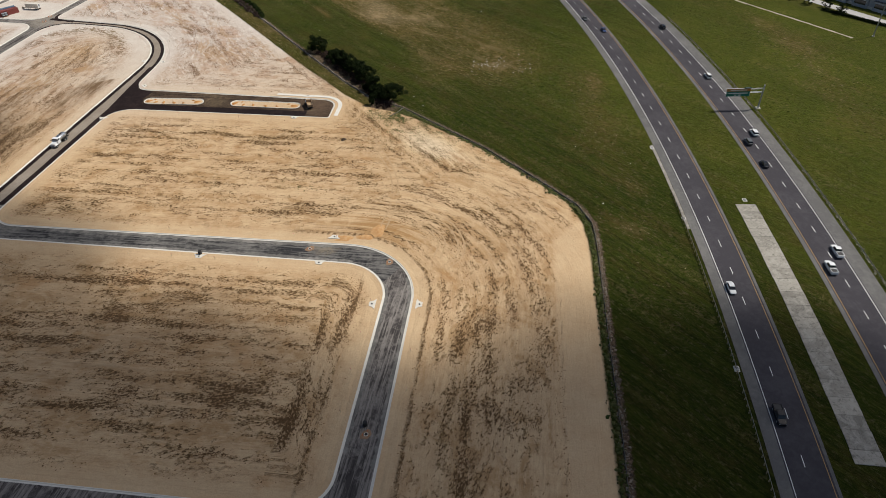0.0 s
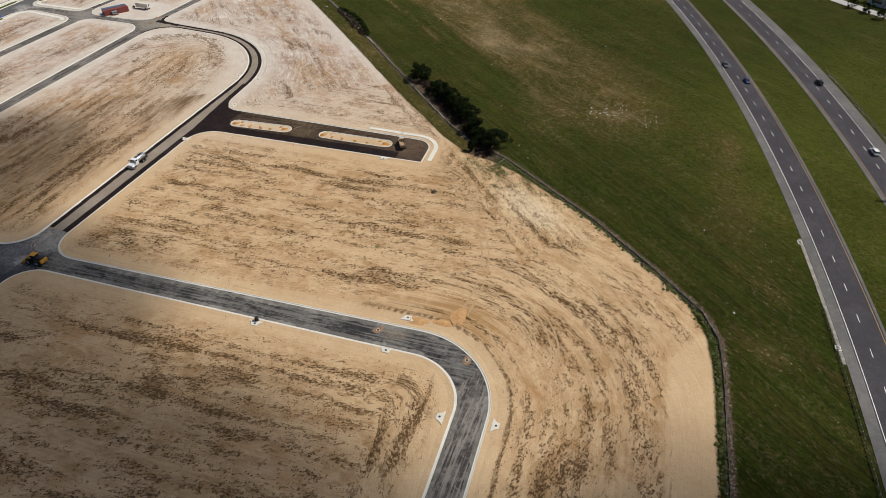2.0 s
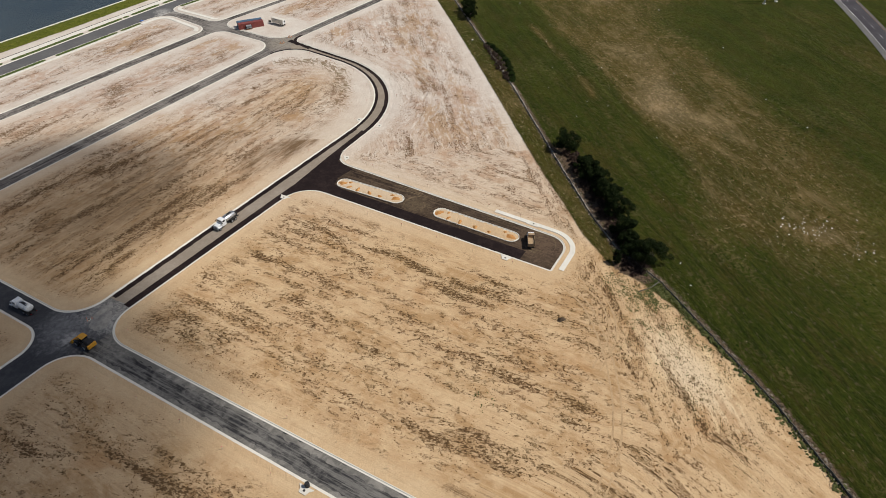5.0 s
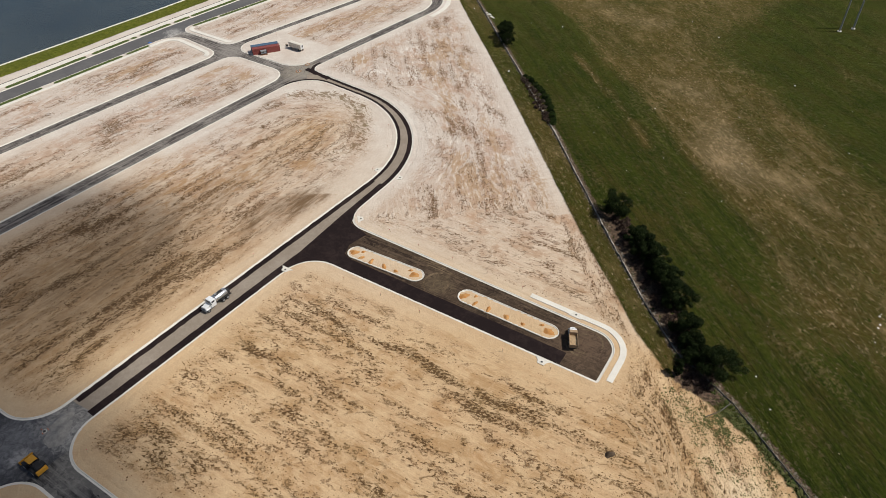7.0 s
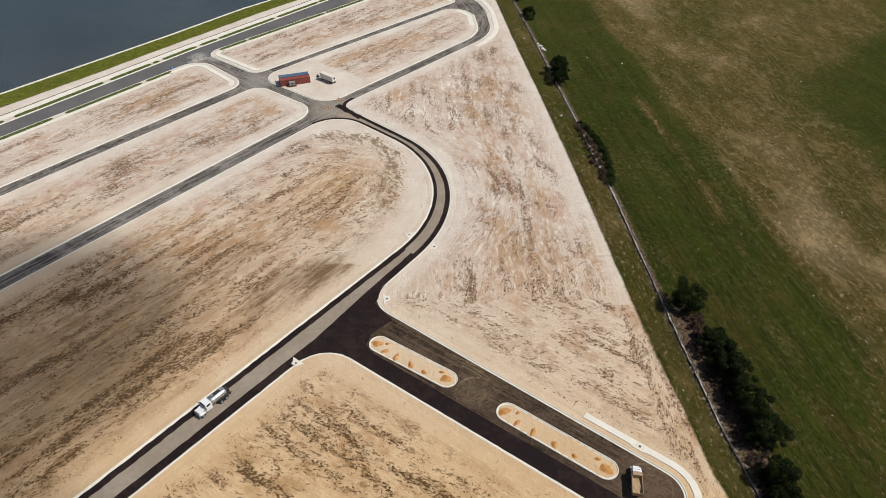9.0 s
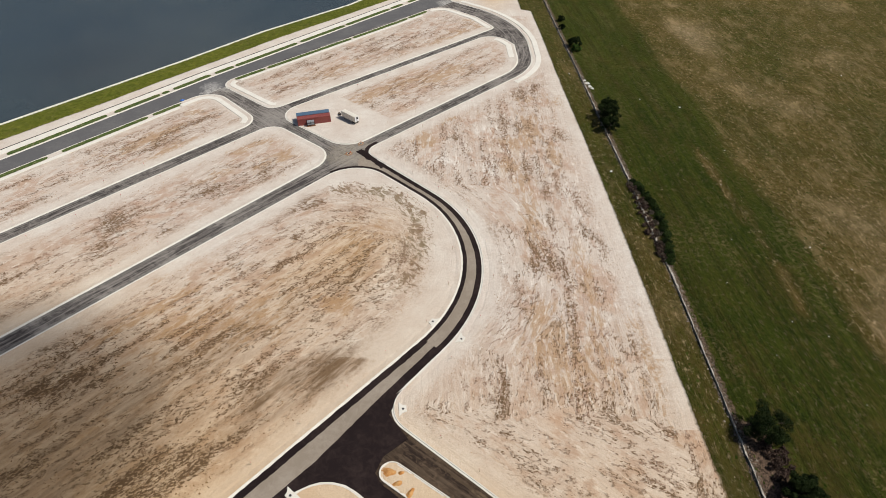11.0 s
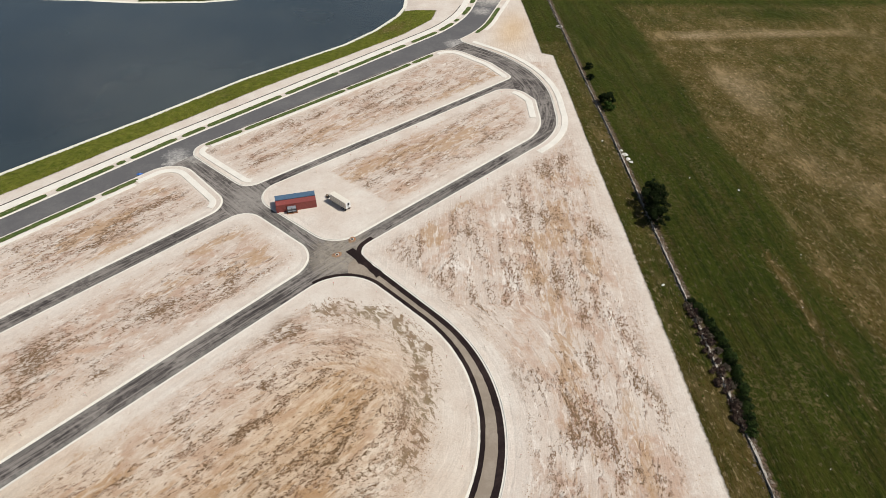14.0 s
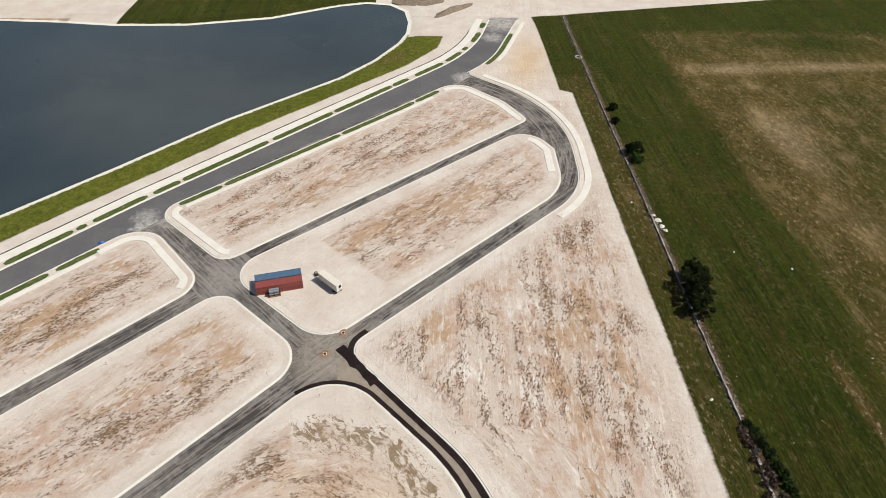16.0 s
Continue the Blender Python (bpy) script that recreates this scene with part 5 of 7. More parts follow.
def car(name, m, paint, label, kind="sedan", group="cars on the highway"):
    """A car facing +x, its sections lofted from nose to tail."""
    t = thing(name, label, "car" if kind != "pickup" else "pickup truck", m, group)
    long, wide, belt, high = {"sedan": (4.7, 1.82, 0.92, 1.43), "suv": (4.75, 1.88, 1.08, 1.72), "pickup": (5.6, 1.98, 1.12, 1.86)}[kind]
    h = long / 2

    def ringx(x, w, z0, z1, round_=0.12):
        return [(x, -w + round_, z0), (x, w - round_, z0), (x, w, z0 + round_), (x, w, z1 - round_), (x, w - round_ * 1.6, z1), (x, -w + round_ * 1.6, z1), (x, -w, z1 - round_), (x, -w, z0 + round_)]

    w = wide / 2
    nose = 0.72 if kind == "sedan" else 0.86 if kind == "suv" else 0.98
    tail = belt - 0.04 if kind != "pickup" else belt
    body = loft([ringx(-h, w * 0.86, 0.42, tail - 0.08), ringx(-h + 0.15, w * 0.96, 0.3, tail), ringx(-h * 0.5, w, 0.24, belt), ringx(0, w, 0.22, belt), ringx(h * 0.45, w, 0.24, belt - 0.04),
                 ringx(h - 0.3, w * 0.93, 0.27, nose), ringx(h, w * 0.78, 0.38, nose - 0.12)])
    part("body", body, paint, t, smooth=False)
    x0, x1, x2, x3 = {"sedan": (-1.75, -1.05, 0.35, 1.15), "suv": (-2.25, -1.95, 0.45, 1.1), "pickup": (-0.75, -0.45, 0.85, 1.4)}[kind]

    def cab(x, k, z):
        return [(x, -w * k, z), (x, w * k, z)]

    glass = loft([[(x0, -w * 0.9, belt - 0.02), (x0, w * 0.9, belt - 0.02), (x1, w * 0.74, high - 0.05), (x1, -w * 0.74, high - 0.05)],
                  [(x3, -w * 0.88, belt - 0.04), (x3, w * 0.88, belt - 0.04), (x2, w * 0.74, high - 0.05), (x2, -w * 0.74, high - 0.05)]])
    part("windows", glass, GLASS, t, "dark tinted windows")
    roof = box(x2 - x1 + 0.1, wide * 0.76, 0.07, (x1 + x2) / 2, 0, high - 0.07, 0.03)
    part("roof", roof, paint, t)
    if kind == "pickup":
        part("cargo_bed", box(1.55, wide * 0.8, 0.06, -1.85, 0, belt + 0.004, 0.0), DARK, t, "black lined cargo bed")
        for y in (-1, 1):
            part("bed_side", box(1.9, 0.12, 0.16, -1.8, y * w * 0.9, belt - 0.02, 0.03), paint, t)
        part("tailgate", box(0.1, wide * 0.84, 0.17, -h + 0.16, 0, belt - 0.04, 0.02), paint, t)
    for sx in (-1, 1):
        for sy in (-1, 1):
            wheel(t, sx * h * 0.6, sy * (w - 0.1), 0.34 if kind == "sedan" else 0.39, 0.22, sy)
            if sx > 0:
                part("headlight", box(0.14, 0.34, 0.12, h - 0.14, sy * w * 0.66, nose - 0.24, 0.03), LAMP_W, t)
            else:
                part("tail_light", box(0.08, 0.26, 0.16, -h + 0.05, sy * w * 0.66, tail - 0.3, 0.02), LAMP_R, t)
    return t


def truck_front(t, paint, x=2.2, s=1.0):
    """Bonnet, cab and windscreen of a conventional lorry facing +x."""
    part("bonnet", loft([[(x + 0.3, -1.0, 0.75), (x + 0.3, 1.0, 0.75), (x + 0.3, 0.9, 1.85), (x + 0.3, -0.9, 1.85)], [(x + 1.9, -0.85, 0.75), (x + 1.9, 0.85, 0.75), (x + 1.9, 0.7, 1.6), (x + 1.9, -0.7, 1.6)]]), paint, t)
    part("cab", box(1.7, 2.3, 1.35, x - 0.5, 0, 0.85, 0.08), paint, t)
    part("cab_top", box(1.65, 2.2, 0.75, x - 0.52, 0, 2.15, 0.1, taper=(0.86, 0.92)), paint, t)
    part("windscreen", box(0.08, 1.9, 0.58, x + 0.26, 0, 2.2, 0.02), GLASS, t, "dark windscreen")
    for sy in (-1, 1):
        part("side_window", box(0.95, 0.05, 0.5, x - 0.5, sy * 1.1, 2.2, 0.01), GLASS, t, "dark side window")
        part("mudguard", box(1.25, 0.42, 0.2, x + 1.25, sy * 1.02, 1.0, 0.08), paint, t)
        part("headlight", box(0.1, 0.3, 0.22, x + 1.92, sy * 0.62, 1.05, 0.03), LAMP_W, t)
        part("mirror", box(0.12, 0.3, 0.45, x + 0.35, sy * 1.35, 2.1, 0.03), DARK, t)
        wheel(t, x + 1.25, sy * 0.98, 0.5, 0.3, sy)
    part("bumper", box(0.2, 2.2, 0.35, x + 2.0, 0, 0.5, 0.05), STEEL, t)


def tanker(m, tank_paint, label, tail=True, capped=False):
    t = thing("tank_truck", label, "truck", m)
    part("chassis", box(8.2, 0.9, 0.28, 0.0, 0, 0.72, 0.03), DARK, t)
    truck_front(t, WHITE)
    n = 20

    def oval(x, k):
        return [(x, 1.12 * k * math.cos(a), 1.98 + 0.92 * k * math.sin(a)) for a in (2 * math.pi * i / n for i in range(n))]

    tank = part("tank", loft([oval(-3.3, 0.62), oval(-3.15, 0.92), oval(-2.9, 1.0), oval(0.5, 1.0), oval(0.75, 0.92), oval(0.9, 0.6)]), tank_paint, t, smooth=True)
    part("walkway", box(2.6, 0.7, 0.1, -1.2, 0, 2.88, 0.02), DARK, tank, "black catwalk on top of the tank")
    for x in (-2.4, -0.2):
        part("manhole_lid", tube(0.3, 0.16, x, 0, 2.95), STEEL, tank)
    for x in (-2.2, 0.0):
        part("tank_band", loft([[(x + d, 1.14 * math.cos(a), 1.98 + 0.94 * math.sin(a)) for a in (2 * math.pi * i / n for i in range(n))] for d in (-0.04, 0.04)]), STEEL, tank)
    for x in (-1.4, -2.7):
        for sy in (-1, 1):
            wheel(t, x, sy * 0.92, 0.5, 0.5, sy)
            part("mudguard", box(1.15, 0.56, 0.06, x, sy * 0.92, 1.08, 0.02), DARK, t)
    if tail:
        part("spray_bar", box(0.35, 2.4, 0.3, -3.85, 0, 0.75, 0.04), DARK, t, "black spray bar with hoses")
        part("pump", box(0.7, 1.3, 1.0, -3.75, 0, 1.05, 0.06), DARK, t, "black pump housing")
        for sy in (-1, 1):
            part("hose", tube(0.07, 1.1, -4.05, sy * 0.8, 0.9, "x", 8), RUBBER, t)
    for sy in (-1, 1):
        part("tail_light", box(0.06, 0.22, 0.14, -4.1, sy * 0.8, 0.8, 0.01), LAMP_R, t)
    return t


def dump_truck(m):
    t = thing("dump_truck", "white dump truck with a dusty tan open bed", "truck", m)
    part("chassis", box(7.4, 0.95, 0.28, 0, 0, 0.72, 0.03), DARK, t)
    truck_front(t, WHITE, 1.9)
    tan = plain("dusty bed steel", (0.36, 0.25, 0.15), 0.75, vary=0.25)
    bed = part("bed_floor", box(4.4, 2.3, 0.12, -1.6, 0, 1.25, 0.02), tan, t)
    for sy in (-1, 1):
        part("bed_side", box(4.4, 0.12, 1.15, -1.6, sy * 1.14, 1.37, 0.02), tan, bed)
        for k in range(4):
            part("rib", box(0.14, 0.08, 1.1, -3.3 + 1.15 * k, sy * 1.24, 1.38, 0.02), tan, bed)
    part("bed_front", box(0.12, 2.3, 1.5, 0.56, 0, 1.37, 0.02), tan, bed)
    part("tailgate", box(0.12, 2.3, 1.05, -3.76, 0, 1.37, 0.02), tan, bed)
    part("canopy_guard", box(1.0, 2.2, 0.08, 1.0, 0, 2.9, 0.02), tan, bed)
    load = bmesh.new()
    bmesh.ops.create_grid(load, x_segments=8, y_segments=5, size=1.0)
    rng = random.Random(8)
    for v in load.verts:
        v.co = Vector((v.co.x * 2.1 - 1.6, v.co.y * 1.06, 1.75 + 0.35 * (1 - abs(v.co.x)) + rng.uniform(-0.06, 0.06)))
    part("load", load, plain("tan sand load", (0.4, 0.28, 0.16), 0.95, vary=0.3), t, "load of tan sand")
    for x in (-1.1, -2.4):
        for sy in (-1, 1):
            wheel(t, x, sy * 0.92, 0.5, 0.5, sy)
    return t


def loader(m):
    t = thing("wheel_loader", "yellow wheel loader with a wide front bucket", "loader", m)
    y = plain("loader yellow", (0.62, 0.3, 0.025), 0.45, vary=0.25)
    part("rear_frame", box(3.0, 1.5, 0.9, -1.5, 0, 0.85, 0.08), DARK, t)
    part("engine_hood", box(2.1, 1.55, 0.95, -2.0, 0, 1.6, 0.14, taper=(0.92, 0.85)), DARK, t, "black engine hood")
    part("counterweight", box(0.55, 2.3, 1.0, -3.15, 0, 0.95, 0.1), y, t)
    part("front_frame", box(1.6, 1.2, 0.9, 0.9, 0, 0.85, 0.06), DARK, t)
    cab = part("cab", box(1.4, 1.5, 1.5, -0.45, 0, 1.65, 0.06, taper=(0.9, 0.9)), GLASS, t, "dark glazed cab")
    part("cab_roof", box(1.7, 1.75, 0.16, -0.45, 0, 3.12, 0.05), y, cab, "yellow cab roof")
    for sx in (-1, 1):
        for sy in (-1, 1):
            part("cab_post", box(0.1, 0.1, 1.5, -0.45 + sx * 0.66, sy * 0.7, 1.65, 0.01), DARK, cab)
            wheel(t, sx * 1.45 - 0.2, sy * 1.1, 0.78, 0.6, sy)
            part("mudguard", box(1.3, 0.6, 0.08, sx * 1.45 - 0.2, sy * 1.1, 1.62, 0.03), DARK, t)
    for sy in (-1, 1):
        arm = part("lift_arm", loft([[(0.6, sy * 0.5 - 0.1, 1.7), (0.6, sy * 0.5 + 0.1, 1.7), (0.6, sy * 0.5 + 0.1, 2.05), (0.6, sy * 0.5 - 0.1, 2.05)],
                                     [(2.0, sy * 0.5 - 0.1, 1.3), (2.0, sy * 0.5 + 0.1, 1.3), (2.0, sy * 0.5 + 0.1, 1.6), (2.0, sy * 0.5 - 0.1, 1.6)],
                                     [(2.9, sy * 0.5 - 0.1, 0.5), (2.9, sy * 0.5 + 0.1, 0.5), (2.9, sy * 0.5 + 0.1, 0.75), (2.9, sy * 0.5 - 0.1, 0.75)]]), y, t)
    prof = [(2.7, 1.35), (2.75, 0.5), (3.0, 0.12), (4.0, 0.06), (4.0, 0.0), (2.9, 0.02), (2.6, 0.4), (2.6, 1.38)]
    bucket = part("bucket", loft([[(x, s * 1.45, z) for x, z in prof] for s in (-1, 1)]), y, t, "wide yellow steel bucket")
    for s in (-1, 1):
        part("bucket_side", loft([[(x, s * 1.45 + d, z) for x, z in ((2.65, 1.35), (2.65, 0.4), (2.95, 0.03), (4.0, 0.03))] for d in (-0.04, 0.04)]), y, bucket)
    part("exhaust", tube(0.08, 0.9, -1.6, 0.4, 2.5), DARK, t)
    return t


def container(m, color, label):
    """A 12 m box of corrugated steel along x."""
    paint = plain("container paint", color, 0.5, vary=0.22, scale=1.2)
    t = thing("shipping_container", label, "container", m, "containers at the site yard")
    L, W, Hh = 11.9, 2.44, 2.6
    for s in (-1, 1):
        pts = []
        k = 46
        for i in range(k * 4 + 1):
            x = -L / 2 + 0.12 + (L - 0.24) * i / (k * 4)
            pts.append((x, s * (W / 2 - (0.0 if i % 4 in (0, 1) else 0.05))))
        verts = [(x, y, z) for x, y in pts for z in (0.16, Hh - 0.12)]
        bm = bmesh.new()
        vs = [bm.verts.new(v) for v in verts]
        for i in range(len(pts) - 1):
            f = (vs[2 * i], vs[2 * i + 2], vs[2 * i + 3], vs[2 * i + 1])
            bm.faces.new(f if s < 0 else f[::-1])
        part("side_wall", bm, paint, t)
        part("top_rail", box(L, 0.1, 0.12, 0, s * (W / 2 - 0.05), Hh - 0.12, 0.01), paint, t)
        part("bottom_rail", box(L, 0.1, 0.16, 0, s * (W / 2 - 0.05), 0.0, 0.01), paint, t)
    roof = bmesh.new()
    n = 40
    for i in range(n):
        box((L - 0.2) / n * 0.6, W - 0.3, 0.03, -L / 2 + 0.15 + (L - 0.3) * (i + 0.5) / n, 0, Hh - 0.06, 0, roof)
    box(L - 0.1, W - 0.1, 0.04, 0, 0, Hh - 0.1, 0, roof)
    part("roof", roof, paint, t)
    part("end_wall", box(0.06, W - 0.1, Hh - 0.2, -L / 2 + 0.06, 0, 0.12), paint, t)
    for sy in (-1, 1):
        d = part("door", box(0.07, W / 2 - 0.08, Hh - 0.3, L / 2 - 0.05, sy * (W / 4 - 0.02), 0.15, 0.01), paint, t)
        for k in (-0.25, 0.25):
            part("locking_bar", tube(0.03, Hh - 0.4, L / 2 + 0.02, sy * (W / 4) + k, 0.2, n=8), STEEL, d)
        for sx in (-1, 1):
            part("corner_post", box(0.16, 0.16, Hh + 0.02, sx * (L / 2 - 0.06), sy * (W / 2 - 0.07), 0.0, 0.01), STEEL if sy > 5 else paint, t)
    return t


def office_trailer(m):
    t = thing("box_trailer", "cream white box trailer parked on bare sand", "trailer", m)
    box_ = part("box_body", box(8.2, 2.2, 2.4, 0, 0, 1.05, 0.04), plain("cream trailer skin", (0.7, 0.65, 0.55), 0.45, vary=0.18, scale=0.8), t)
    for k in range(9):
        for sy in (-1, 1):
            part("seam", box(0.05, 0.03, 2.25, -3.9 + 0.975 * k, sy * 1.112, 1.12), STEEL, box_)
    part("roof_edge", box(8.25, 2.25, 0.08, 0, 0, 3.42, 0.02), plain("cream trailer roof", (0.68, 0.64, 0.55), 0.5), box_)
    for sy in (-1, 1):
        d = part("rear_door", box(0.05, 1.0, 2.15, 4.12, sy * 0.53, 1.2, 0.01), WHITE, box_)
        part("latch", box(0.05, 0.08, 1.6, 4.16, sy * 0.25, 1.5), STEEL, d)
        part("support_leg", box(0.14, 0.14, 0.9, -2.9, sy * 0.9, 0.0, 0.01), DARK, t)
        for x in (2.2, 3.3):
            wheel(t, x, sy * 1.0, 0.48, 0.4, sy)
    part("window_vent", box(0.08, 0.8, 0.9, 4.17, 0.2, 2.2, 0.02), DARK, t, "dark vent grille")
    part("chassis", box(7.6, 0.9, 0.22, 0, 0, 0.82, 0.02), DARK, t)
    part("hitch", box(1.2, 0.3, 0.15, -4.6, 0, 0.75, 0.02), DARK, t)
    return t


def pipe_rack(m):
    t = thing("pipe_rack", "steel rack holding grey drums beside a red container", "rack", m)
    grey = plain("grey drum steel", (0.3, 0.31, 0.33), 0.4, 0.4)
    for x in (-1.3, 0, 1.3):
        for sy in (-1, 1):
            part("post", box(0.1, 0.1, 1.9, x, sy * 0.7, 0, 0.01), DARK, t)
        for z in (0.3, 1.15):
            part("cross_bar", box(0.1, 1.5, 0.1, x, 0, z, 0.01), DARK, t)
    for z in (0.75, 1.6):
        for y in (-0.36, 0.36):
            part("drum", tube(0.34, 2.5, 0, y, z, "x", 16), grey, t)
    part("skid", box(3.2, 1.7, 0.12, 0, 0, 0, 0.02), plain("rusty skid steel", (0.26, 0.12, 0.06), 0.8), t)
    return t


# site yard
container(pose(-42.9, 125.1, 0.1, rz=14.6), (0.26, 0.062, 0.052), "faded red corrugated shipping container on bare sand")
container(pose(-43.6, 127.75, 0.1, rz=14.6), (0.075, 0.14, 0.22), "blue corrugated shipping container beside a red one")
office_trailer(pose(-29.8, 126.2, 0.08, rz=-43) @ Matrix.Diagonal((0.9, 0.84, 0.88, 1)))
pipe_rack(pose(-43.8, 122.9, 0.1, rz=14.6))
SPARE = thing("cable_drum", "small dark cable drum lying on the sand", "drum", pose(-34.2, 130.4, 0.1, rz=30))
part("core", tube(0.35, 0.8, 0, 0, 0.5, "y"), WOOD, SPARE)
for s_ in (-1, 1):
    part("flange", tube(0.5, 0.08, 0, s_ * 0.42, 0.5, "y", 18), DARK, SPARE)

# vehicles in the subdivision
tanker(pose(-43.8, -33.9, 0.04, rz=229), plain("polished tank steel", (0.6, 0.61, 0.62), 0.25, 0.85), "white truck with a silver tank and black spray bar")
tanker(pose(-92.8, -62.6, 0.02, rz=141), plain("white tank paint", (0.72, 0.73, 0.72), 0.35), "white water tank truck on the dusty street", tail=False)
loader(pose(-74.6, -78.2, 0.02, rz=140))
dump_truck(pose(44.0, -59.0, 0.02, rz=76) @ Matrix.Scale(0.86, 4))

# ---------------------------------------------------------------- highway furniture and traffic
RED_P, BLUE_P = plain("dark blue car paint", (0.03, 0.06, 0.16), 0.25), plain("grey car paint", (0.1, 0.105, 0.11), 0.25)
BLACK_P = plain("black car paint", (0.012, 0.012, 0.013), 0.2)
SOUTH, NORTH = -90, 90
for r_, a_, way, kind, paint, label in (
        (1024.4, -26.2, SOUTH, "sedan", BLUE_P, "grey sedan on the dark highway"), (1029.0, -27.1, SOUTH, "sedan", RED_P, "dark blue sedan on the highway"),
        (1024.3, -37.5, SOUTH, "sedan", WHITE, "white sedan on the dark highway"), (1024.6, -39.85, SOUTH, "pickup", BLACK_P, "black pickup truck on the dark highway"),
        (1058.6, -27.1, NORTH, "suv", BLACK_P, "black car on the dark highway"), (1058.6, -30.15, NORTH, "suv", WHITE, "white car on the dark highway"),
        (1058.7, -32.8, NORTH, "suv", WHITE, "white car on the dark highway"), (1054.2, -33.15, NORTH, "suv", BLUE_P, "dark grey car on the highway"),
        (1054.3, -33.98, NORTH, "sedan", BLACK_P, "black sedan on the dark highway"), (1054.2, -36.95, NORTH, "pickup", WHITE, "white pickup truck with an open dark bed"),
        (1058.8, -36.55, NORTH, "pickup", WHITE, "white pickup truck with an open dark bed"), (1024.3, -20.8, SOUTH, "suv", BLACK_P, "black car on the dark highway")):
    p = ring(r_, a_)
    car({"sedan": "sedan_car", "suv": "sport_utility_car", "pickup": "pickup_truck"}[kind], pose(p.x, p.y, 0.184, rz=a_ + way), paint, label, kind)


RAIL = plain("weathered galvanised rail", (0.36, 0.345, 0.31), 0.7, vary=0.3)


def guardrail(r, a0, a1, face):
    t = thing("guardrail", "galvanised steel guardrail on posts beside the highway", "guardrail")
    chain = arc(r, a0, a1, 1.9)
    prof = [(0.0, 0.52), (0.05 * face, 0.58), (0.0, 0.64), (0.06 * face, 0.72), (0.0, 0.82)]
    me = sweep("rail", chain, [(o, h + 0.1) for o, h in prof], RAIL)
    rail = new("rail", me)
    rail.parent = t
    first = None
    for i, p in enumerate(chain[::1]):
        m = pose(p.x, p.y, 0.05, rz=math.degrees(math.atan2(p.y - HUB.y, p.x - HUB.x)))
        if first is None:
            first = part("post", box(0.2, 0.22, 0.9, -0.16 * face, 0, 0, 0.02), WOOD, t)
            first.matrix_basis = m
        else:
            again(first, "post", m, t)
    return t


guardrail(1018.5, -34.9, -45.5, 1)
guardrail(1066.4, -26.4, -42.0, -1)

# concrete strip in the median, slab by slab
med = thing("median_paving", "long stained concrete strip in the grassy median", "paving", kind="structure")
def slab_material():
    """Old broom-finished concrete, blotched slab by slab."""
    m = Mat("stained slab concrete", 0.9, spec=0.1)
    p = m.pos()
    own = m.v("ObjectInfo", "Random")
    c = m.mix(own, (0.2, 0.185, 0.16), (0.35, 0.325, 0.28))
    c = m.mix(m.ramp(m.noise(p, 0.35, 6, 0.7, warp=0.8), 0.42, 0.66, 0.0, 0.8), c, (0.42, 0.395, 0.345))
    c = m.mix(m.ramp(m.noise(p, 0.9, 6, 0.75), 0.52, 0.66, 0.0, 0.75), c, (0.13, 0.12, 0.1))
    c = m.mix(m.ramp(m.noise(p, 2.6, 4, 0.7), 0.58, 0.7, 0.0, 0.6), c, (0.1, 0.11, 0.06))
    m.color(c)
    m.bump(m.noise(p, 3.0, 4), 0.3, 0.04)
    return m.m


SLAB = slab_material()
a = -35.25
k = 0
rng = random.Random(4)
while a > -40.4:
    d = math.degrees(rng.uniform(3.6, 5.4) / 1040)
    r0, r1 = 1037.2 + rng.uniform(-0.08, 0.08), 1043.4 + rng.uniform(-0.08, 0.08)
    q = [ring(r0, a), ring(r1, a), ring(r1, a - d * 0.985), ring(r0, a - d * 0.985)]
    zz = 0.2 + rng.uniform(-0.012, 0.012)
    bm = bmesh.new()
    lo, hi = [bm.verts.new((p.x, p.y, 0.0)) for p in q], [bm.verts.new((p.x, p.y, zz)) for p in q]
    bm.faces.new(hi)
    for i in range(4):
        bm.faces.new((lo[i], lo[(i + 1) % 4], hi[(i + 1) % 4], hi[i]))
    bmesh.ops.recalc_face_normals(bm, faces=bm.faces)
    part("slab", bm, SLAB, med)
    a -= d
    k += 1


def drop_inlet(p, turn, label="concrete drop inlet with a dark iron grate"):
    t = thing("storm_inlet", label, "inlet", pose(p[0], p[1], 0.06, rz=turn), "storm inlets")
    part("collar", box(1.7, 1.3, 0.16, 0, 0, 0, 0.03), KERB_MAT, t)
    part("grate", box(1.2, 0.85, 0.03, 0, 0, 0.162, 0.0), DARK, t, "dark iron grate")
    for k in range(5):
        part("grate_bar", box(1.16, 0.06, 0.03, 0, -0.32 + 0.16 * k, 0.19), STEEL, t)
    return t


for r_, a_ in ((1018.9, -33.3), (1019.0, -35.7), (1018.7, -39.1)):
    drop_inlet(ring(r_, a_), a_ + 90)
drop_inlet(ring(1040.8, -35.12), -35 + 90)
sheet("spillway", 1018.7, 1019.7, -36.0, -33.2, 0.2, SLAB, "narrow concrete gutter beside the shoulder", "gutter")


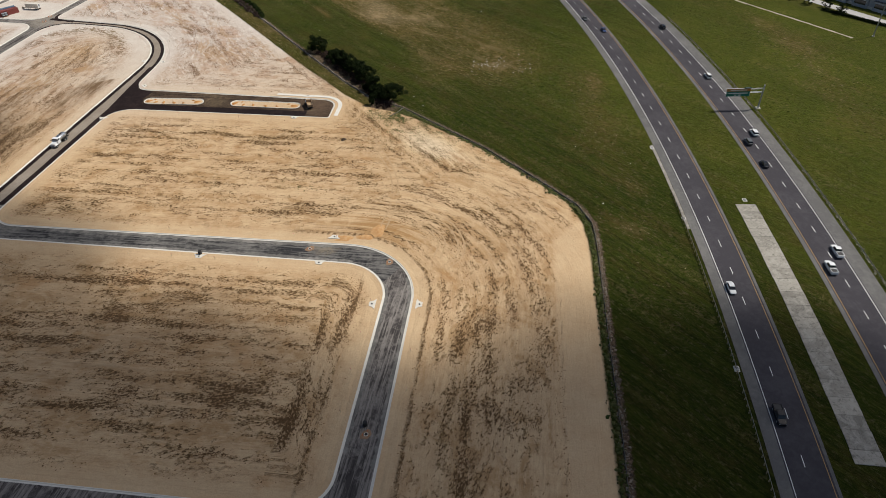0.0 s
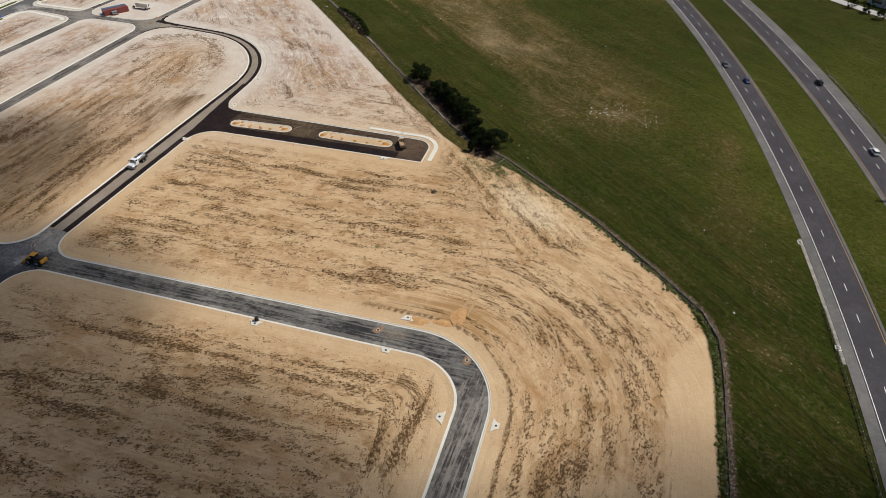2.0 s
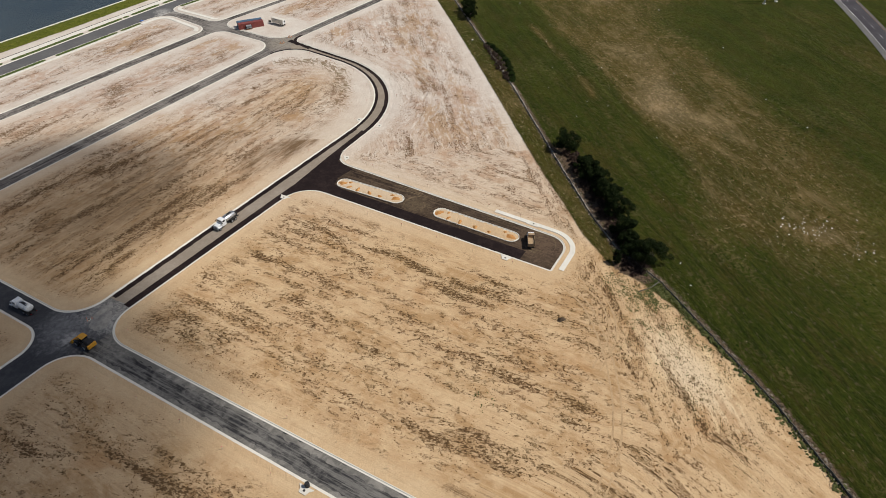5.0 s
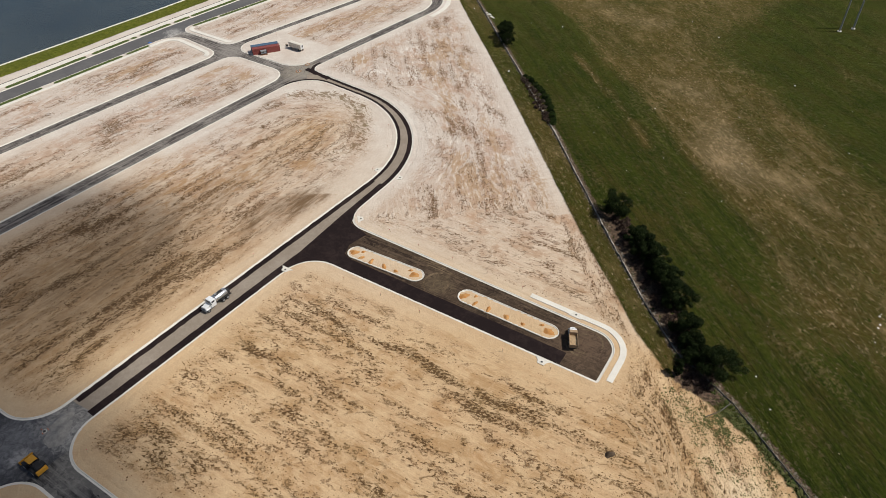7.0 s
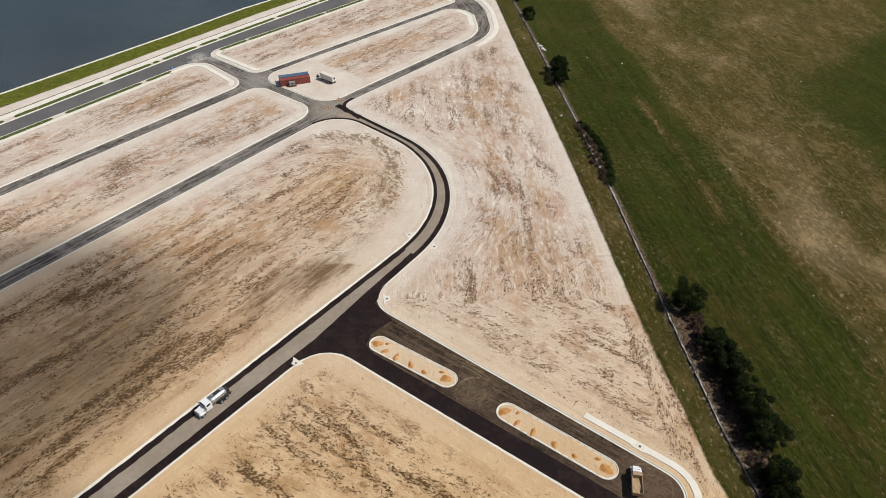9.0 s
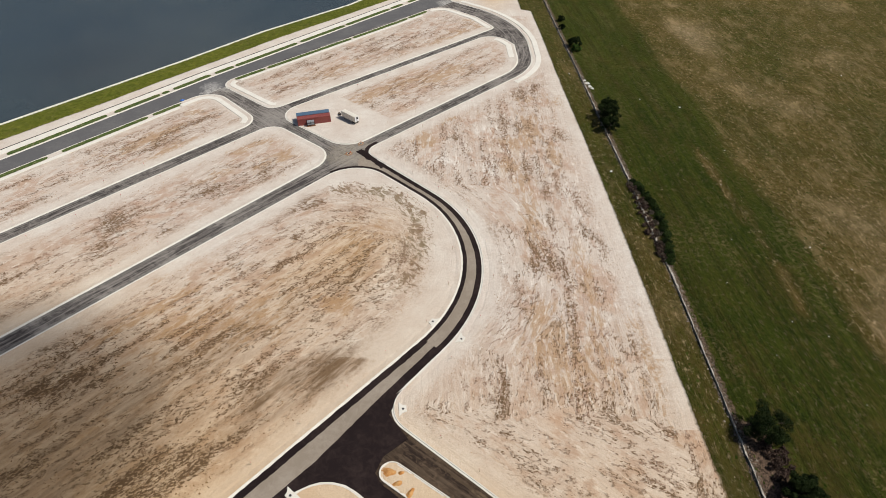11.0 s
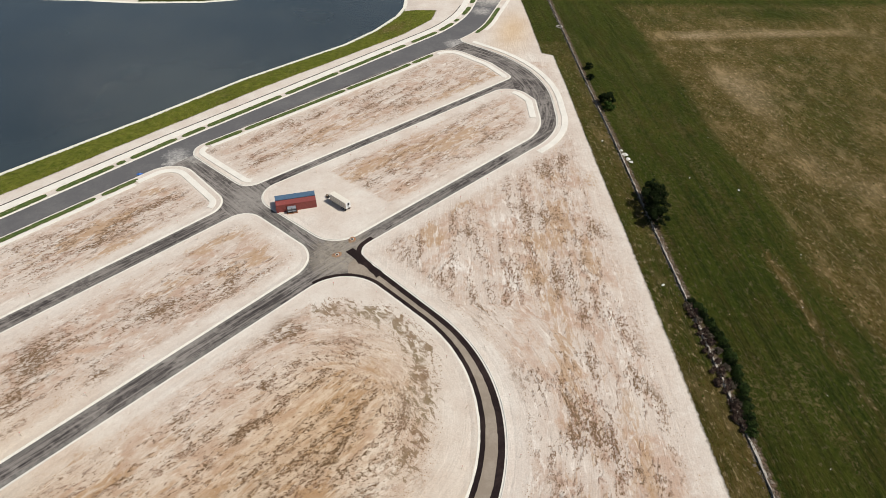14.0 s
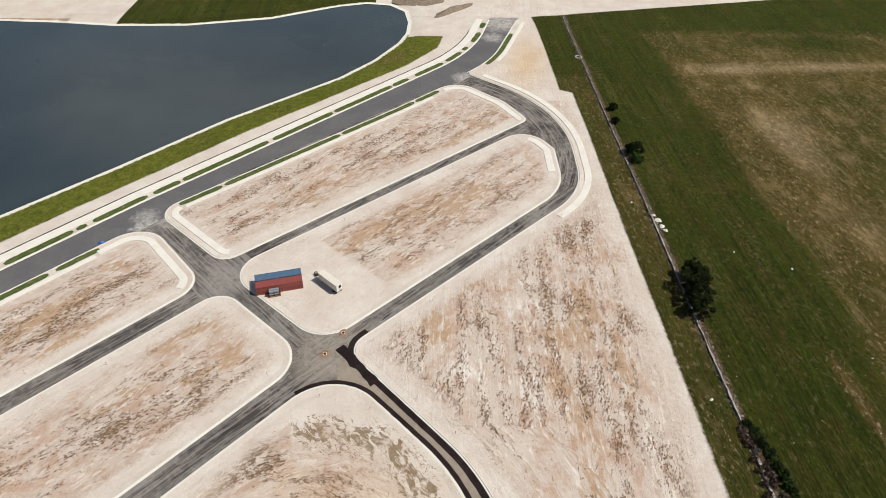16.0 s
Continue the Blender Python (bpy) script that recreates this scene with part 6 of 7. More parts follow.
# overhead sign on a cantilever
def sign_gantry(m):
    t = thing("overhead_sign", "green and brown overhead sign on a steel cantilever", "road sign", m)
    part("footing", box(1.6, 1.6, 0.35, 0, 0, 0, 0.05), KERB_MAT, t)
    part("mast", tube(0.32, 9.4, 0, 0, 0.3, n=16, r2=0.26), STEEL, t)
    part("mast_cap", tube(0.3, 0.12, 0, 0, 9.7, n=16), STEEL, t)
    truss = part("truss", tube(0.11, 14.6, 7.3, 0.35, 8.35, "x", 10), STEEL, t)
    for y, z in ((0.35, 6.9), (-0.35, 8.35), (-0.35, 6.9)):
        part("chord", tube(0.11, 14.6, 7.3, y, z, "x", 10), STEEL, truss)
    for k in range(10):
        bm = tube(0.05, 2.05, 0, 0, 0, "x", 6)
        o = part("brace", bm, STEEL, truss)
        o.matrix_basis = pose(0.75 + 1.46 * k, -0.35 if k % 2 else 0.35, 7.62, ry=45 if k % 2 else -45)
    green, brown, white = plain("sign green", (0.0, 0.16, 0.11), 0.5), plain("sign brown", (0.42, 0.18, 0.04), 0.5), plain("sign white", (0.75, 0.77, 0.76), 0.5)
    panel = part("panel", box(9.2, 0.06, 2.0, 9.9, 0.6, 5.6, 0.01), green, t, "green sign panel")
    top = part("top_panel", box(9.2, 0.06, 1.1, 9.9, 0.6, 7.65, 0.01), brown, t, "brown sign panel")
    tab = part("exit_tab", box(2.6, 0.06, 0.6, 6.6, 0.6, 8.8, 0.01), green, t, "small green tab above the sign")
    for x0, w, z, hh, p in ((9.9, 7.6, 6.75, 0.36, panel), (9.2, 1.1, 5.95, 0.36, panel), (10.9, 0.8, 5.95, 0.36, panel), (9.9, 6.4, 8.05, 0.3, top), (6.6, 1.7, 8.98, 0.24, tab)):
        part("lettering_bar", box(w, 0.02, hh, x0, 0.645, z), white, p)
    for x0 in (5.36, 14.44):
        part("border", box(0.1, 0.02, 1.9, x0, 0.64, 5.65), white, panel)
    return t


g0 = ring(1068.2, -31.71)
sign_gantry(pose(g0.x, g0.y, 0.05, rz=-31.71 + 180))


def mast(name, label, category, x, y, h, r, lamps=False):
    t = thing(name, label, category, pose(x, y, 0.0))
    part("base", tube(r * 2.2, 0.4, 0, 0, 0, n=14), KERB_MAT, t)
    part("pole", tube(r, h, 0, 0, 0.3, n=16, r2=r * 0.7), STEEL, t)
    if lamps:
        for s in (-1, 1):
            arm = part("arm", box(1.6, 0.12, 0.12, s * 0.8, 0, h, 0.02), STEEL, t)
            part("lamp_head", box(0.8, 0.4, 0.18, s * 1.7, 0, h - 0.03, 0.04), DARK, arm)
    return t


mast("steel_post", "tall slim grey steel post in the meadow", "post", 218.2, 110.8, 24, 0.42)
mast("steel_post", "tall slim grey steel post in the meadow", "post", 226.2, 112.7, 24, 0.42)
mast("light_mast", "tall grey light mast beyond the highway", "light pole", 296.5, -145.2, 24, 0.3, True)
mk = thing("striped_marker", "small black and white striped marker board on a post", "marker", pose(227.7, 21.5, 0.05, rz=-150))
part("post", box(0.1, 0.1, 1.4, 0, 0, 0), STEEL, mk)
for k in range(6):
    part("stripe", box(0.9, 0.05, 0.3, 0, 0.08, 0.9 + 0.3 * k), WHITE if k % 2 else DARK, mk)

# ---------------------------------------------------------------- buildings beyond the highway
def store(m):
    t = thing("store_building", "long low building with a dark flat roof", "building", m)
    wall, roof = plain("grey stucco", (0.4, 0.41, 0.44), 0.85, vary=0.2, scale=0.2), plain("dark roofing", (0.085, 0.085, 0.095), 0.9, vary=0.25, scale=0.3)
    L, W, Hh = 150.0, 46.0, 6.5
    part("wall", box(W, L, Hh, W / 2, 0, 0, 0.05), wall, t)
    part("roof", box(W - 0.8, L - 0.8, 0.3, W / 2, 0, Hh + 0.01), roof, t)
    for y in (-L / 2 + 0.2, L / 2 - 0.2):
        part("parapet", box(W, 0.4, 0.8, W / 2, y, Hh), wall, t)
    for x in (0.2, W - 0.2):
        part("parapet", box(0.4, L - 0.8, 0.8, x, 0, Hh), wall, t)
    part("plinth", box(0.5, L, 1.2, -0.25, 0, 0), KERB_MAT, t)
    for k in range(14):
        y = -L / 2 + 6 + 10.6 * k
        bay = part("bay", box(1.6, 7.4, 4.6, -0.8, y, 0, 0.05), wall, t)
        part("bay_roof", box(2.0, 7.8, 0.25, -0.8, y, 4.6, 0.04), roof, bay)
        part("bay_window", box(0.06, 6.0, 2.2, -1.63, y, 1.6), GLASS, bay)
    for k in range(7):
        part("roof_unit", box(2.6, 2.2, 1.3, 8 + 11 * (k % 3), -62 + 20 * k, Hh + 0.3, 0.05), STEEL, t)
    return t


store(pose(329.5, -92, 0.05, rz=2))
lane = straight((309, 40), (315, -20), (319.5, -60), (318.5, -90), (318.5, -140), (330, -190), step=6)
tagged(new("access_road", ribbon("access_road", lane, -3.2, 3.2, 0.16, concrete("pale pavement", (0.42, 0.41, 0.4), 0.4))), "pale access road in front of the store", "road", kind="structure")
trail = straight((285.3, -74.7), (285.8, -94.0), (286.4, -117.8), (286.6, -141.0), step=3)
tagged(new("footpath", ribbon("footpath", trail, -0.55, 0.55, 0.13, concrete("pale worn path", (0.42, 0.37, 0.27), 0.5), 0.06, 0.2, 9)), "narrow pale worn path across the grass", "path", kind="structure")
hedge_line = straight((309.0, -112), (312.5, -138), (318, -160))


# ---------------------------------------------------------------- trees
def leaf_material(name, dark, light):
    m = Mat(name, 0.85, spec=0.06)
    r = m.v("NewGeometry", "Random Per Island")
    tone = m.ramp(m.noise(m.v("TexCoord", "Object"), 0.7, 3), 0.35, 0.65, 0.55, 1.15)
    m.color(m.mix(1.0, m.mix(r, dark, light), m.v("CombineXYZ", 0, X=tone, Y=tone, Z=tone), "MULTIPLY"))
    m.put(m.b.inputs["Subsurface Weight"], 0.0)
    return m.m


LEAF, LEAF_BRIGHT = leaf_material("dark oak leaves", (0.009, 0.016, 0.005), (0.03, 0.044, 0.013)), leaf_material("fresh leaves", (0.03, 0.06, 0.01), (0.08, 0.13, 0.03))
LEAF_DULL = leaf_material("dull green leaves", (0.024, 0.042, 0.01), (0.06, 0.088, 0.024))
TWIG = leaf_material("dry twigs", (0.09, 0.07, 0.05), (0.2, 0.165, 0.12))
BARK = plain("grey-brown bark", (0.1, 0.08, 0.06), 0.9, vary=0.3, scale=4)


def leaf_cloud(centres, count, size, rng):
    """Small bent leaves scattered over round clumps, as vertices and faces."""
    c = np.array(centres)
    w = c[:, 3] ** 2
    pick = rng.choice(len(c), count, p=w / w.sum())
    d = rng.normal(size=(count, 3))
    d /= np.linalg.norm(d, axis=1)[:, None]
    p = c[pick, :3] + d * (c[pick, 3] * (0.55 + 0.5 * rng.random(count)))[:, None] * (1, 1, 0.85)
    p[:, 2] = np.maximum(p[:, 2], 0.15)
    n = d + rng.normal(size=(count, 3)) * 0.6
    n /= np.linalg.norm(n, axis=1)[:, None]
    u = np.cross(n, rng.normal(size=(count, 3)))
    u /= np.linalg.norm(u, axis=1)[:, None]
    v = np.cross(n, u)
    s = (size * (0.6 + 0.8 * rng.random(count)))[:, None]
    quad = np.stack([p - u * s, p - v * s * 0.5 + n * s * 0.2, p + u * s, p + v * s * 0.5 + n * s * 0.2], 1).reshape(-1, 3)
    return quad, np.arange(count * 4).reshape(-1, 4)


def tree(x, y, h, r, seed, label, leaf=LEAF, category="tree", name="oak_tree", count=2600, slim=1.0, group="trees along the fence"):
    rng = np.random.default_rng(seed)
    t = thing(name, label, category, pose(x, y, 0.0), group)
    trunk = tube(0.055 * h * 0.5, h * 0.62, 0, 0, -0.1, n=9, r2=0.02 * h * 0.5)
    tips = []
    for k in range(7):
        a, z0 = 2 * math.pi * k / 7 + rng.random() * 0.7, h * (0.16 + 0.06 * k)
        tip = Vector((r * 0.72 * math.cos(a), r * 0.72 * math.sin(a), z0 + h * 0.25))
        tips.append(tip)
        start, way = Vector((0, 0, z0)), tip - Vector((0, 0, z0))
        made = bmesh.ops.create_cone(trunk, cap_ends=True, segments=6, radius1=0.013 * h, radius2=0.004 * h, depth=way.length)["verts"]
        bmesh.ops.transform(trunk, matrix=Matrix.Translation(start + way / 2) @ way.to_track_quat("Z", "Y").to_matrix().to_4x4(), verts=made)
    part("trunk", trunk, BARK, t, smooth=True)
    blobs = []
    for k in range(38):
        z = h * (0.12 + 0.84 * rng.random() ** 0.9)
        lim = r * slim * max(0.2, math.sin(math.pi * min(0.95, 0.12 + 0.8 * z / h))) ** 0.75
        a, d = rng.random() * 2 * math.pi, lim * rng.random() ** 0.5
        blobs.append((d * math.cos(a) * 1.1, d * math.sin(a) * 1.1, z, r * (0.13 + 0.2 * rng.random())))
    v, f = leaf_cloud(blobs, int(count * 2.6), 0.17, rng)
    crown = new("crown", mesh_of("crown", v, f, leaf))
    crown.parent = t
    return t


for n, (x, y, h, r) in enumerate(((70.8, -9.6, 6.2, 3.7), (72.4, -24.4, 4.8, 2.9), (73.2, -29.2, 5.6, 3.3), (73.6, -34.4, 5.8, 3.3), (73.4, -39.6, 5.6, 3.2), (74.0, -44.6, 6.0, 3.4), (73.8, -50.4, 6.2, 3.6),
                                  (72.2, -60.6, 5.6, 3.4), (74.6, -73.4, 6.4, 4.2), (71.0, -69.0, 3.6, 2.6), (71.5, -64.8, 4.2, 2.4))):
    tree(x, y, h, r * 1.15, 100 + n, "dense dark green tree beside the old fence", count=4200)
tree(65.2, -72.0, 4.2, 1.5, 131, "small pointed dark cedar beside the court", name="cedar_tree", slim=0.7, count=1500)
for n, (x, y, h, r) in enumerate(((63.4, 116.6, 5.6, 3.0), (64.2, 121.2, 6.6, 3.4), (64.8, 126.4, 7.2, 3.5), (65.0, 131.2, 5.6, 2.6), (62.9, 191.6, 4.4, 2.6), (61.2, 222.0, 2.4, 1.5), (60.4, 212.0, 2.2, 1.4))):
    tree(x, y, h, r, 150 + n, "dark green tree growing on the fence line")
tree(62.8, 187.2, 2.6, 2.2, 160, "bright green bush on the fence line", LEAF_BRIGHT, "bush", "bush", 1300)
for n in range(24):                                                          # low bank of brush on the meadow side of the fence
    y = 45.5 + 1.7 * n
    x = float(np.interp(y, (45, 49, 54, 62, 70.5, 77, 85), (66.0, 66.8, 67.6, 68.4, 68.3, 66.9, 65.0)))
    tree(x + 0.35 * math.sin(n * 2.1), y, 1.15 + 0.35 * math.sin(n * 1.3), 1.25, 170 + n, "low green bush beside dead brush on the fence line", (LEAF_DULL, LEAF_DULL, LEAF)[n % 3], "bush", "bush", 420, group="brush along the fence")
    if n % 3 == 1:
        tree(x - 1.9 + 0.4 * math.sin(n * 1.9), y + 0.6, 0.7, 1.1, 230 + n, "dry grey-brown brush by the fence", TWIG, "bush", "bush", 160, group="brush along the fence")
for n in range(12):
    y = -20 - 9.0 * n
    tree(311.5 + 1.2 * math.sin(n * 2.7) + max(0, (-y - 40)) * 0.02, y, 5.2 + 0.8 * math.sin(n * 1.7), 2.5, 200 + n, "young green street tree beside the access road", LEAF, "tree", "street_tree", 900, group="street trees at the store")
brush = [(73.2 + random.uniform(-3.2, 1.6) - max(0, -62 - y) * random.uniform(0.0, 0.22), y) for y in (random.uniform(-78, -12) for _ in range(150))] + [(65.0 + random.uniform(-0.6, 1.8), random.uniform(45, 83)) for _ in range(45)]
BRUSH = leaf_material("dead reddish brush", (0.035, 0.024, 0.019), (0.12, 0.08, 0.062))
v_all, f_all = [], []
rng = np.random.default_rng(5)
for k, (x, y) in enumerate(brush):
    v, f = leaf_cloud([(x - 1.6, y, 0.35, 0.7), (x - 0.8, y + 0.8, 0.3, 0.6)], 150, 0.22, rng)
    f_all.append(f + sum(len(q) for q in v_all))
    v_all.append(v)
tagged(new("dry_brush", mesh_of("dry_brush", np.concatenate(v_all), np.concatenate(f_all), BRUSH)), "reddish-brown dead brush under the fence trees", "brush", kind="stuff")
v_all, f_all = [], []
for p in hedge_line:
    v, f = leaf_cloud([(p.x, p.y, 0.8, 0.9), (p.x + 0.3, p.y + 0.8, 0.8, 0.9)], 220, 0.25, rng)
    f_all.append(f + sum(len(q) for q in v_all))
    v_all.append(v)
hedge = thing("clipped_hedge", "dark clipped hedge beside the access road", "hedge")
hc = new("foliage", mesh_of("foliage", np.concatenate(v_all), np.concatenate(f_all), LEAF))
hc.parent = hedge

# ---------------------------------------------------------------- old fence line with its dead growth
FABRIC = plain("grey silt fabric", (0.2, 0.19, 0.17), 0.9, vary=0.3, scale=0.8)


def silt_fence(name, chain, label):
    t = thing(name, label, "fence")
    rng = random.Random(len(chain))
    d = dense(chain, 1.5)
    bm = bmesh.new()
    prev = None
    for i, p in enumerate(d):
        sway = rng.uniform(-0.12, 0.12)
        lo, hi = bm.verts.new((p.x, p.y, -0.35)), bm.verts.new((p.x + sway, p.y, 0.5 + rng.uniform(-0.2, 0.08)))
        lo2, hi2 = bm.verts.new((p.x + 0.04, p.y + 0.01, -0.35)), bm.verts.new((p.x + sway + 0.04, p.y + 0.01, hi.co.z))
        if prev:
            bm.faces.new((prev[0], lo, hi, prev[1]))
            bm.faces.new((lo2, prev[2], prev[3], hi2))
            bm.faces.new((prev[1], hi, hi2, prev[3]))
        prev = (lo, hi, lo2, hi2)
    part("fabric", bm, FABRIC, t)
    first = None
    for p in d[::2]:
        m = pose(p.x - 0.06, p.y, -0.35, rng.uniform(-8, 8), rng.uniform(-8, 8))
        first = again(first, "stake", m, t) if first else part("stake", box(0.07, 0.07, 1.35, bevel=0.006), WOOD, t)
        first.matrix_basis = m
    return t


silt_fence("silt_fence", FENCE[:11], "grey sagging silt fence along the meadow")
FALLEN = plain("fallen pale fabric", (0.4, 0.37, 0.32), 0.9, vary=0.35, scale=0.6)
for n, (a, b, w_) in enumerate(((0, 6, 0.55), (5, 8, 0.75), (7, 9, 0.85), (8, 11, 0.6))):
    run = dense(FENCE[a:b], 1.1)
    tagged(new("fallen_fabric", ribbon("fallen_fabric", run, -0.05 + 0.05 * n, -0.2 + w_, 0.1 + 0.006 * n, FALLEN, 0.1, 0.17, 60 + n)), "pale crumpled silt fabric fallen along the fence", "fabric", kind="structure")
silt_fence("silt_fence", FENCE[10:13], "grey silt fence behind the fence trees")
silt_fence("silt_fence", FENCE[12:], "dark silt fence between the sand and meadow")


def clods(name, xy, size, height, material, label, category, seed, z0=None, flat=1.0):
    """Many small uneven lumps: five-sided low cones, joined."""
    rng = np.random.default_rng(seed)
    n = len(xy)
    k = 5
    a = rng.random(n)[:, None] * 6.28 + np.arange(k) * (2 * np.pi / k) + rng.normal(size=(n, k)) * 0.25
    rad = size[:, None] * (0.55 + 0.9 * rng.random((n, k)))
    base = np.stack([xy[:, :1] + rad * np.cos(a), xy[:, 1:2] + rad * np.sin(a) * flat, np.zeros((n, k)) + (0.0 if z0 is None else z0[:, None])], -1)
    top = np.c_[xy + rng.normal(size=(n, 2)) * size[:, None] * 0.25, height + (0.0 if z0 is None else z0)][:, None]
    verts = np.concatenate([base, top], 1).reshape(-1, 3)
    off = (np.arange(n) * (k + 1))[:, None, None]
    tri = np.array([[i, (i + 1) % k, k] for i in range(k)])[None] + off
    me = bpy.data.meshes.new(name)
    tri = tri.reshape(-1, 3)
    me.vertices.add(len(verts))
    me.vertices.foreach_set("co", verts.astype(np.float32).ravel())
    me.loops.add(tri.size)
    me.loops.foreach_set("vertex_index", tri.astype(np.int32).ravel())
    me.polygons.add(len(tri))
    me.polygons.foreach_set("loop_start", np.arange(0, tri.size, 3, dtype=np.int32))
    me.update(calc_edges=True)
    me.materials.append(material)
    return tagged(new(name, me), label, category, kind="stuff")


def clod_material(name, a, b, c=None):
    m = Mat(name, 0.98, spec=0.02)
    r = m.v("NewGeometry", "Random Per Island")
    col = m.mix(r, a, b)
    if c:
        col = m.mix(m.ramp(m.noise(m.pos(), 0.06, 3), 0.45, 0.6), col, c)
    m.color(col)
    return m.m


def spread(chain, n, lo, hi, seed):
    """Random points beside a polyline, at offsets from lo to hi to its left."""
    rng = np.random.default_rng(seed)
    d = dense(chain, 1.0)
    c, ns = normals(d)
    c, ns = np.array([tuple(p) for p in c]), np.array([tuple(p) for p in ns])
    i = rng.integers(0, len(c), n)
    o = lo + (hi - lo) * rng.random(n) ** 1.3
    return c[i] + ns[i] * o[:, None] + rng.normal(size=(n, 2)) * 0.4


rng = np.random.default_rng(21)
pts_ = spread(FENCE, 7000, -0.1, 0.9, 22)
clods("fence_rubble", pts_, 0.1 + 0.3 * rng.random(len(pts_)) ** 2, 0.08 + 0.3 * rng.random(len(pts_)), clod_material("pale dead straw and rubble", (0.06, 0.048, 0.038), (0.24, 0.205, 0.165)), "pale dead straw and rubble along the fence", "rubble", 23, np.full(len(pts_), -0.03))
pts_ = spread(FENCE[11:], 1500, -0.3, -1.7, 24)
clods("fence_weeds", pts_, 0.2 + 0.4 * rng.random(len(pts_)) ** 2, 0.15 + 0.45 * rng.random(len(pts_)), clod_material("fence weeds", (0.03, 0.045, 0.014), (0.1, 0.1, 0.04)), "green weeds at the foot of the silt fence", "weeds", 25, np.full(len(pts_), 0.0))

silt_fence("silt_fence", ((66.4, -84.6), (70.2, -83.6), (74.2, -81.6)), "grey leaning silt fence at the corner of the sand")
turn_ring = [Vector((55.2 + 1.25 * math.cos(a_), 266.7 + 1.25 * math.sin(a_))) for a_ in (2 * math.pi * i / 20 for i in range(20))]
tagged(new("cable_coil", sweep("cable_coil", turn_ring, [(0.3, 0.0), (0.22, 0.22), (0.0, 0.3), (-0.22, 0.22), (-0.3, 0.0)], FALLEN, closed=True, smooth=True)), "pale round coil lying in the grass", "coil")
STONE = clod_material("white field stones", (0.4, 0.38, 0.33), (0.7, 0.68, 0.62))
rng = np.random.default_rng(61)
xy = np.concatenate([np.c_[rng.normal(128, 4.5, 60), rng.normal(-68, 3.2, 60)], np.c_[rng.normal(136, 3, 18), rng.normal(-79, 2.5, 18)], np.c_[rng.uniform(75, 180, 60), rng.uniform(-200, 260, 60)]])
xy = xy[np.abs(np.hypot(xy[:, 0] - HUB.x, xy[:, 1] - HUB.y) - 1042) > 26]
clods("field_stones", xy, 0.14 + 0.3 * rng.random(len(xy)) ** 2, 0.1 + 0.2 * rng.random(len(xy)), STONE, "scattered pale stones and litter in the meadow", "stones", 62, np.full(len(xy), 0.04))

# ---------------------------------------------------------------- loose ground cover
def lattice(u, w, seed):
    """Smooth random values between 0 and 1 over a plane."""
    g = np.random.default_rng(seed).random((256, 256))
    iu, iw = np.floor(u).astype(int), np.floor(w).astype(int)
    fu, fw = u - iu, w - iw
    fu, fw = fu * fu * (3 - 2 * fu), fw * fw * (3 - 2 * fw)
    a, b = g[iu % 256, iw % 256], g[(iu + 1) % 256, iw % 256]
    c, d = g[iu % 256, (iw + 1) % 256], g[(iu + 1) % 256, (iw + 1) % 256]
    return (a * (1 - fu) + b * fu) * (1 - fw) + (c * (1 - fu) + d * fu) * fw


def nearest(xy):
    """Index of the ground sheet's vertex next to each point."""
    i = np.clip(np.searchsorted(GX, xy[:, 0]), 1, nx - 1)
    j = np.clip(np.searchsorted(GY, xy[:, 1]), 1, ny - 1)
    i = np.where(np.abs(GX[i - 1] - xy[:, 0]) < np.abs(GX[i] - xy[:, 0]), i - 1, i)
    j = np.where(np.abs(GY[j - 1] - xy[:, 1]) < np.abs(GY[j] - xy[:, 1]), j - 1, j)
    return j * nx + i


rng = np.random.default_rng(77)
cand = np.c_[rng.uniform(-150, 86, 700000), rng.uniform(-285, 308, 700000)]
at_ = nearest(cand)
ok = site[at_] & ~road_here[at_] & (smooth_d[at_] > 3.6) & (lake_sd[at_] > 60 - 1e-3) & (grass[at_] < -1.0)
cand, at_ = cand[ok], at_[ok]
row_at = np.where((turn_low > 0.5)[:, None], low, np.where((turn > 0.5)[:, None], turned, rows))[at_]
across, down = row_at[:, 0], row_at[:, 1]
across = across + rng.normal(size=len(across)) * 0.3
lines = lattice(across * 0.33, down * 0.025, 1) * 0.6 + lattice(across * 0.9, down * 0.06, 2) * 0.4
clump = lattice(cand[:, 0] * 0.45, cand[:, 1] * 0.45, 3) * 0.5 + lattice(cand[:, 0] * 0.05, cand[:, 1] * 0.05, 4) * 0.5
edge_band = np.exp(-((smooth_d[at_] - 5.6) / 1.2) ** 2) * np.where(blocked["middle"][at_] & (cand[:, 1] > 20), 0.35, 0.1)
chance = np.clip((lines * 0.6 + clump * 0.5 + edge_band + 2.2 * band[at_] - 0.6) * 3.4, 0, 1)
keep = rng.random(len(cand)) < chance * np.where(north[at_] < 0.45, 0.8, 0.5)
cand, at_ = cand[keep], at_[keep]
south_part = north[at_] < 0.45
s_ = 0.07 + 0.2 * rng.random(len(cand)) ** 2.0
s_ = s_ * np.where(south_part, 1.0, 0.62)
h_ = 0.03 + 0.13 * rng.random(len(cand))
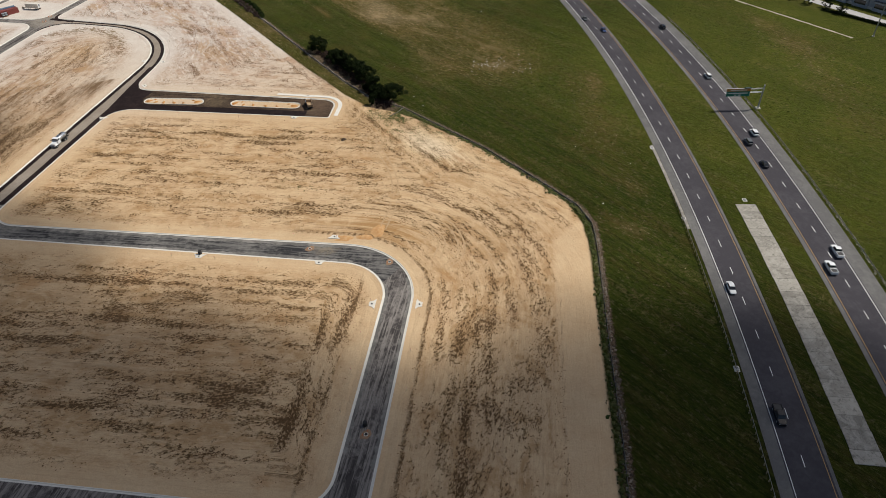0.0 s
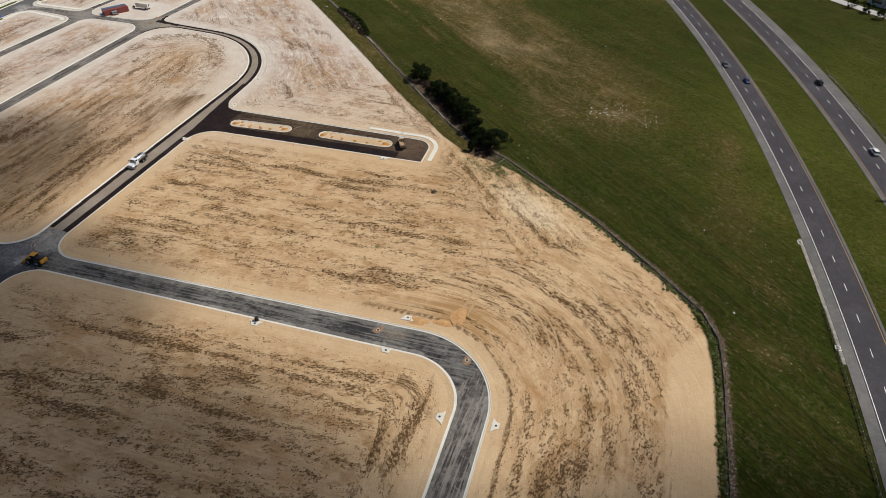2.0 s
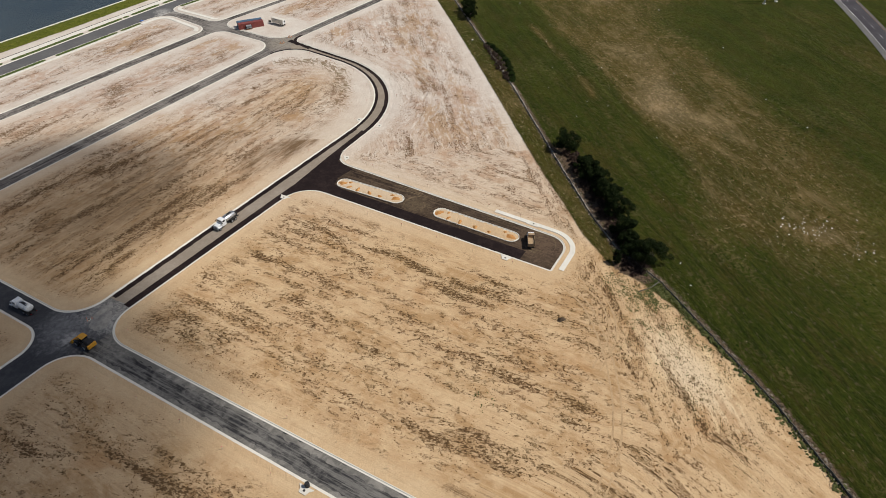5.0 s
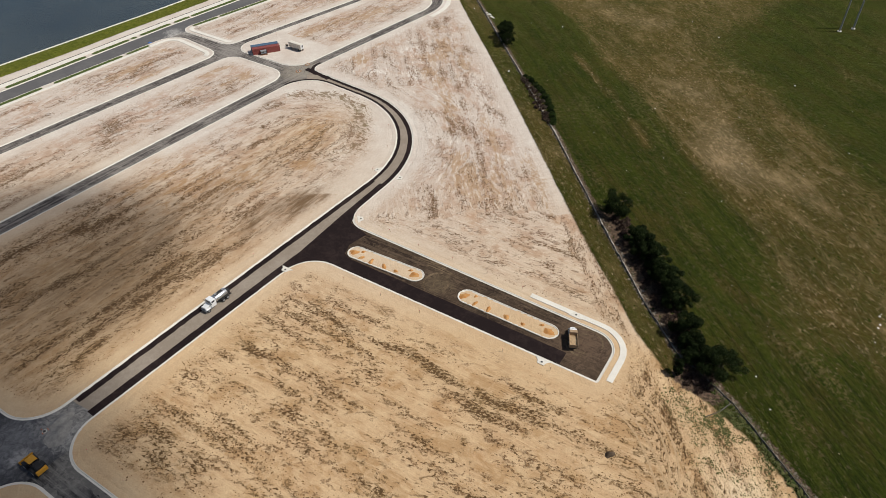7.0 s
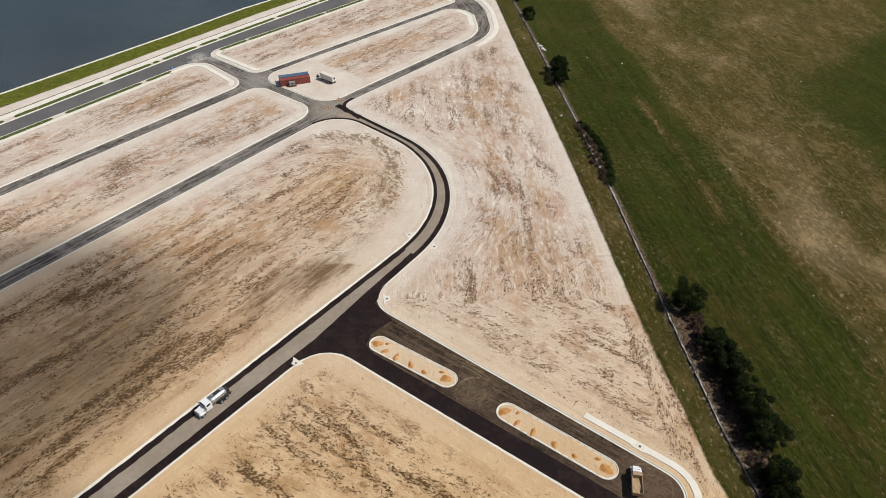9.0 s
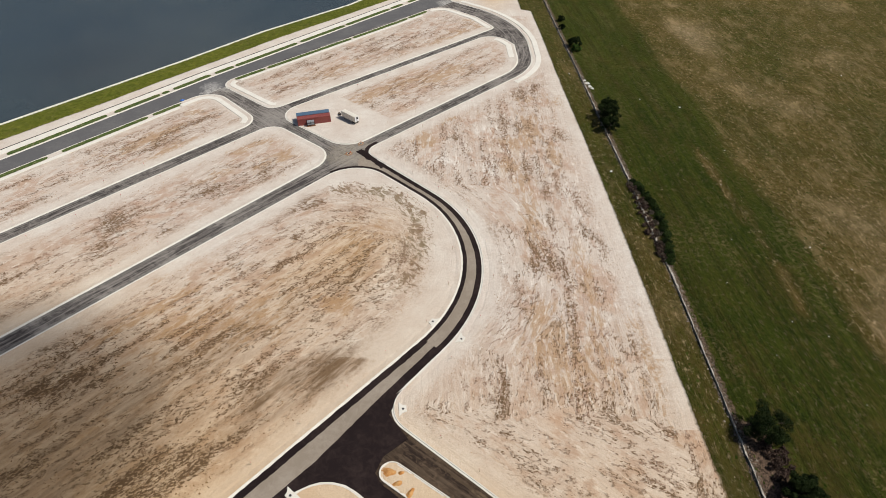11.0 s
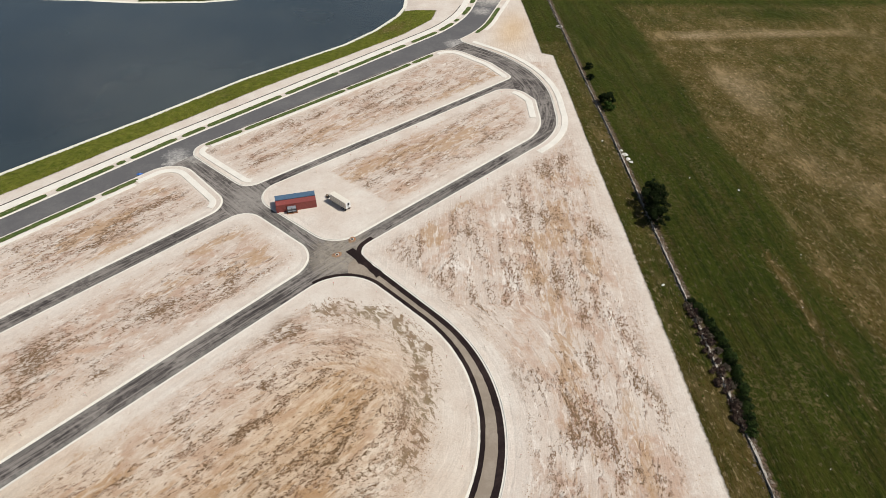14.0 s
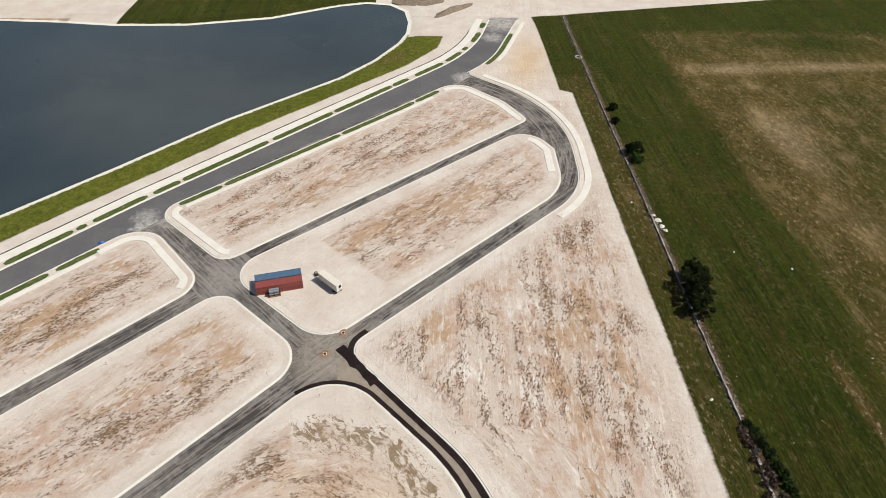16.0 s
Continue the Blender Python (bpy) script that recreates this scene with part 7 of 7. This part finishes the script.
for pick, mat_, label in ((south_part, clod_material("brown clods and dead weeds", (0.11, 0.062, 0.028), (0.26, 0.155, 0.072)), "dark brown clods and dead weeds in rows on sand"),
                          (~south_part, clod_material("tan clods and dead weeds", (0.24, 0.15, 0.085), (0.44, 0.3, 0.19), (0.27, 0.19, 0.1)), "tan clods and dry weeds on pale sand")):
    clods("ground_clods", cand[pick], s_[pick], h_[pick], mat_, label, "clods", 78, z[at_][pick] - 0.02)

cand = np.c_[rng.uniform(56, 260, 160000), rng.uniform(-300, 330, 160000)]
at_ = nearest(cand)
r_hub = np.hypot(cand[:, 0] - HUB.x, cand[:, 1] - HUB.y)
ok = (grass[at_] > 0.6) & ~((r_hub > 1017) & (r_hub < 1034)) & ~((r_hub > 1036) & (r_hub < 1067)) & (cand[:, 1] < 320)
cand, at_ = cand[ok], at_[ok]
tuft = lattice(cand[:, 0] * 0.3, cand[:, 1] * 0.12, 11) * 0.5 + lattice(cand[:, 0] * 0.04, cand[:, 1] * 0.02, 12) * 0.5
keep = rng.random(len(cand)) < np.clip((tuft - 0.38) * 3, 0, 1) * 0.6
cand, at_ = cand[keep], at_[keep]
pale_ = rng.random(len(cand)) < 0.05 + 0.9 * np.clip(dry[at_], 0, 1)
s_ = 0.14 + 0.3 * rng.random(len(cand)) ** 2
h_ = 0.04 + 0.11 * rng.random(len(cand))
clods("grass_tufts", cand[~pale_], s_[~pale_], h_[~pale_], clod_material("grass tufts", (0.015, 0.025, 0.004), (0.046, 0.057, 0.012)), "coarse green grass tufts in the meadow", "grass", 79, z[at_][~pale_] - 0.02, 1.4)
clods("straw_tufts", cand[pale_], s_[pale_] * 0.5, h_[pale_] * 0.7, clod_material("straw tufts", (0.1, 0.073, 0.032), (0.36, 0.29, 0.19)), "pale straw tufts in the meadow", "grass", 80, z[at_][pale_] - 0.02, 1.4)
# green weeds near the fence corner and in the sand
gp = np.concatenate([np.c_[rng.normal(cx_, sx_, n_), rng.normal(cy_, sy_, n_)] for cx_, cy_, sx_, sy_, n_ in ((62.5, -82, 1.8, 4.0, 500), (62, -94, 1.8, 5.0, 420), (67, -88, 2.4, 3.0, 500), (56, -104, 2.0, 3.0, 90), (18, -112, 1.6, 1.2, 90), (67, -104, 3, 7, 260), (70, -86.5, 3.0, 2.4, 900), (75, -97, 1.4, 7, 500))])
gp = gp[lattice(gp[:, 0] * 0.55, gp[:, 1] * 0.55, 17) > 0.42]
gp = np.concatenate([gp, gp + rng.normal(size=gp.shape) * 0.35])
clods("green_weeds", gp, 0.06 + 0.17 * rng.random(len(gp)) ** 1.8, 0.06 + 0.2 * rng.random(len(gp)), clod_material("fresh weeds", (0.04, 0.052, 0.017), (0.13, 0.135, 0.052)), "scattered fresh green weeds on sand", "weeds", 81, np.full(len(gp), 0.04))

fp = spread(fringe_line, 2600, -4.5, 4.5, 90)
clods("scrub_fringe", fp, 0.06 + 0.14 * rng.random(len(fp)) ** 1.5, 0.03 + 0.12 * rng.random(len(fp)), clod_material("olive scrub", (0.17, 0.112, 0.068), (0.3, 0.21, 0.13)), "olive-brown scrub fringe on pale sand", "scrub", 91, np.full(len(fp), 0.05))

wp = np.c_[rng.normal(69, 5.5, 2600), rng.normal(-112, 17, 2600)]
wp = wp[site[nearest(wp)] & (grass[nearest(wp)] < -0.8)]
clods("dry_weeds", wp, 0.07 + 0.15 * rng.random(len(wp)) ** 2, 0.05 + 0.15 * rng.random(len(wp)), clod_material("olive dry weeds", (0.09, 0.072, 0.032), (0.22, 0.17, 0.085)), "small olive-brown dry weeds on pale sand", "weeds", 93, np.full(len(wp), 0.05))

gp = np.array([tuple(ring(1066.7 + rng.normal() * 0.35, rng.uniform(-41.5, -26.5)))[:2] for _ in range(900)])
clods("guardrail_rubble", gp, 0.1 + 0.3 * rng.random(len(gp)) ** 2, 0.05 + 0.15 * rng.random(len(gp)), clod_material("pale guardrail rubble", (0.1, 0.09, 0.07), (0.34, 0.32, 0.28)), "pale broken rubble under the guardrail", "rubble", 95, np.full(len(gp), 0.1))

# ---------------------------------------------------------------- mounds
def mound(name, x, y, rx, ry, h, turn, material, label, seed, category="mound", z0=0.06):
    rng = np.random.default_rng(seed)
    n, k = 9, 20
    verts = [(0, 0, h)]
    ph = rng.random(4) * 6
    for i in range(1, n + 1):
        f = i / n
        for j in range(k):
            a = 2 * math.pi * j / k
            w = 1 + 0.14 * math.sin(2 * a + ph[0]) + 0.1 * math.sin(3 * a + ph[1]) + 0.05 * math.sin(7 * a + ph[2])
            zz = h * (math.cos(math.pi * f) + 1) / 2 + (rng.uniform(-0.05, 0.05) * h if i < n else -0.03)
            verts.append((rx * f * w * math.cos(a), ry * f * w * math.sin(a), zz))
    faces = [(0, 1 + j, 1 + (j + 1) % k) for j in range(k)]
    for i in range(n - 1):
        faces += [(1 + i * k + j, 1 + (i + 1) * k + j, 1 + (i + 1) * k + (j + 1) % k, 1 + i * k + (j + 1) % k) for j in range(k)]
    ob = new(name, mesh_of(name, verts, faces, material, smooth=True))
    ob.matrix_basis = pose(x, y, z0, rz=turn)
    return tagged(ob, label, category)


def soil(name, a, b):
    m = Mat(name, 0.95, spec=0.1)
    p = m.pos()
    m.color(m.mix(m.ramp(m.noise(p, 0.9, 5, 0.7), 0.35, 0.65), a, b))
    m.bump(m.noise(p, 3.0, 5, 0.7), 0.8, 0.15)
    return m.m


ORANGE, GRAVEL, BROWN = soil("orange clay", (0.4, 0.165, 0.045), (0.52, 0.3, 0.12)), soil("grey gravel", (0.2, 0.19, 0.175), (0.3, 0.285, 0.26)), soil("brown spoil", (0.16, 0.125, 0.09), (0.26, 0.21, 0.16))
mound("gravel_mound", -73.0, -66.6, 3.4, 1.5, 0.7, 50, GRAVEL, "low grey gravel mound on the street", 1, "gravel", 0.01)
mound("gravel_mound", -72.4, -70.4, 3.6, 3.0, 0.45, 75, GRAVEL, "low grey gravel mound on the street", 2, "gravel", 0.01)
for n, isl in enumerate(((-7.3, -18.3, 8.2, -30.0), (21.0, -40.2, 39.0, -55.2))):
    x1, y1, x2, y2 = isl
    for k, (f, o, sz) in enumerate(((-0.03, -0.2, 1.7), (0.13, -1.1, 1.0), (0.3, -1.2, 1.1), (0.52, -1.15, 1.1), (0.72, -1.2, 0.8), (1.0, -0.1, 1.8), (0.9, 1.0, 0.8), (0.08, 1.1, 0.7))):
        d = Vector((x2 - x1, y2 - y1)).normalized()
        mound("clay_mound", x1 + (x2 - x1) * f - d.y * o * 1.0, y1 + (y2 - y1) * f + d.x * o * 1.0, sz, sz * 0.6, 0.35, 30 * k, ORANGE, "small orange clay mound in the planting island", 10 * n + k, z0=0.08)
CLAY = soil("spread clay", (0.45, 0.235, 0.095), (0.53, 0.335, 0.165))
DARK_EARTH = soil("dark earth", (0.05, 0.036, 0.025), (0.11, 0.08, 0.055))
mound("graded_clay", 16.2, -143.4, 3.6, 1.5, 0.25, -38, CLAY, "spread orange clay beside the kerb", 31)
mound("graded_clay", 21.6, -146.6, 2.8, 1.6, 0.22, -45, CLAY, "spread orange clay beside the kerb", 32)
mound("graded_clay", 26.5, -146.0, 2.4, 3.4, 0.2, -50, CLAY, "spread orange clay beside the kerb", 37)
mound("spoil_heap", 2.5, 317.5, 13.0, 3.4, 1.8, 48, BROWN, "long grey-brown spoil heap near the lake", 33)
mound("spoil_heap", -12.0, 333.0, 15.0, 10.0, 2.6, 10, BROWN, "long grey-brown spoil heap near the lake", 34)
mound("earth_clod", 42.9, -90.8, 1.2, 0.95, 0.8, 20, DARK_EARTH, "dark earth lump on the sand", 35)
mound("earth_clod", 83.0, -148.0, 0.7, 0.6, 0.5, 0, DARK_EARTH, "dark earth lump on the sand", 36)
mound("blue_tarp", -96.5, 143.2, 0.9, 0.6, 0.4, 30, plain("blue plastic sheet", (0.03, 0.12, 0.4), 0.5), "small crumpled blue tarp on the verge", 38, "tarp", 0.18)
LIME = soil("white lime rubble", (0.55, 0.53, 0.47), (0.72, 0.7, 0.64))
for n, (x, y, r) in enumerate(((62.4, 155.5, 1.2), (62.9, 152.6, 1.0), (61.7, 158.0, 0.7), (63.5, 150.8, 0.8), (59.0, 91.2, 0.5), (56.4, 164.2, 0.4))):
    mound("rubble_heap", x, y, r, r * 0.7, 0.35, 50 * n, LIME, "heap of white broken rubble beside the fence", 40 + n)

# ---------------------------------------------------------------- inlets, covers and markers along the streets
def kerb_inlet(x, y, turn, hole=True):
    t = thing("kerb_inlet", "white concrete kerb inlet with a round cover", "inlet", pose(x, y, 0.1, rz=turn), "kerb inlets")
    bm = loft([[(-1.9, -0.5, z_), (1.9, -0.5, z_), (1.1, 0.3, z_), (0.8, 1.2, z_), (-0.8, 1.2, z_), (-1.1, 0.3, z_)] for z_ in (0.0, 0.12)])
    part("slab", bm, KERB_MAT, t)
    part("cover", tube(0.27, 0.03, 0, 0.45, 0.12, n=18), DARK if hole else STEEL, t, "round iron cover")
    part("cover_ring", loft([[(0.46 * k_ * math.cos(a_), 0.45 + 0.46 * k_ * math.sin(a_), zz_) for a_ in (2 * math.pi * i / 18 for i in range(18))] for k_, zz_ in ((1.0, 0.12), (1.0, 0.14), (0.62, 0.14))], caps=False), KERB_MAT, t)
    return t


for x, y, turn in ((19.4, -180.0, -130), (9.7, -173.4, 50), (13.9, -141.6, -39), (5.4, -149.3, 141), (35.2, -64.3, 141), (-26.6, -22.8, 140), (-6.0, -2.8, -85), (-22.2, -127.2, 141), (-82.0, -177.0, 140),
                   (1.2, 23.4, 58), (7.4, 17.9, -116), (47.0, -51.0, -41)):
    kerb_inlet(x, y, turn)


def manhole(x, y, turn, patch=True):
    t = thing("manhole", "raised manhole cover in disturbed reddish soil", "manhole", pose(x, y, 0.028, rz=turn), "manholes")
    if patch:
        part("collar", loft([[(1.5 * k_ * (1 + 0.15 * math.sin(3 * a_)) * math.cos(a_), 1.2 * k_ * (1 + 0.1 * math.cos(2 * a_)) * math.sin(a_), zz_) for a_ in (2 * math.pi * i / 22 for i in range(22))] for k_, zz_ in ((1.0, -0.02), (0.7, 0.05), (0.3, 0.06))]), soil_mark, t, "patch of reddish soil")
    part("frame", tube(0.5, 0.1, 0, 0, 0.02, n=20), KERB_MAT, t)
    part("cover", tube(0.36, 0.04, 0, 0, 0.12, n=20), DARK, t, "dark iron cover")
    for k in range(3):
        a = 2.1 * k + 0.4
        b = part("barricade_leg", box(0.09, 0.09, 0.6, 0.8 * math.cos(a), 0.7 * math.sin(a), 0.0, 0.01), BARRIER, t, "orange marker post")
    return t


soil_mark, BARRIER = soil("reddish soil", (0.22, 0.15, 0.1), (0.32, 0.2, 0.12)), plain("orange plastic", (0.6, 0.12, 0.02), 0.5)
for x, y, turn in ((5.7, -142.3, 0), (22.0, -160.6, 50), (-11.6, -208.4, 20), (-28.1, 103.3, 30), (-24.6, 110.0, 80), (-75.6, -69.4, 0)):
    manhole(x, y, turn, x > -70)

bar = thing("utility_drum", "black plastic drum standing behind the kerb", "drum", pose(-21.8, -126.7, 0.18))
part("drum", tube(0.5, 1.1, n=18, r2=0.44), DARK, bar)
for z_ in (0.3, 0.75):
    part("hoop", tube(0.52, 0.08, 0, 0, z_, n=18), RUBBER, bar)
part("lid", tube(0.46, 0.06, 0, 0, 1.1, n=18), RUBBER, bar)
copy_thing(bar, pose(-10.6, -206.2, 0.1))

LATH = plain("pale survey lath", (0.55, 0.46, 0.32), 0.85)
RIBBON = plain("pink flagging tape", (0.6, 0.12, 0.16), 0.6)
stake = None
rng = random.Random(12)
for block, a, b, gap in (("middle", (-33, 93), (-70, -58), 13), ("east", (-15, 110), (-5, 3), 12), ("east", (-3, -12), (44, -51), 11), ("east", (40, -67), (-15, -24), 12), ("east", (-70, -74), (20, -150), 13),
                         ("south", (-70, -86), (10, -155), 13), ("south", (14, -171), (-18, -210), 12), ("east", (24, -168), (-10, -213), 12), ("strip_a", (-120, 58), (-62, 119), 14), ("strip_a", (-36, 98), (-105, 20), 14),
                         ("strip_b", (-72, 118), (-125, 62), 14), ("loop_b", (-44, 145), (26, 204), 14), ("loop_b", (26, 160), (-24, 112), 13), ("east", (36, 160), (-16, 112), 13), ("loop_a", (20, 206), (-48, 146), 14)):
    run, s = along(block, a, b)
    for i in range(3, len(run) - 3, gap):
        c, ns = normals(run[i - 1:i + 2])
        o = rng.uniform(2.2, 3.4)
        m = pose(c[1].x - ns[1].x * s * o, c[1].y - ns[1].y * s * o, 0.02, rng.uniform(-9, 9), rng.uniform(-9, 9), rng.uniform(0, 180))
        if stake is None:
            stake = thing("survey_stake", "thin wooden survey stake with flagging tape", "stake", m, "survey stakes")
            part("lath", box(0.09, 0.05, 1.25, bevel=0.004), LATH, stake)
            part("flag", box(0.16, 0.06, 0.22, 0, 0, 1.0), RIBBON, stake, "pink tape")
        else:
            copy_thing(stake, m)

# wheel tracks pressed into the sand
TRACK = soil("tracked sand", (0.4, 0.27, 0.15), (0.5, 0.35, 0.2))


def curve(points, step=1.0):
    """A smooth line through the points."""
    p = [Vector(q) for q in points]
    p = [2 * p[0] - p[1]] + p + [2 * p[-1] - p[-2]]
    out = []
    for a, b, c, d in zip(p[:-3], p[1:-2], p[2:-1], p[3:]):
        n = max(2, int((c - b).length / step))
        for i in range(n):
            t = i / n
            out.append(0.5 * (2 * b + (c - a) * t + (2 * a - 5 * b + 4 * c - d) * t * t + (3 * b - a - 3 * c + d) * t ** 3))
    return out + [p[-2]]


for n, pts_ in enumerate((((47, -76), (51, -88), (50, -106), (45, -124), (37, -137), (28, -146)), ((52, -77), (56, -86), (54, -98), (46, -108)),
                          ((34, -140), (42, -146), (46, -156), (42, -168), (33, -172)), ((30, -143), (38, -150), (40, -160), (34, -167)))):
    run = curve(pts_)
    for s in (-0.95, 0.95):
        me = ribbon("tyre_track", run, s - 0.22, s + 0.22, 0.112 + 0.004 * n + 0.002 * s, TRACK, 0.0, 0.08, n)
        tagged(new("tyre_track", me), "wheel track pressed into soft sand", "track", kind="structure")
